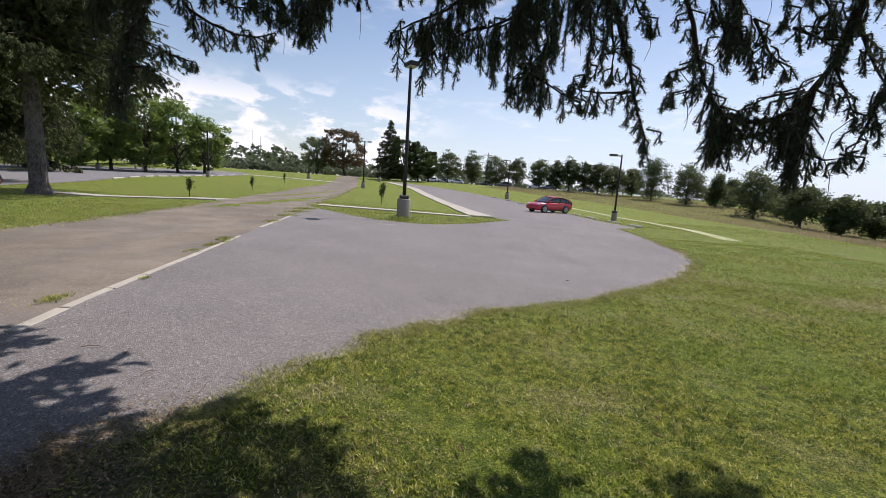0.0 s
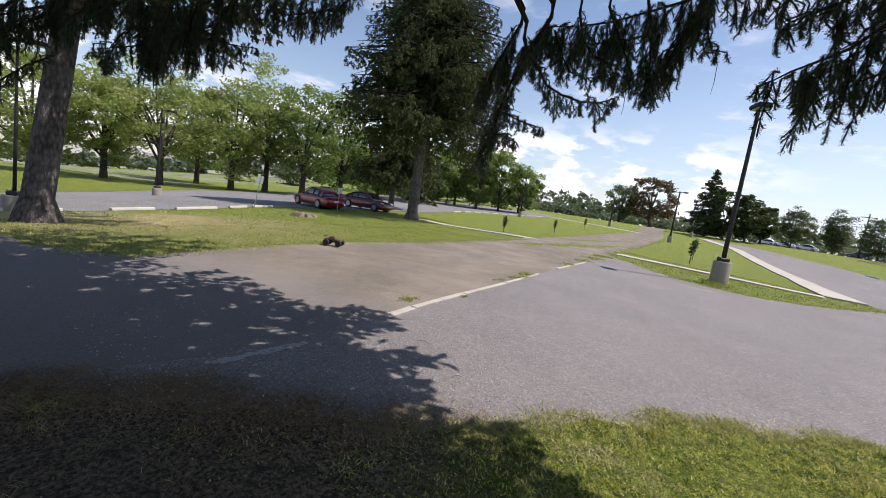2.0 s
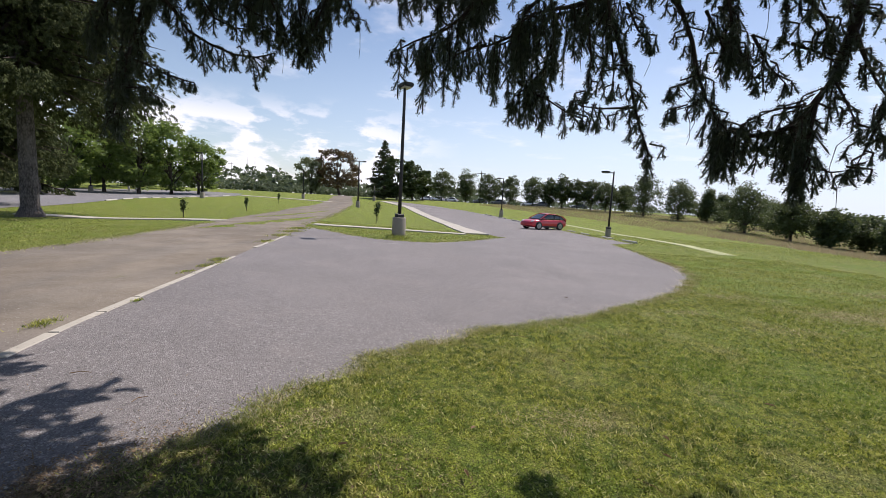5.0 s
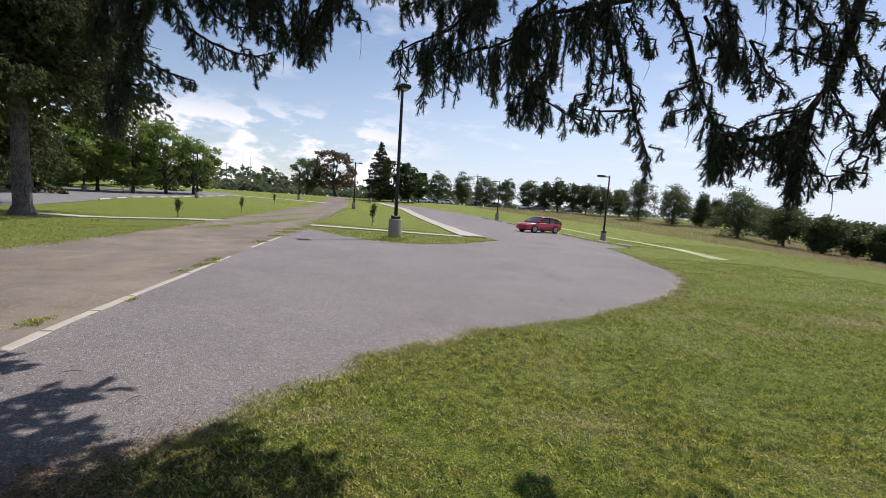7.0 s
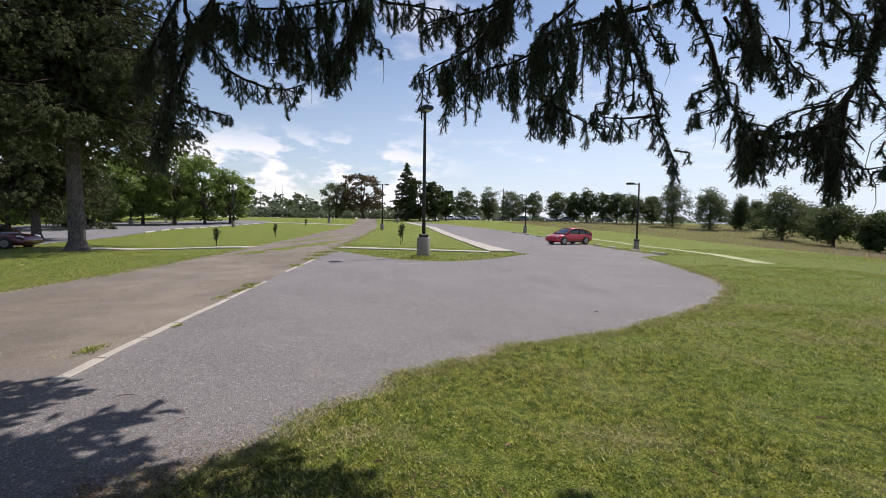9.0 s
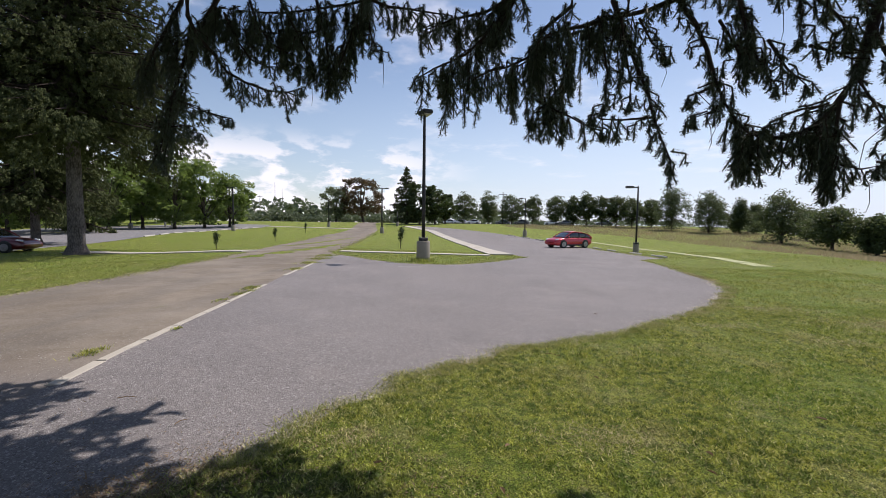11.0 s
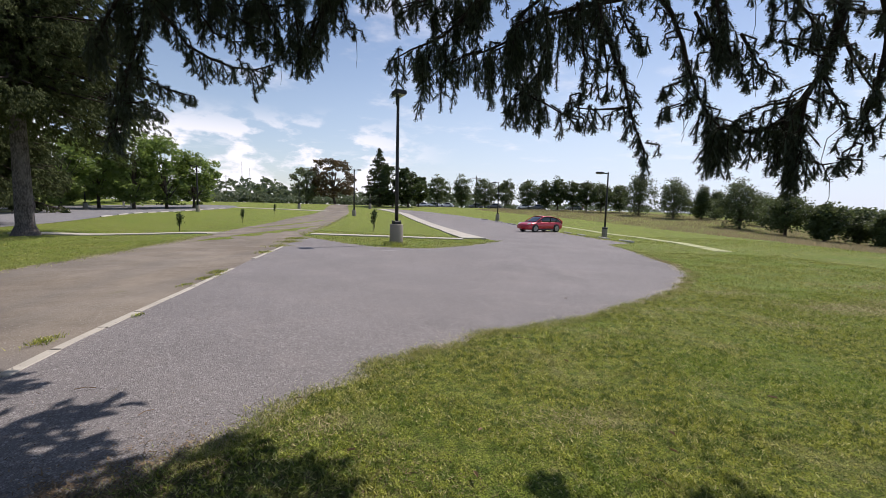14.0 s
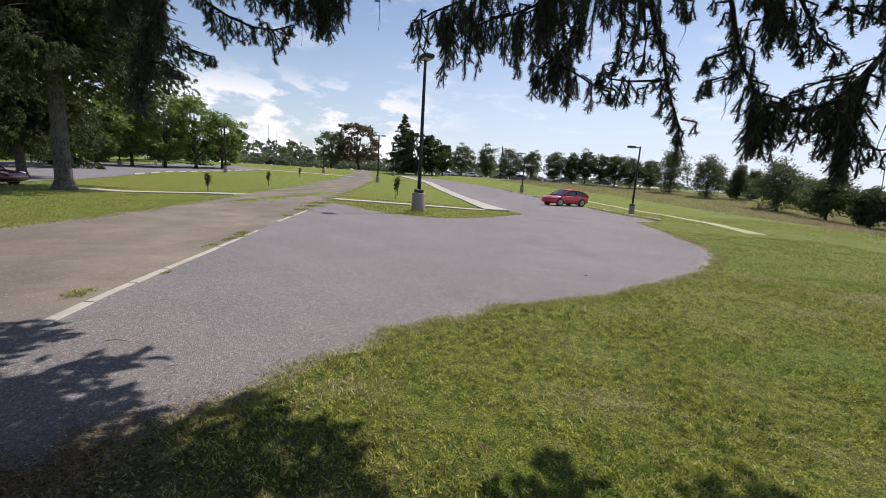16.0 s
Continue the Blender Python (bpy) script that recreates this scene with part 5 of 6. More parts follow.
    limb([(-18.8, 24.0, 0.13), (-19.5, 20.0, 0.11), (-20.2, 16.8, 0.09), (-20.1, 14.6, 0.04)], 2.2, 2.15, 0.007, False)
    limb([(-26.8, 25.5, 0.07), (-24.9, 24.8, 0.10), (-22.1, 24.2, 0.11), (-19.0, 24.0, 0.13), (-15.0, 23.7, 0.09)], 2.4, 2.3, 0.018)
    limb([(-20.9, 23.5, 0.11), (-22.4, 20.8, 0.09), (-23.9, 19.2, 0.05)], 2.3, 2.2, 0.007, False)
    limb([(-24.5, 25.4, 0.07), (-26.8, 22.1, 0.06), (-28.2, 19.0, 0.08), (-29.0, 16.0, 0.10), (-30.1, 13.3, 0.16), (-31.4, 11.0, 0.20), (-32.5, 9.8, 0.23)], 2.35, 2.15, 0.012)
    limb([(-29.0, 15.3, 0.04), (-27.4, 14.8, 0.04), (-26.4, 14.4, 0.02)], 2.2, 2.1, 0.005, False)
    limb([(-29.4, 12.8, 0.04), (-28.2, 12.4, 0.03), (-27.0, 12.1, 0.02)], 2.2, 2.1, 0.005, False)
    limb([(-42.2, 22.2, 0.04), (-41.7, 18.6, 0.07), (-40.9, 15.1, 0.10), (-39.8, 12.4, 0.18), (-38.7, 10.5, 0.27), (-36.9, 9.3, 0.17), (-34.6, 9.1, 0.18), (-32.5, 9.8, 0.23)], 2.4, 2.15, 0.022)
    limb([(-39.7, 12.4, 0.20), (-39.5, 9.0, 0.20), (-39.4, 5.7, 0.16)], 2.2, 2.15, 0.008, False)
    limb([(-38.2, 9.8, 0.13), (-38.8, 7.5, 0.20), (-39.0, 5.2, 0.13)], 2.2, 2.15, 0.008, False)
    limb([(-30.6, 25.1, 0.10), (-31.2, 22.4, 0.12), (-31.9, 19.5, 0.13), (-33.4, 16.3, 0.09), (-34.6, 14.4, 0.04)], 2.3, 2.2, 0.009)
    limb([(-29.2, 21.8, 0.09), (-30.6, 19.4, 0.12), (-31.8, 16.9, 0.09)], 2.3, 2.2, 0.008, False)
    limb([(-33.7, 19.0, 0.07), (-35.4, 15.9, 0.07), (-37.0, 14.1, 0.05)], 2.25, 2.2, 0.007, False)
    limb([(-35.6, 23.9, 0.07), (-37.6, 21.6, 0.10), (-39.1, 19.8, 0.12), (-40.2, 17.9, 0.08)], 2.35, 2.25, 0.01)
    limb([(-36.4, 21.1, 0.05), (-36.2, 18.5, 0.05)], 2.25, 2.2, 0.006, False)
    limb([(-37.1, 17.7, 0.06), (-39.2, 16.6, 0.07), (-40.7, 15.4, 0.06)], 2.3, 2.2, 0.007, False)
    limb([(-40.0, 22.7, 0.05), (-41.1, 20.2, 0.06), (-43.0, 18.9, 0.08), (-44.5, 18.4, 0.08)], 2.3, 2.25, 0.009, False)
    limb([(-41.6, 18.2, 0.04), (-42.7, 15.5, 0.06), (-43.7, 13.4, 0.07), (-44.7, 11.7, 0.08)], 2.3, 2.25, 0.009, False)
    limb([(-45.0, 15.1, 0.08), (-44.5, 10.8, 0.09), (-43.7, 7.5, 0.07), (-43.3, 6.2, 0.04)], 2.25, 2.15, 0.008)
    limb([(-40.7, 14.1, 0.05), (-42.1, 11.3, 0.05), (-43.0, 9.3, 0.02)], 2.25, 2.15, 0.006, False)
    limb([(-38.4, 11.8, 0.02), (-36.5, 11.7, 0.03), (-34.9, 11.0, 0.03), (-33.8, 10.4, 0.01)], 2.15, 2.05, 0.005, False)
    limb([(-40.0, 5.9, 0.04), (-41.5, 5.3, 0.02), (-42.6, 5.5, 0.01)], 2.15, 2.05, 0.005, False)
    limb([(-24.8, 26.0, 0.07), (-28.0, 24.5, 0.07), (-31.0, 23.2, 0.06)], 2.35, 2.3, 0.01)
    limb([(-32.2, 24.9, 0.09), (-34.3, 23.3, 0.10), (-36.2, 22.4, 0.08)], 2.35, 2.3, 0.01)
    limb([(11.1, 27.5, 0.19), (16.1, 26.1, 0.34), (20.3, 25.1, 0.37), (24.3, 24.1, 0.36), (28.1, 23.6, 0.33), (31.7, 23.3, 0.30)], 3, 2.9, 0.01)
    limb([(20.2, 22.8, 0.23), (22.9, 22.1, 0.24), (25.5, 21.9, 0.20), (28.1, 21.7, 0.18), (30.5, 21.7, 0.17)], 3, 2.9, 0.008, False)
    limb([(14.6, 25.1, 0.23), (16.5, 22.5, 0.26), (17.6, 20.4, 0.22)], 2.95, 2.85, 0.008, False)
    limb([(24.2, 19.1, 0.12), (22.2, 18.8, 0.13), (21.1, 18.2, 0.10)], 2.95, 2.85, 0.006, False)
    limb([(31.1, 23.2, 0.30), (32.8, 21.7, 0.30), (34.4, 20.2, 0.29), (36.0, 18.7, 0.28)], 3.3, 3.2, 0.01, False)
    limb([(-15.7, 23.3, 0.34), (-13.0, 22.9, 0.38), (-10.9, 22.4, 0.37), (-8.8, 21.5, 0.28)], 2.5, 2.4, 0.008, False)
    limb([(-13.3, 17.9, 0.22), (-11.7, 15.9, 0.22), (-10.3, 14.6, 0.16)], 2.45, 2.4, 0.007, False)
    limb([(-4.7, 27.1, 0.23), (-1.8, 25.0, 0.19), (1.9, 24.0, 0.16)], 2.5, 2.4, 0.008, False)
    limb([(-0.0, 20.9, 0.38), (1.1, 19.9, 0.34), (3.2, 19.1, 0.23)], 2.4, 2.3, 0.006, False)
    limb([(-7.4, 20.3, 0.32), (-5.2, 19.3, 0.24)], 2.45, 2.4, 0.006, False)
    limb([(-30.4, 22.0, 0.14), (-31.6, 20.2, 0.19), (-32.8, 17.8, 0.16)], 2.5, 2.4, 0.008, False)
    limb([(-32.9, 10.0, 0.24), (-35.5, 8.9, 0.18), (-37.7, 9.6, 0.22), (-39.1, 11.1, 0.28)], 2.4, 2.3, 0.008, False)
    limb([(-30.6, 12.6, 0.15), (-31.9, 9.7, 0.23), (-32.0, 7.9, 0.16)], 2.3, 2.25, 0.007, False)
    limb([(-50, 24, 0.14), (-48, 18, 0.16), (-47, 12, 0.17), (-47.5, 8, 0.18)], 2.3, 2.2, 0.011, step=0.028)
    limb([(-56, 24, 0.14), (-54, 18, 0.16), (-52, 12, 0.18)], 2.3, 2.2, 0.011, step=0.028)
    limb([(55.4, 23.5, 0.15), (58.1, 20.8, 0.25), (60.7, 19.8, 0.29), (63.8, 18.7, 0.18), (66.9, 18.4, 0.11)], 4, 3.9, 0.012)
    limb([(57.3, 22.4, 0.33), (60.5, 21.1, 0.38), (65.2, 20.2, 0.29), (68.2, 19.8, 0.23)], 4.1, 4, 0.01, False)
    limb([(68.8, 19.8, 0.36), (70.6, 16.6, 0.32), (71.5, 14.3, 0.25), (71.0, 12.8, 0.13)], 4, 3.9, 0.012)
    limb([(72.4, 18.7, 0.49), (73.4, 15.4, 0.41), (73.6, 13.1, 0.28), (72.6, 11.7, 0.12)], 4.1, 4, 0.012)
    limb([(75.0, 17.8, 0.51), (75.9, 14.0, 0.39), (76.4, 11.2, 0.23)], 4, 3.9, 0.012)
    limb([(77.9, 16.7, 0.42), (77.8, 13.4, 0.38), (77.0, 11.0, 0.20)], 4.1, 4, 0.012)
    limb([(71.8, 14.1, 0.09), (69.6, 14.1, 0.10), (67.8, 14.3, 0.04), (66.8, 14.5, 0.02)], 3.9, 3.8, 0.006, False)
    limb([(79.1, 12.4, 0.16), (80.1, 10.8, 0.21), (80.6, 9.4, 0.15)], 4, 3.9, 0.006, False)
    limb([(73.9, 13.0, 0.04), (76.4, 12.1, 0.04), (78.8, 11.1, 0.03), (81.5, 10.0, 0.03)], 4.1, 3.9, 0.008, False)
    limb([(83.3, 14.6, 0.36), (85.1, 11.7, 0.30), (86.7, 10.2, 0.21), (88.4, 8.6, 0.18), (90.4, 7.4, 0.21)], 4.2, 4.1, 0.014)
    limb([(86.2, 13.4, 0.34), (87.7, 11.2, 0.32), (89.4, 9.6, 0.32), (91.0, 8.1, 0.31)], 4.2, 4.1, 0.012)
    limb([(84.3, 8.5, 0.06), (86.2, 7.0, 0.08), (88.0, 5.0, 0.14), (88.7, 3.3, 0.14), (89.7, 2.0, 0.14)], 4, 3.9, 0.007, False)
    limb([(80.6, 15.7, 0.24), (82.1, 13.4, 0.19), (83.6, 11.9, 0.21)], 4.1, 4, 0.01)
    limb([(78.3, 16.0, 0.29), (80.0, 14.6, 0.24), (81.2, 13.8, 0.17)], 4.1, 4, 0.01, False)
    limb([(87.3, 9.0, 0.15), (88.4, 7.2, 0.19), (89.7, 5.3, 0.25), (91.3, 3.9, 0.31)], 4.2, 4.1, 0.01, False)
    limb([(69.9, 19.7, 0.43), (72.0, 17.4, 0.43), (74.6, 16.0, 0.44), (77.1, 15.4, 0.42), (79.4, 14.9, 0.34), (81.6, 14.5, 0.29)], 4.3, 4.2, 0.01, False)
    limb([(71.0, 15.5, 0.29), (73.4, 14.2, 0.28), (75.4, 13.3, 0.30), (77.4, 12.4, 0.29)], 4.3, 4.2, 0.008, False)
    limb([(84.0, 13.1, 0.28), (85.9, 11.9, 0.27), (87.7, 10.7, 0.26), (89.4, 9.1, 0.25)], 4.3, 4.2, 0.01, False)
    limb([(74.9, 12.7, 0.23), (75.8, 11.0, 0.20), (76.5, 10.2, 0.17)], 4.2, 4.1, 0.008, False)
    # the crown above, out of view and shaped for its shade: flat fronds on the low whorls, looser sprays higher up
    cs, us, ws, bv, bf = [], [], [], [], []
    turns = [(j + rng.uniform(0.15, 0.85)) * 2 * math.pi / 24 for j in range(24)]
    low = [(4.4 + 0.16 * k + rng.uniform(-0.05, 0.05), a + k * 0.055) for k in range(6) for a in turns if rng.random() < 0.78]
    low += [(4.5, radians(q)) for q in (37.2, 40.6, 42.0, 46, 48, 50, 52, 54, 57, 61.5, 64, 68, 70, 77, 79, 81, 83.5, 88, 91, 94, 98, 102, 107)]
    low += [(4.9, radians(q + rng.uniform(-1, 1))) for q in np.arange(46, 125, 2.6) if rng.random() < 0.85]
    low += [(4.65, radians(q + rng.uniform(-0.6, 0.6))) for q in np.arange(48, 94, 1.7) if rng.random() < 0.8]
    # unseen longer fronds, added to shade the ground toward the near trunk
    low += [(6.0, radians(q)) for q in (114, 118, 121, 125, 128, 132, 137, 142)]
    # reach by bearing, worked back from the wanted shade edge on the ground
    rim = ((0, 6.0), (28, 7.0), (36, 7.7), (37.6, 7.8), (38.4, 6.8), (40.0, 7.15), (42.6, 7.1), (43.4, 6.6), (44.0, 5.8), (46, 6.35), (50, 6.35), (54, 6.2), (57, 6.25), (59.5, 5.75), (63, 5.9), (66, 6.0), (69, 6.12), (71.5, 6.0), (73, 5.6), (75.5, 5.8),
           (78, 6.3), (84, 6.2), (86, 5.4), (101, 5.45), (116, 5.7), (130, 5.4), (180, 5.2), (300, 5.2), (360, 6.0))
    def gaps(q):
        """Which sprays are there: light falls through ragged holes toward the crown's outer half."""
        g = q - np.array(sun_to) * (q[:, 2:] / sun_to.z)
        gx, gy = g[:, 0], g[:, 1]
        hole = np.sin(gx * 7.3 + 1.4 * np.sin(gy * 3.1)) * np.sin(gy * 8.1 + 1.3 * np.sin(gx * 2.7)) + 0.25 * np.sin(gx * 19 + gy * 13) * np.sin(gy * 17 - gx * 11)
        deep = np.clip((5.4 - np.hypot(q[:, 0], q[:, 1])) / 3.0, 0, 1)
        return (hole < 0.5 + 0.45 * deep + 0.32 * np.sin(gx * 1.3 + 1.2 * np.sin(gy * 0.9))) | (rng.random(len(q)) < 0.16)

    for z, a in low:
        d = np.array([math.cos(a), math.sin(a), 0.0])
        deg = math.degrees(a) % 360
        full = float(np.interp(deg, [q[0] for q in rim], [q[1] for q in rim]))
        thin = z == 4.5
        r = 7.6 * rng.uniform(0.92, 1.0) if z == 6.0 else full * rng.uniform(0.97, 1.0) if thin else min(full, 6.3) * (rng.uniform(0.9, 0.96) if z == 4.65 else rng.uniform(0.82, 0.97)) - (z - 4.4) * 0.25
        side = np.array([-d[1], d[0], 0.0])
        base = np.array([0, 0, z])
        sag = 0.04 * r
        tube_data([tuple(base), tuple(base + d * r * 0.5 + np.array([0, 0, 0.1])), tuple(base + d * r + np.array([0, 0, -sag]))], [0.06, 0.035, 0.008], 5, bv, bf)
        for s in np.arange(0.1, 1.0, 0.11 / r):
            span = (0.24 + 0.16 * r * (1 - s) ** 0.8) * rng.uniform(0.6, 1.1) * (0.55 if thin else 1.0)
            for sg in (-1, 1):
                e = unit(side * sg + d * 0.75)
                m = max(3, int(span / 0.085))
                q = base + d * r * s + np.array([0, 0, -sag * s * s]) + e * (np.linspace(0.05, 1, m) * span)[:, None]
                q[:, 2] -= np.linspace(0, 1, m) ** 2 * span * 0.2
                q += rng.normal(size=(m, 3)) * 0.03
                u = unit(e + rng.normal(size=(m, 3)) * 0.35 + np.array([0, 0, -0.15])) * 0.098
                w = unit(np.cross(u, np.array([0, 0, 1.0]) + rng.normal(size=(m, 3)) * 0.5)) * 0.05
                k = gaps(q) | (thin and s > 0.82)
                cs.append(q[k]), us.append(u[k]), ws.append(w[k])
    for k in range(20):
        f = k / 19
        z = 6.2 + 9.5 * f
        reach = 5.6 * (1 - f) ** 0.85 + 0.3
        for j in range(11):
            a = (j + rng.uniform(0.1, 0.9)) * 2 * math.pi / 11
            d = np.array([math.cos(a), math.sin(a), 0.0])
            r = reach * rng.uniform(0.85, 1.04)
            base = np.array([0, 0, z + rng.uniform(0, 0.4)])
            sag = 0.05 * r
            side = np.array([-d[1], d[0], 0.0])
            tube_data([tuple(base), tuple(base + d * r * 0.5 + np.array([0, 0, -sag * 0.3])), tuple(base + d * r + np.array([0, 0, -sag]))], [0.05, 0.03, 0.01], 4, bv, bf)
            n = max(6, int(85 * r / 6))
            s = rng.uniform(0.12, 1.0, n) ** 0.7
            p = base + d * (r * s)[:, None]
            p[:, 2] -= sag * s ** 1.5
            p += side * (rng.uniform(-0.5, 0.5, n) * (1.4 - s) * r * 0.7)[:, None] + rng.normal(size=(n, 3)) * 0.08
            u = unit(np.array([0, 0, -0.4]) + d * 0.8 + rng.normal(size=(n, 3)) * 0.6) * rng.uniform(0.16, 0.28, (n, 1))
            w = unit(np.cross(u, rng.normal(size=(n, 3)))) * 0.09
            k = gaps(p)
            cs.append(p[k]), us.append(u[k]), ws.append(w[k])
    tagged(mesh_ob("upper_bough", bv, bf, TWIG_BARK, t), kind="stuff")
    quads("upper_foliage", np.concatenate(cs), np.concatenate(us), np.concatenate(ws), NEEDLES, t)


overhead_spruce()

# ---------------------------------------------------------------- background


def wood_band(name, az0, az1, d0, d1, h0, h1, n, leaf, size, seed, label):
    """A far line of trees and hedge, uneven along its top."""
    rng = np.random.default_rng(seed)
    count = max(6, int(abs(az1 - az0) * (2.2 if abs(az1 - az0) < 60 else 0.8)))
    pts = []
    for k in range(count):
        az = az0 + (az1 - az0) * (k + rng.random()) / count
        dist = rng.uniform(d0, d1)
        x, y = 1.8 - dist * math.sin(radians(az)), dist * math.cos(radians(az))
        h, w = rng.uniform(h0, h1), dist * 0.017 * rng.uniform(0.8, 1.5)
        _, q = crown_points(rng, 15, max(8, n // count // 15), w, w, h / 2, 0.0, 0.3, 0.27)
        q[:, 2] = np.maximum(q[:, 2], 0.1)
        pts.append(q + np.array([x, y, land(x, y)]))
    pts = np.concatenate(pts)
    u, w = leaf_quads(rng, pts, size)
    tagged(quads(name, pts, u, w, leaf, None), label, "woods", kind="stuff")


wood_band("far_woods", 62, 20, 175, 260, 7, 12, 6000, LEAF_HAZED, 1.35, 300, "distant line of green trees on the skyline")
wood_band("far_woods", 24, -6, 190, 260, 6, 9, 4500, LEAF_HAZED, 1.3, 301, "low distant trees behind the park")
wood_band("far_hedge", 30, 6, 128, 150, 1.6, 3.2, 15000, LEAF_HAZED, 0.48, 302, "low green hedge beyond the track's end")
wood_band("far_hedge", 2, -28, 150, 175, 1.4, 2.6, 10000, LEAF_HAZED, 0.5, 303, "green undergrowth in haze-paled colour far behind the street trees")
wood_band("far_woods", -31, -60, 100, 130, 2.6, 4.2, 9000, LEAF_STREET, 0.5, 304, "green woods behind the meadow trees")
wood_band("far_woods", 95, 60, 190, 260, 5, 8, 4500, LEAF_HAZED, 1.3, 305, "hazy far trees beyond the fields")
wood_band("grove_wood", 56, 33, 84, 112, 6.5, 9.5, 22000, LEAF_MID, 0.5, 306, "dense green grove behind the side car park")
wood_band("far_woods", 180, 95, 150, 220, 7, 11, 1500, LEAF_HAZED, 1.0, 307, "trees behind the walker, closing the park")
wood_band("far_woods", -60, -180, 150, 220, 7, 11, 1800, LEAF_HAZED, 1.0, 308, "trees behind the walker, closing the park")


def inside(poly, x, y):
    """Which of the points lie in the outline."""
    res = np.zeros(len(x), bool)
    px, py = np.array([p[0] for p in poly]), np.array([p[1] for p in poly])
    j = len(poly) - 1
    for i in range(len(poly)):
        hit = (py[i] > y) != (py[j] > y)
        with np.errstate(divide="ignore", invalid="ignore"):
            cross = (px[j] - px[i]) * (y - py[i]) / (py[j] - py[i]) + px[i]
        res ^= hit & (x < cross)
        j = i
    return res


def land_np(x, y):
    u = np.clip((x + 14) / 18, 0, 1)
    v = np.clip((y - 50) / 55, 0, 1)
    w = np.clip((-x - y + 2) / 52, 0, 1)
    far = np.maximum(0.0, -x - y - 52)
    e = np.clip((x - 0.5 * y - 8) / 26, 0, 1)
    a, b = np.clip((-x - 7) / 11, 0, 1), np.clip((y - 30) / 20, 0, 1)
    dip = -0.5 * a * a * (3 - 2 * a) * (1 - b * b * (3 - 2 * b))
    return dip - 0.6 * np.exp(-((y - 40) / 13) ** 2 / 2) * u * u * (3 - 2 * u) + 1.6 * v * v * (3 - 2 * v) - 1.7 * w * w * (3 - 2 * w) - 1.3 * e * e * (3 - 2 * e) - 0.055 * far * far / (far + 25)


def blades(rng, x, y, height, width, lean, z=0.0):
    """One triangle a blade."""
    n = len(x)
    p = np.stack([x, y, land_np(x, y) + z], axis=1)
    a = rng.uniform(0, 2 * np.pi, n)
    side = np.stack([np.cos(a), np.sin(a), np.zeros(n)], axis=1) * (width * rng.uniform(0.7, 1.3, n))[:, None]
    h = height * rng.uniform(0.5, 1.3, n)
    b = rng.uniform(0, 2 * np.pi, n)
    bend = (lean * h * rng.uniform(0.2, 1.2, n))[:, None] * np.stack([np.cos(b), np.sin(b), np.zeros(n)], axis=1)
    return np.stack([p - side, p + side, p + bend + np.stack([np.zeros(n), np.zeros(n), h], axis=1)], axis=1)


DRY_SPOTS = ((8.3, 6.4, 1.6, 0.6), (7.2, 7.6, 0.8, 0.35), (9.9, 6.6, 1.6, 0.7), (2.75, 2.75, 0.42, 0.25), (4.1, 3.4, 0.3, 0.15), (5.6, 6.2, 0.4, 0.2), (6.6, 5.4, 0.6, 0.25), (3.5, 5.0, 0.35, 0.15), (1.0, 2.6, 0.25, 0.2), (11.6, 8.6, 1.4, 0.4), (-10.4, 3.3, 1.0, 0.5), (-10.6, 4.9, 0.8, 0.35), (-12.6, 4.2, 2.0, 1.0), (-14.6, 5.2, 1.8, 1.0), (-10.4, 6.3, 0.6, 0.3))


def dryness(x, y):
    """How worn the lawn is: 1 at the heart of a dry spot."""
    d = np.zeros(len(x))
    for cx, cy, rx, ry in DRY_SPOTS:
        q = ((x - cx) / rx) ** 2 + ((y - cy) / ry) ** 2
        d = np.maximum(d, np.exp(-q * (1 + 0.5 * np.sin(x * 7 + y * 5))))
    return d


def dry_straw():
    rng = np.random.default_rng(16)
    line = np.array(lawn_line)
    line = line[(line[:, 1] < 14) & (line[:, 1] > 1.9)]
    n = 22000
    i = rng.integers(0, len(line) - 1, n)
    p = line[i] + (line[i + 1] - line[i]) * rng.random((n, 1)) + rng.normal(size=(n, 2)) * 0.06
    p = p[rng.random(n) < 0.5 + 0.5 * np.sin(p[:, 0] * 5.1 + p[:, 1] * 3.7) * np.sin(p[:, 1] * 2.3)]
    m = len(p)
    out = [blades(rng, p[:, 0], p[:, 1], np.full(m, 0.02), 0.002 + 0.0006 * p[:, 1], np.full(m, 2.0), 0.016)]
    for cx, cy, rx, ry in DRY_SPOTS:
        n = int((20000 if abs(cx) + cy < 7.5 else 6500) * rx * ry)
        x, y = cx + rng.normal(size=n) * rx * 0.7, cy + rng.normal(size=n) * ry * 0.7
        k = (rng.random(n) < dryness(x, y)) & ~inside(asphalt_outline, x, y)
        x, y = x[k], y[k]
        w = 0.0028 if abs(cx) + cy < 9.5 else 0.007
        out.append(blades(rng, x, y, np.full(len(x), 0.016), np.full(len(x), w), np.full(len(x), 2.6), 0.022))
    tagged(triangles("dry_straw", np.concatenate(out), STRAW), "flat dead straw in worn spots of the lawn", "straw", kind="stuff")


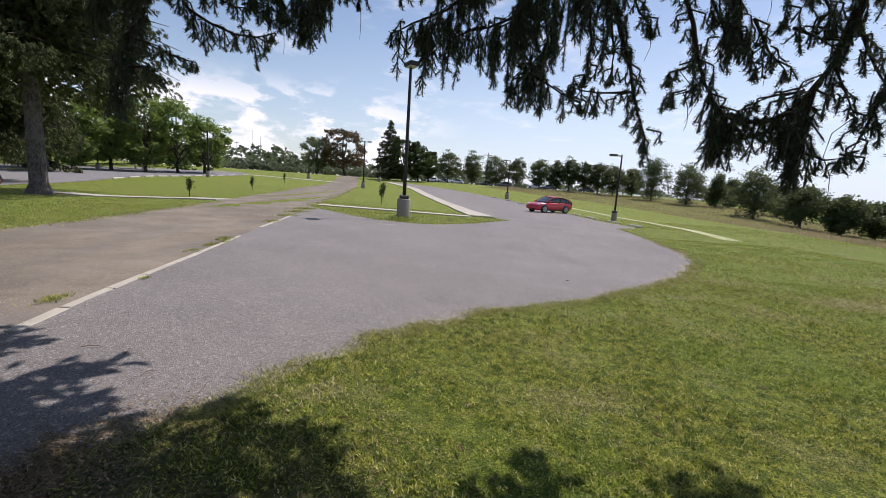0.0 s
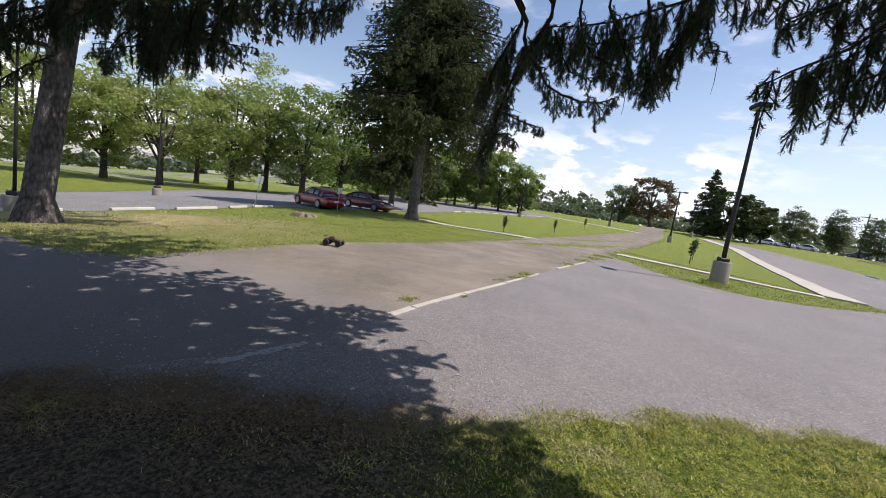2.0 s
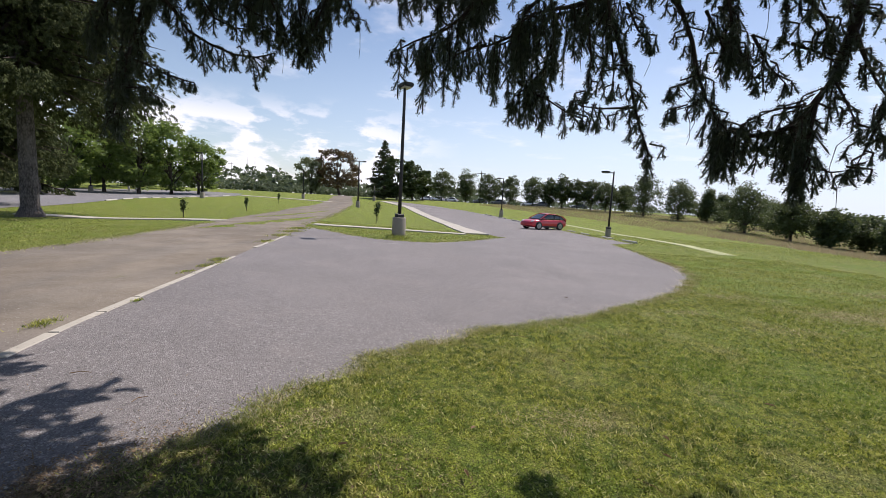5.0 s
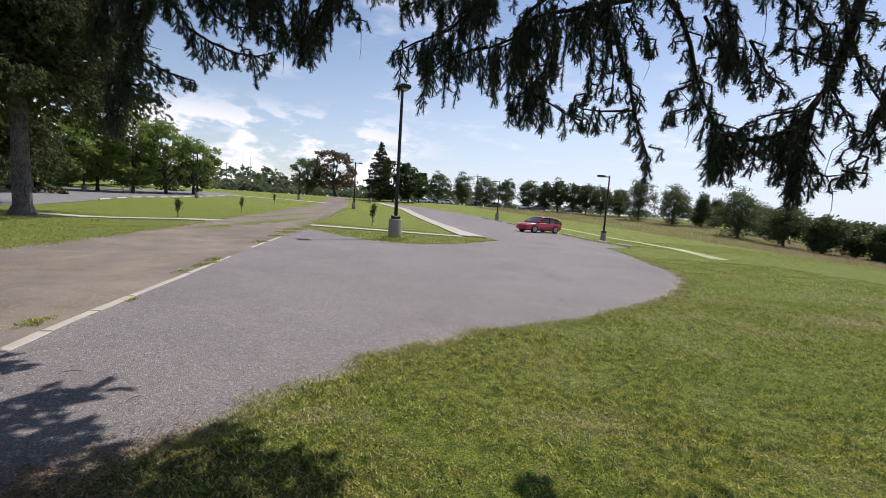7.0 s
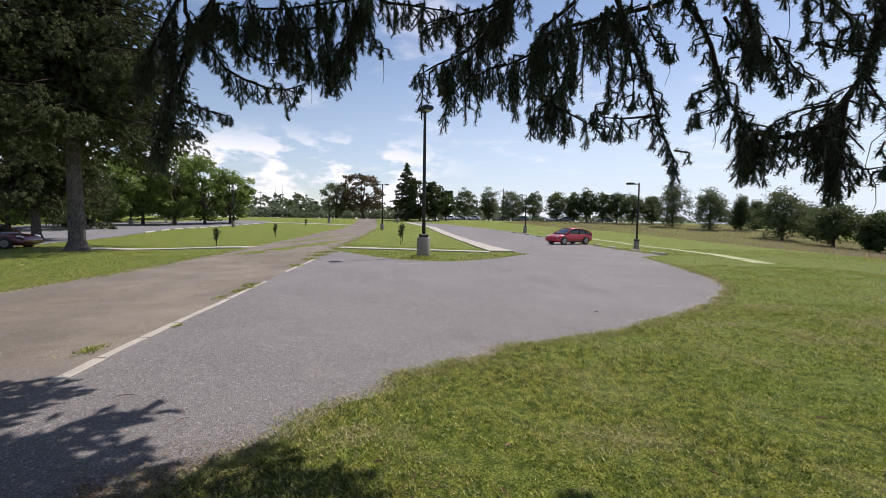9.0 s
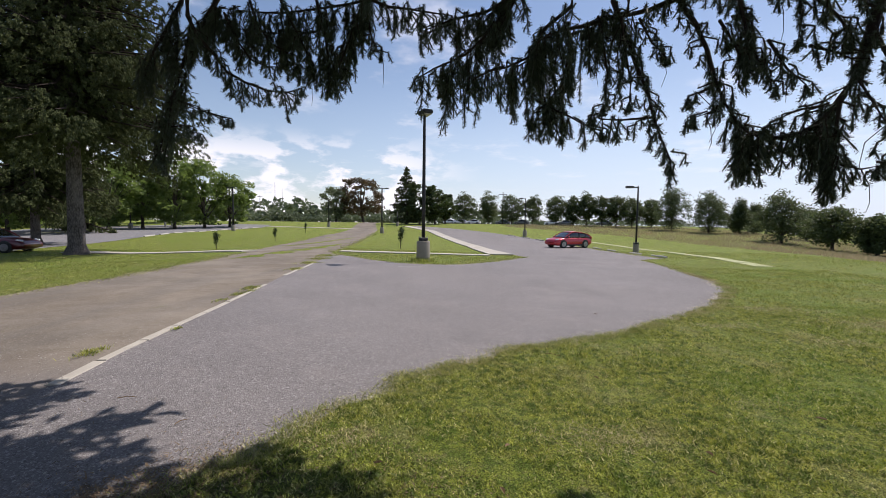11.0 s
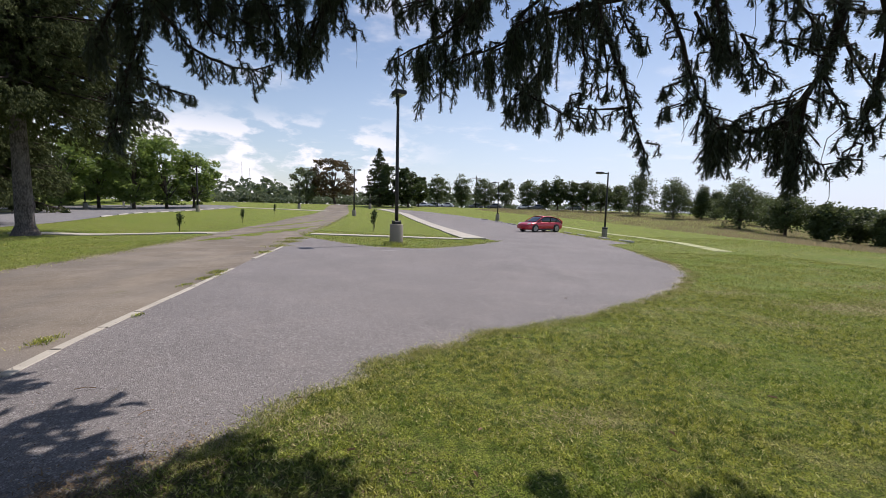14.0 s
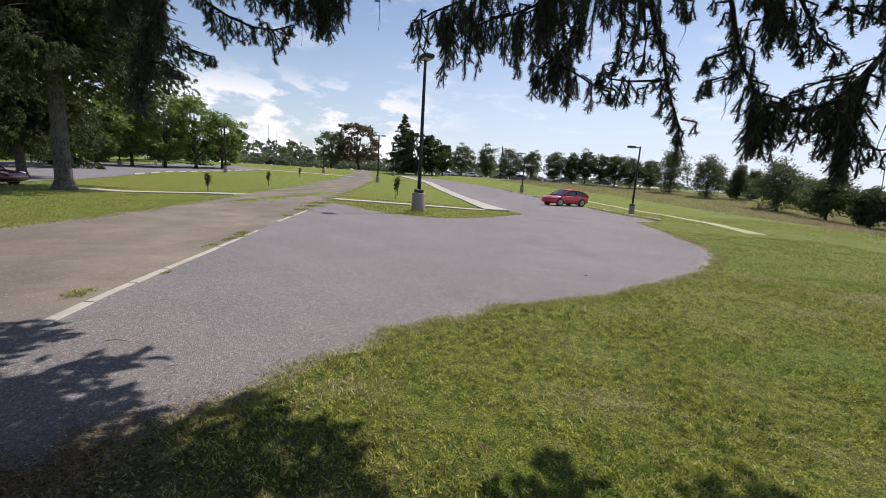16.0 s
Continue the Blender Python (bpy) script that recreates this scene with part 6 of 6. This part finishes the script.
def lawn():
    rng = np.random.default_rng(12)
    paved = (asphalt_outline, gravel_outline)
    out = []
    # x range, y range, blades a square metre, height, half width
    for x0, x1, y0, y1, density, h, w in ((-6.0, 1.0, -2.6, 0.6, 1800, 0.03, 0.0035), (-2.5, 6.5, 0.6, 4.2, 9000, 0.015, 0.0052), (0.5, 9.5, 4.2, 8.0, 5000, 0.018, 0.006), (4.5, 15.0, 8.0, 16.0, 800, 0.028, 0.0062),
                                          (8.0, 26.0, 16.0, 34.0, 70, 0.045, 0.013), (6.5, 15.0, 0.6, 8.0, 1000, 0.032, 0.006), (-13.0, -5.0, -1.0, 16.0, 260, 0.025, 0.008), (-26.0, -13.0, 2.0, 26.0, 40, 0.04, 0.02),
                                          (-6.0, 5.0, 15.0, 26.0, 130, 0.05, 0.012)):
        n = int((x1 - x0) * (y1 - y0) * density)
        x, y = rng.uniform(x0, x1, n), rng.uniform(y0, y1, n)
        clump = np.sin(x * 3.1 + np.sin(y * 2.3) * 1.7) * np.sin(y * 3.7 + np.cos(x * 1.9)) + 0.6 * np.sin(x * 11 + y * 7) * np.sin(y * 9 - x * 5)
        keep = rng.random(n) < 0.72 + 0.28 * clump
        foot = np.hypot(x + 0.7, y + 0.9) + 0.5 * np.sin(x * 5) * np.sin(y * 6 + x)
        keep &= rng.random(n) < np.clip((foot - 2.2) / 1.5, 0.05, 1.0)
        keep &= rng.random(n) > 0.8 * dryness(x, y)
        for poly in paved:
            keep &= ~inside(poly, x, y)
        x, y, c = x[keep], y[keep], clump[keep]
        out.append(blades(rng, x, y, h * (1 + 0.45 * c), np.full(len(x), w), np.full(len(x), 1.5 if h < 0.02 else 0.8), 0.02 if x0 > -3 and x1 < 20 and y0 < 15 else 0.0))
    tagged(triangles("lawn_grass", np.concatenate(out), BLADES), "short mown grass with dry straw-coloured blades", "grass", kind="stuff")
    # taller uncut fringe along the paved edges
    out = []
    for line, n, spread, h, w in ((LAWN_EDGE[5:24], 40000, 0.085, 0.03, 0.003), (LAWN_EDGE[23:], 6000, 0.10, 0.03, 0.008), (GRAVEL_WEST[2:10], 9000, 0.2, 0.045, 0.006), (ISLAND_NEAR, 5200, 0.12, 0.05, 0.008), (ROAD_EAST[:4], 900, 0.2, 0.10, 0.02),
                                  (GRAVEL_EAST[3:], 3000, 0.25, 0.06, 0.012)):
        seg = [math.hypot(b[0] - a[0], b[1] - a[1]) for a, b in zip(line, line[1:])]
        pick = rng.choice(len(seg), n, p=np.array(seg) / sum(seg))
        u = rng.random(n)
        la, lb = np.array(line)[pick], np.array(line)[pick + 1]
        p = la + (lb - la) * u[:, None] + rng.normal(size=(n, 2)) * spread
        patch = np.sin(p[:, 0] * 4.1 + p[:, 1] * 2.2) + np.sin(p[:, 0] * 9 - p[:, 1] * 7.3)
        p = p[rng.random(n) < 0.62 + 0.25 * patch]
        out.append(blades(rng, p[:, 0], p[:, 1], np.full(len(p), h), np.full(len(p), w), np.full(len(p), 1.7), 0.008))
    tagged(triangles("edge_grass", np.concatenate(out), EDGE_BLADES), "ragged taller grass creeping over the asphalt edge", "grass", kind="stuff")


lawn()
dry_straw()


def edge_tufts():
    """Loose yellow-green tufts leaning out over the asphalt along the lawn's edge."""
    rng = np.random.default_rng(17)
    line = np.array(lawn_line)
    out = []
    for a, b in zip(line, line[1:]):
        if a[1] < 2.3 or a[1] > 11:
            continue
        for k in range(int(rng.integers(0, 4))):
            c = a + (b - a) * rng.random() + rng.normal(size=2) * 0.035
            n, far = int(rng.integers(50, 150)), max(1.0, c[1] / 4)
            p = c + rng.normal(size=(n, 2)) * rng.uniform(0.03, 0.10)
            h = rng.uniform(0.025, 0.065) * (1 - 0.5 * np.clip(np.hypot(*(p - c).T) / 0.15, 0, 1))
            out.append(blades(rng, p[:, 0], p[:, 1], h, np.full(n, 0.0022 * far), np.full(n, 1.3), 0.012))
    tagged(triangles("edge_tufts", np.concatenate(out), EDGE_BLADES), "loose yellow-green grass tufts at the asphalt's edge", "grass", kind="stuff")


edge_tufts()


def weeds():
    """Tufts growing along the curb's joints."""
    rng = np.random.default_rng(14)
    for x, y, r, n, h in ((-2.2, 4.15, 0.11, 260, 0.035), (-2.62, 7.2, 0.10, 110, 0.025), (-2.68, 7.9, 0.12, 170, 0.028), (-2.85, 8.7, 0.16, 260, 0.034), (-2.65, 8.3, 0.10, 110, 0.028),
                          (-3.5, 12.6, 0.22, 200, 0.035), (-3.9, 14.8, 0.35, 320, 0.04), (-4.2, 16.6, 0.4, 400, 0.045), (-4.5, 18.4, 0.45, 500, 0.05), (0.05, 16.6, 0.42, 700, 0.16), (-2.0, 5.2, 0.06, 60, 0.03),
                          (3.1, 4.6, 0.09, 90, 0.055), (2.95, 4.3, 0.1, 80, 0.05)):
        p = np.array([x, y]) + rng.normal(size=(n, 2)) * r * np.array([0.5, 0.9])
        w = 0.003 + 0.0005 * y
        tagged(triangles("weed_tuft", blades(rng, p[:, 0], p[:, 1], np.full(n, h), np.full(n, w), np.full(n, 0.9), 0.02), BLADES), "green weed tuft beside the worn edging", "weed", "weeds by the edging", "stuff")


weeds()


def meadow():
    rng = np.random.default_rng(15)
    band = [(9, 86), (13, 78), (17, 71.3), (23, 63.7), (27, 53.1), (28.4, 42), (28.2, 33), (25.5, 24), (24, 17), (28, 8), (64, 12), (80, 32), (70, 58), (56, 76), (42, 92), (28, 98), (16, 98)]
    n = 160000
    x, y = rng.uniform(8, 80, n), rng.uniform(8, 98, n)
    k = inside(band, x, y)
    x, y = x[k], y[k]
    tagged(triangles("meadow_grass", blades(rng, x, y, 0.2 + 0.07 * np.sin(x * 0.9 + 1.3 * np.sin(y * 0.7)), np.full(len(x), 0.024), np.full(len(x), 0.9)), DRY), "tall dry straw-coloured meadow grass", "meadow", kind="stuff")


meadow()


def patch(name, cx, cy, rx, ry, material, seed, label, lift=0.006):
    rnd = random.Random(seed)
    n = 26
    out = []
    for i in range(n):
        a, k = 2 * math.pi * i / n, rnd.uniform(0.65, 1.2)
        out.append((cx + rx * k * math.cos(a), cy + ry * k * math.sin(a)))
    sheet(name, out, lift, material, 1.2, label, "soil")


def needle_litter():
    """Dropped needles, cone scales and dead straw lying flat round the spruce's foot."""
    rng = np.random.default_rng(23)
    n = 110000
    a, r = rng.uniform(0, 2 * np.pi, n), 4.1 * rng.random(n) ** 0.5
    x, y = -0.7 + r * np.cos(a), -0.9 + r * np.sin(a)
    k = (y > -1.9 + 0.8 * np.clip(x + 0.7, 0, 2)) & (y > -0.3 - 0.9 * np.clip(-0.7 - x, 0, 2)) & ((~inside(asphalt_outline, x, y) & ~inside(gravel_outline, x, y)) | (~inside(asphalt_outline, x + 0.12, y - 0.12) & ~inside(gravel_outline, x + 0.12, y - 0.12) & (rng.random(n) < 0.7)) | (~inside(asphalt_outline, x + 0.27, y - 0.27) & ~inside(gravel_outline, x + 0.27, y - 0.27) & (rng.random(n) < 0.33)) | (~inside(asphalt_outline, x + 0.5, y - 0.5) & ~inside(gravel_outline, x + 0.5, y - 0.5) & (rng.random(n) < 0.15)) | (rng.random(n) < 0.04))
    x, y = x[k], y[k]
    m = len(x)
    b = blades(rng, x, y, 0.004 + 0.013 * rng.random(m) ** 3, 0.0022 + 0.0045 * rng.random(m) ** 3, np.full(m, 3.0), 0.018)
    # a silted, crumbling border over the asphalt's edge
    line = np.array(lawn_line[:26])
    n = 42000
    i = rng.integers(0, len(line) - 1, n)
    u = rng.normal(size=(n, 1)) * 0.17
    u += 0.09 * np.sin(line[i][:, :1] * 4.3) + 0.06 * np.sin(line[i][:, :1] * 11)
    p = line[i] + (line[i + 1] - line[i]) * rng.random((n, 1)) + u * np.array([[-0.7, 0.7]]) + rng.normal(size=(n, 2)) * 0.03
    p = p[rng.random(n) < np.clip(2.6 - p[:, 1], 0, 1)]
    m = len(p)
    b = np.concatenate([b, blades(rng, p[:, 0], p[:, 1], 0.004 + 0.012 * rng.random(m) ** 2, 0.003 + 0.006 * rng.random(m) ** 2, np.full(m, 3.0), 0.019)])
    tagged(triangles("needle_litter", b, LITTER), "brown needle litter and dead straw under the spruce", "litter", kind="stuff")


needle_litter()
for cx, cy, rx, ry, s in ((-13.6, 4.8, 0.8, 0.5, 1), (-14.8, 6.6, 0.6, 0.4, 2), (-11.6, 3.4, 0.9, 0.35, 3), (-10.2, 3.2, 0.5, 0.28, 5), (-10.6, 4.95, 0.42, 0.2, 7), (-13.0, 6.6, 0.5, 0.3, 6)):
    patch("bare_patch", cx, cy, rx, ry, SOIL, s, "bare sandy soil showing through dry grass")


sheet("far_field", [(-150, 10), (-90, 2), (-62, 14), (-62, 34), (-78, 50), (-95, 70), (-160, 90)], 0.02, FIELD, 12.0, "pale grey-green rough field beyond the trees", "field")


def saplings():
    """Young park trees: a thin stem, a tie and a small leafy top."""
    for k, (x, y, h) in enumerate(((-13.3, 24.3, 1.1), (-15.6, 37.0, 1.2), (-20.0, 55.4, 1.3), (-2.7, 28.3, 1.4), (-3.4, 33.5, 1.5))):
        rng = np.random.default_rng(400 + k)
        t = thing("sapling", pose(x, y, land(x, y)), "young dark green sapling planted in the lawn", "sapling", "saplings on the lawns")
        vs, fs = tube_data([(0, 0, -0.1), (0.01, 0.01, h * 0.4), (0.03, -0.02, h * 0.8)], [0.025, 0.02, 0.008], 6)
        mesh_ob("stem", vs, fs, TWIG_BARK, t)
        c = np.array([[0, 0, h * 0.62], [0.1, 0.05, h * 0.78], [-0.08, 0.04, h * 0.7], [0.02, -0.02, h * 0.92], [-0.03, 0.0, h * 0.48]])
        pts = (c[:, None, :] * np.array([0.8, 0.8, 1.0]) + rng.normal(size=(5, 60, 3)) * np.array([0.065, 0.065, 0.075])).reshape(-1, 3)
        u, w = leaf_quads(rng, pts, 0.085)
        tagged(quads("leaf_top", pts, u, w, LEAF_DARK, t), kind="stuff")


saplings()


def house(x, y, w, d, h, turn, label):
    """A far low building: walls, pitched roof, door and windows."""
    t = thing("house", pose(x, y, land(x, y), 0, 0, turn), label, "house", "far buildings")
    part("wall", box(w, d, h, (0, 0, h / 2 - 0.2)), WALL_WHITE, t)
    bm = bmesh.new()
    e = 0.4
    a = [bm.verts.new(p) for p in ((-w / 2 - e, -d / 2 - e, h - 0.2), (w / 2 + e, -d / 2 - e, h - 0.2), (w / 2 + e, d / 2 + e, h - 0.2), (-w / 2 - e, d / 2 + e, h - 0.2), (-w / 2, 0, h + d * 0.3), (w / 2, 0, h + d * 0.3))]
    for f in ((3, 2, 1, 0), (0, 1, 5, 4), (2, 3, 4, 5), (1, 2, 5), (3, 0, 4)):
        bm.faces.new([a[i] for i in f])
    part("roof", bm, ROOF_GREY, t)
    for k in range(int(w // 3)):
        part("window", box(1.1, 0.06, 1.1, (-w / 2 + 1.6 + 3 * k, -d / 2 - 0.02, h * 0.5)), GLASS, t)


house(*polar(26.6, 178), 6, 4, 1.5, 25, "long low white building far beyond the track")
house(*polar(68.5, 230), 40, 12, 4.0, 70, "long pale building far across the fields")
house(*polar(64.0, 240), 30, 12, 4.2, 66, "pale low building beyond the tall trees")
house(*polar(73.0, 236), 24, 10, 3.8, 74, "pale low building far across the fields")


def white_post(x, y, h):
    p = thing("white_post", pose(x, y, land(x, y)), "pale post at the car park's far edge", "post", "pale posts")
    part("shaft", lathe([(0.14, -0.2), (0.14, h - 0.1), (0.1, h)], 12), WALL_WHITE, p)


for az in (36.9, 36.2):
    white_post(*polar(az, 82), 1.9)

far_car = make_car("sedan_car", on_land(*polar(-1.0, 131), 170), WHITE_PAINT, "white sedan on the far road", 4.5, 1.78, 1.42, "sedan", "cars on the far road")
far_grey = make_car("sedan_car", on_land(*polar(-5.0, 127), 165), GREY_PAINT, "grey sedan on the far road", 4.5, 1.78, 1.42, "sedan", "cars on the far road")
for k, (az, dist) in enumerate(((-7.5, 125), (-11.5, 124), (-13.2, 123.5), (0.8, 133), (-18, 121.5), (2.2, 135))):
    copy_thing(far_car if k % 2 else far_grey, on_land(*polar(az, dist), 165 - 2 * k))


def litter():
    """Fallen leaves, twigs and grit lying about near the walker."""
    rnd = random.Random(21)
    spots = [(2.07, 2.55), (3.3, 2.55), (3.85, 6.6), (3.2, 2.35), (2.0, 2.1), (1.3, 2.3), (4.4, 3.1), (3.0, 3.8)]
    for x, y in spots:
        l, w, a = rnd.uniform(0.025, 0.042), rnd.uniform(0.010, 0.016), rnd.uniform(0, 6.28)
        vs = []
        for u, v, z in ((-1, 0, 0), (-0.4, 0.9, 0.3), (0.4, 0.8, 0.35), (1, 0, 0.1), (0.4, -0.8, 0.3), (-0.4, -0.9, 0.25), (0, 0, 0.0)):
            vs.append((u * l * math.cos(a) - v * w * math.sin(a), u * l * math.sin(a) + v * w * math.cos(a), 0.045 + z * 0.03))
        ob = mesh_ob("fallen_leaf", vs, [(0, 1, 6), (1, 2, 6), (2, 3, 6), (3, 4, 6), (4, 5, 6), (5, 0, 6)], DEAD_LEAF)
        ob.location = (x, y, 0)
        tagged(ob, "curled brown dead leaf on the grass", "leaf", "dead leaves on the lawn")
    for x, y, a, l in ((2.75, 4.55, -20, 0.26), (3.0, 2.1, -50, 0.18), (-0.9, 3.1, 20, 0.14), (-0.2, 2.75, 70, 0.1), (0.75, 3.0, 30, 0.09)):
        vs, fs = tube_data([(-l / 2, 0, 0.02), (0, 0.012, 0.024), (l / 2, -0.01, 0.018)], [0.003, 0.0028, 0.002], 6)
        ob = mesh_ob("fallen_twig", vs, fs, DEAD_LEAF)
        ob.matrix_world = pose(x, y, -0.005, 0, 0, a)
        tagged(ob, "thin dry twig lying on the ground", "twig", "fallen twigs")
    rng = np.random.default_rng(22)
    n = 5200
    x, y = rng.uniform(-3.0, 2.6, n), 0.6 + rng.random(n) ** 1.4 * 7
    k = inside(asphalt_outline, x, y) | inside(gravel_outline, x, y)
    x, y = x[k], y[k]
    s = 0.002 + 0.008 * rng.random(len(x)) ** 2.5
    tri = []
    for d1, d2, d3 in (((1, 0, 0), (-0.5, 0.9, 0), (0, 0, 0.8)), ((-0.5, 0.9, 0), (-0.5, -0.9, 0), (0, 0, 0.8)), ((-0.5, -0.9, 0), (1, 0, 0), (0, 0, 0.8))):
        c = np.stack([x, y, np.full(len(x), 0.019)], axis=1)
        tri.append(np.stack([c + np.array(d) * s[:, None] for d in (d1, d2, d3)], axis=1))
    tagged(triangles("loose_grit", np.concatenate(tri), CONCRETE), "loose pale grit scattered on the asphalt", "grit", kind="stuff")


litter()


def edge_dust():
    """Pale soil crumbs and grit washed along the lawn's ragged edge."""
    rng = np.random.default_rng(24)
    line = np.array(lawn_line)
    line = line[(line[:, 1] < 12) & (line[:, 1] > 1.6)]
    n = 42000
    i = rng.integers(0, len(line) - 1, n)
    p = line[i] + (line[i + 1] - line[i]) * rng.random((n, 1)) + rng.normal(size=(n, 2)) * (0.05 + 0.13 * rng.random((n, 1)))
    k = inside(asphalt_outline, p[:, 0], p[:, 1]) & (rng.random(n) < 0.55 + 0.45 * np.sin(p[:, 0] * 3.3 + p[:, 1] * 1.7))
    p = p[k]
    m = len(p)
    a = rng.uniform(0, 6.28, m)
    s = rng.uniform(0.003, 0.010, m) * (0.45 + 0.14 * p[:, 1])
    c = np.stack([p[:, 0], p[:, 1], land_np(p[:, 0], p[:, 1]) + 0.0125], axis=1)
    tri = [c + np.stack([np.cos(a + q) * s, np.sin(a + q) * s, z * s], axis=1) for q, z in ((0, 0.0), (2.1, 0.0), (4.2, 0.35))]
    tagged(triangles("edge_dust", np.stack(tri, axis=1), DUST), "pale dusty soil crumbs along the lawn's edge", "soil", kind="stuff")


edge_dust()


def dry_tufts():
    """Long pale and green tufts standing in the shaded litter."""
    rng = np.random.default_rng(25)
    for mat, count, h, lab in ((STRAW, 12, 0.035, "long pale dry grass tufts in the shaded litter"), (BLADES, 12, 0.045, "loose green grass tufts in the shaded litter")):
        out = []
        for k in range(count):
            f = rng.uniform(-0.1, 1.0)
            x = -1.7 + 2.3 * f + rng.uniform(-0.1, 0.2)
            y = 0.1 + 2.1 * f - 0.12 - abs(rng.normal()) * 0.35
            n = int(rng.integers(14, 40))
            p = np.array([x, y]) + rng.normal(size=(n, 2)) * 0.045
            p = p[~inside(asphalt_outline, p[:, 0], p[:, 1])]
            if len(p):
                out.append(blades(rng, p[:, 0], p[:, 1], np.full(len(p), h), np.full(len(p), 0.0016), np.full(len(p), 2.0), 0.02))
        tagged(triangles("grass_tufts", np.concatenate(out), mat), lab, "grass", kind="stuff")


dry_tufts()
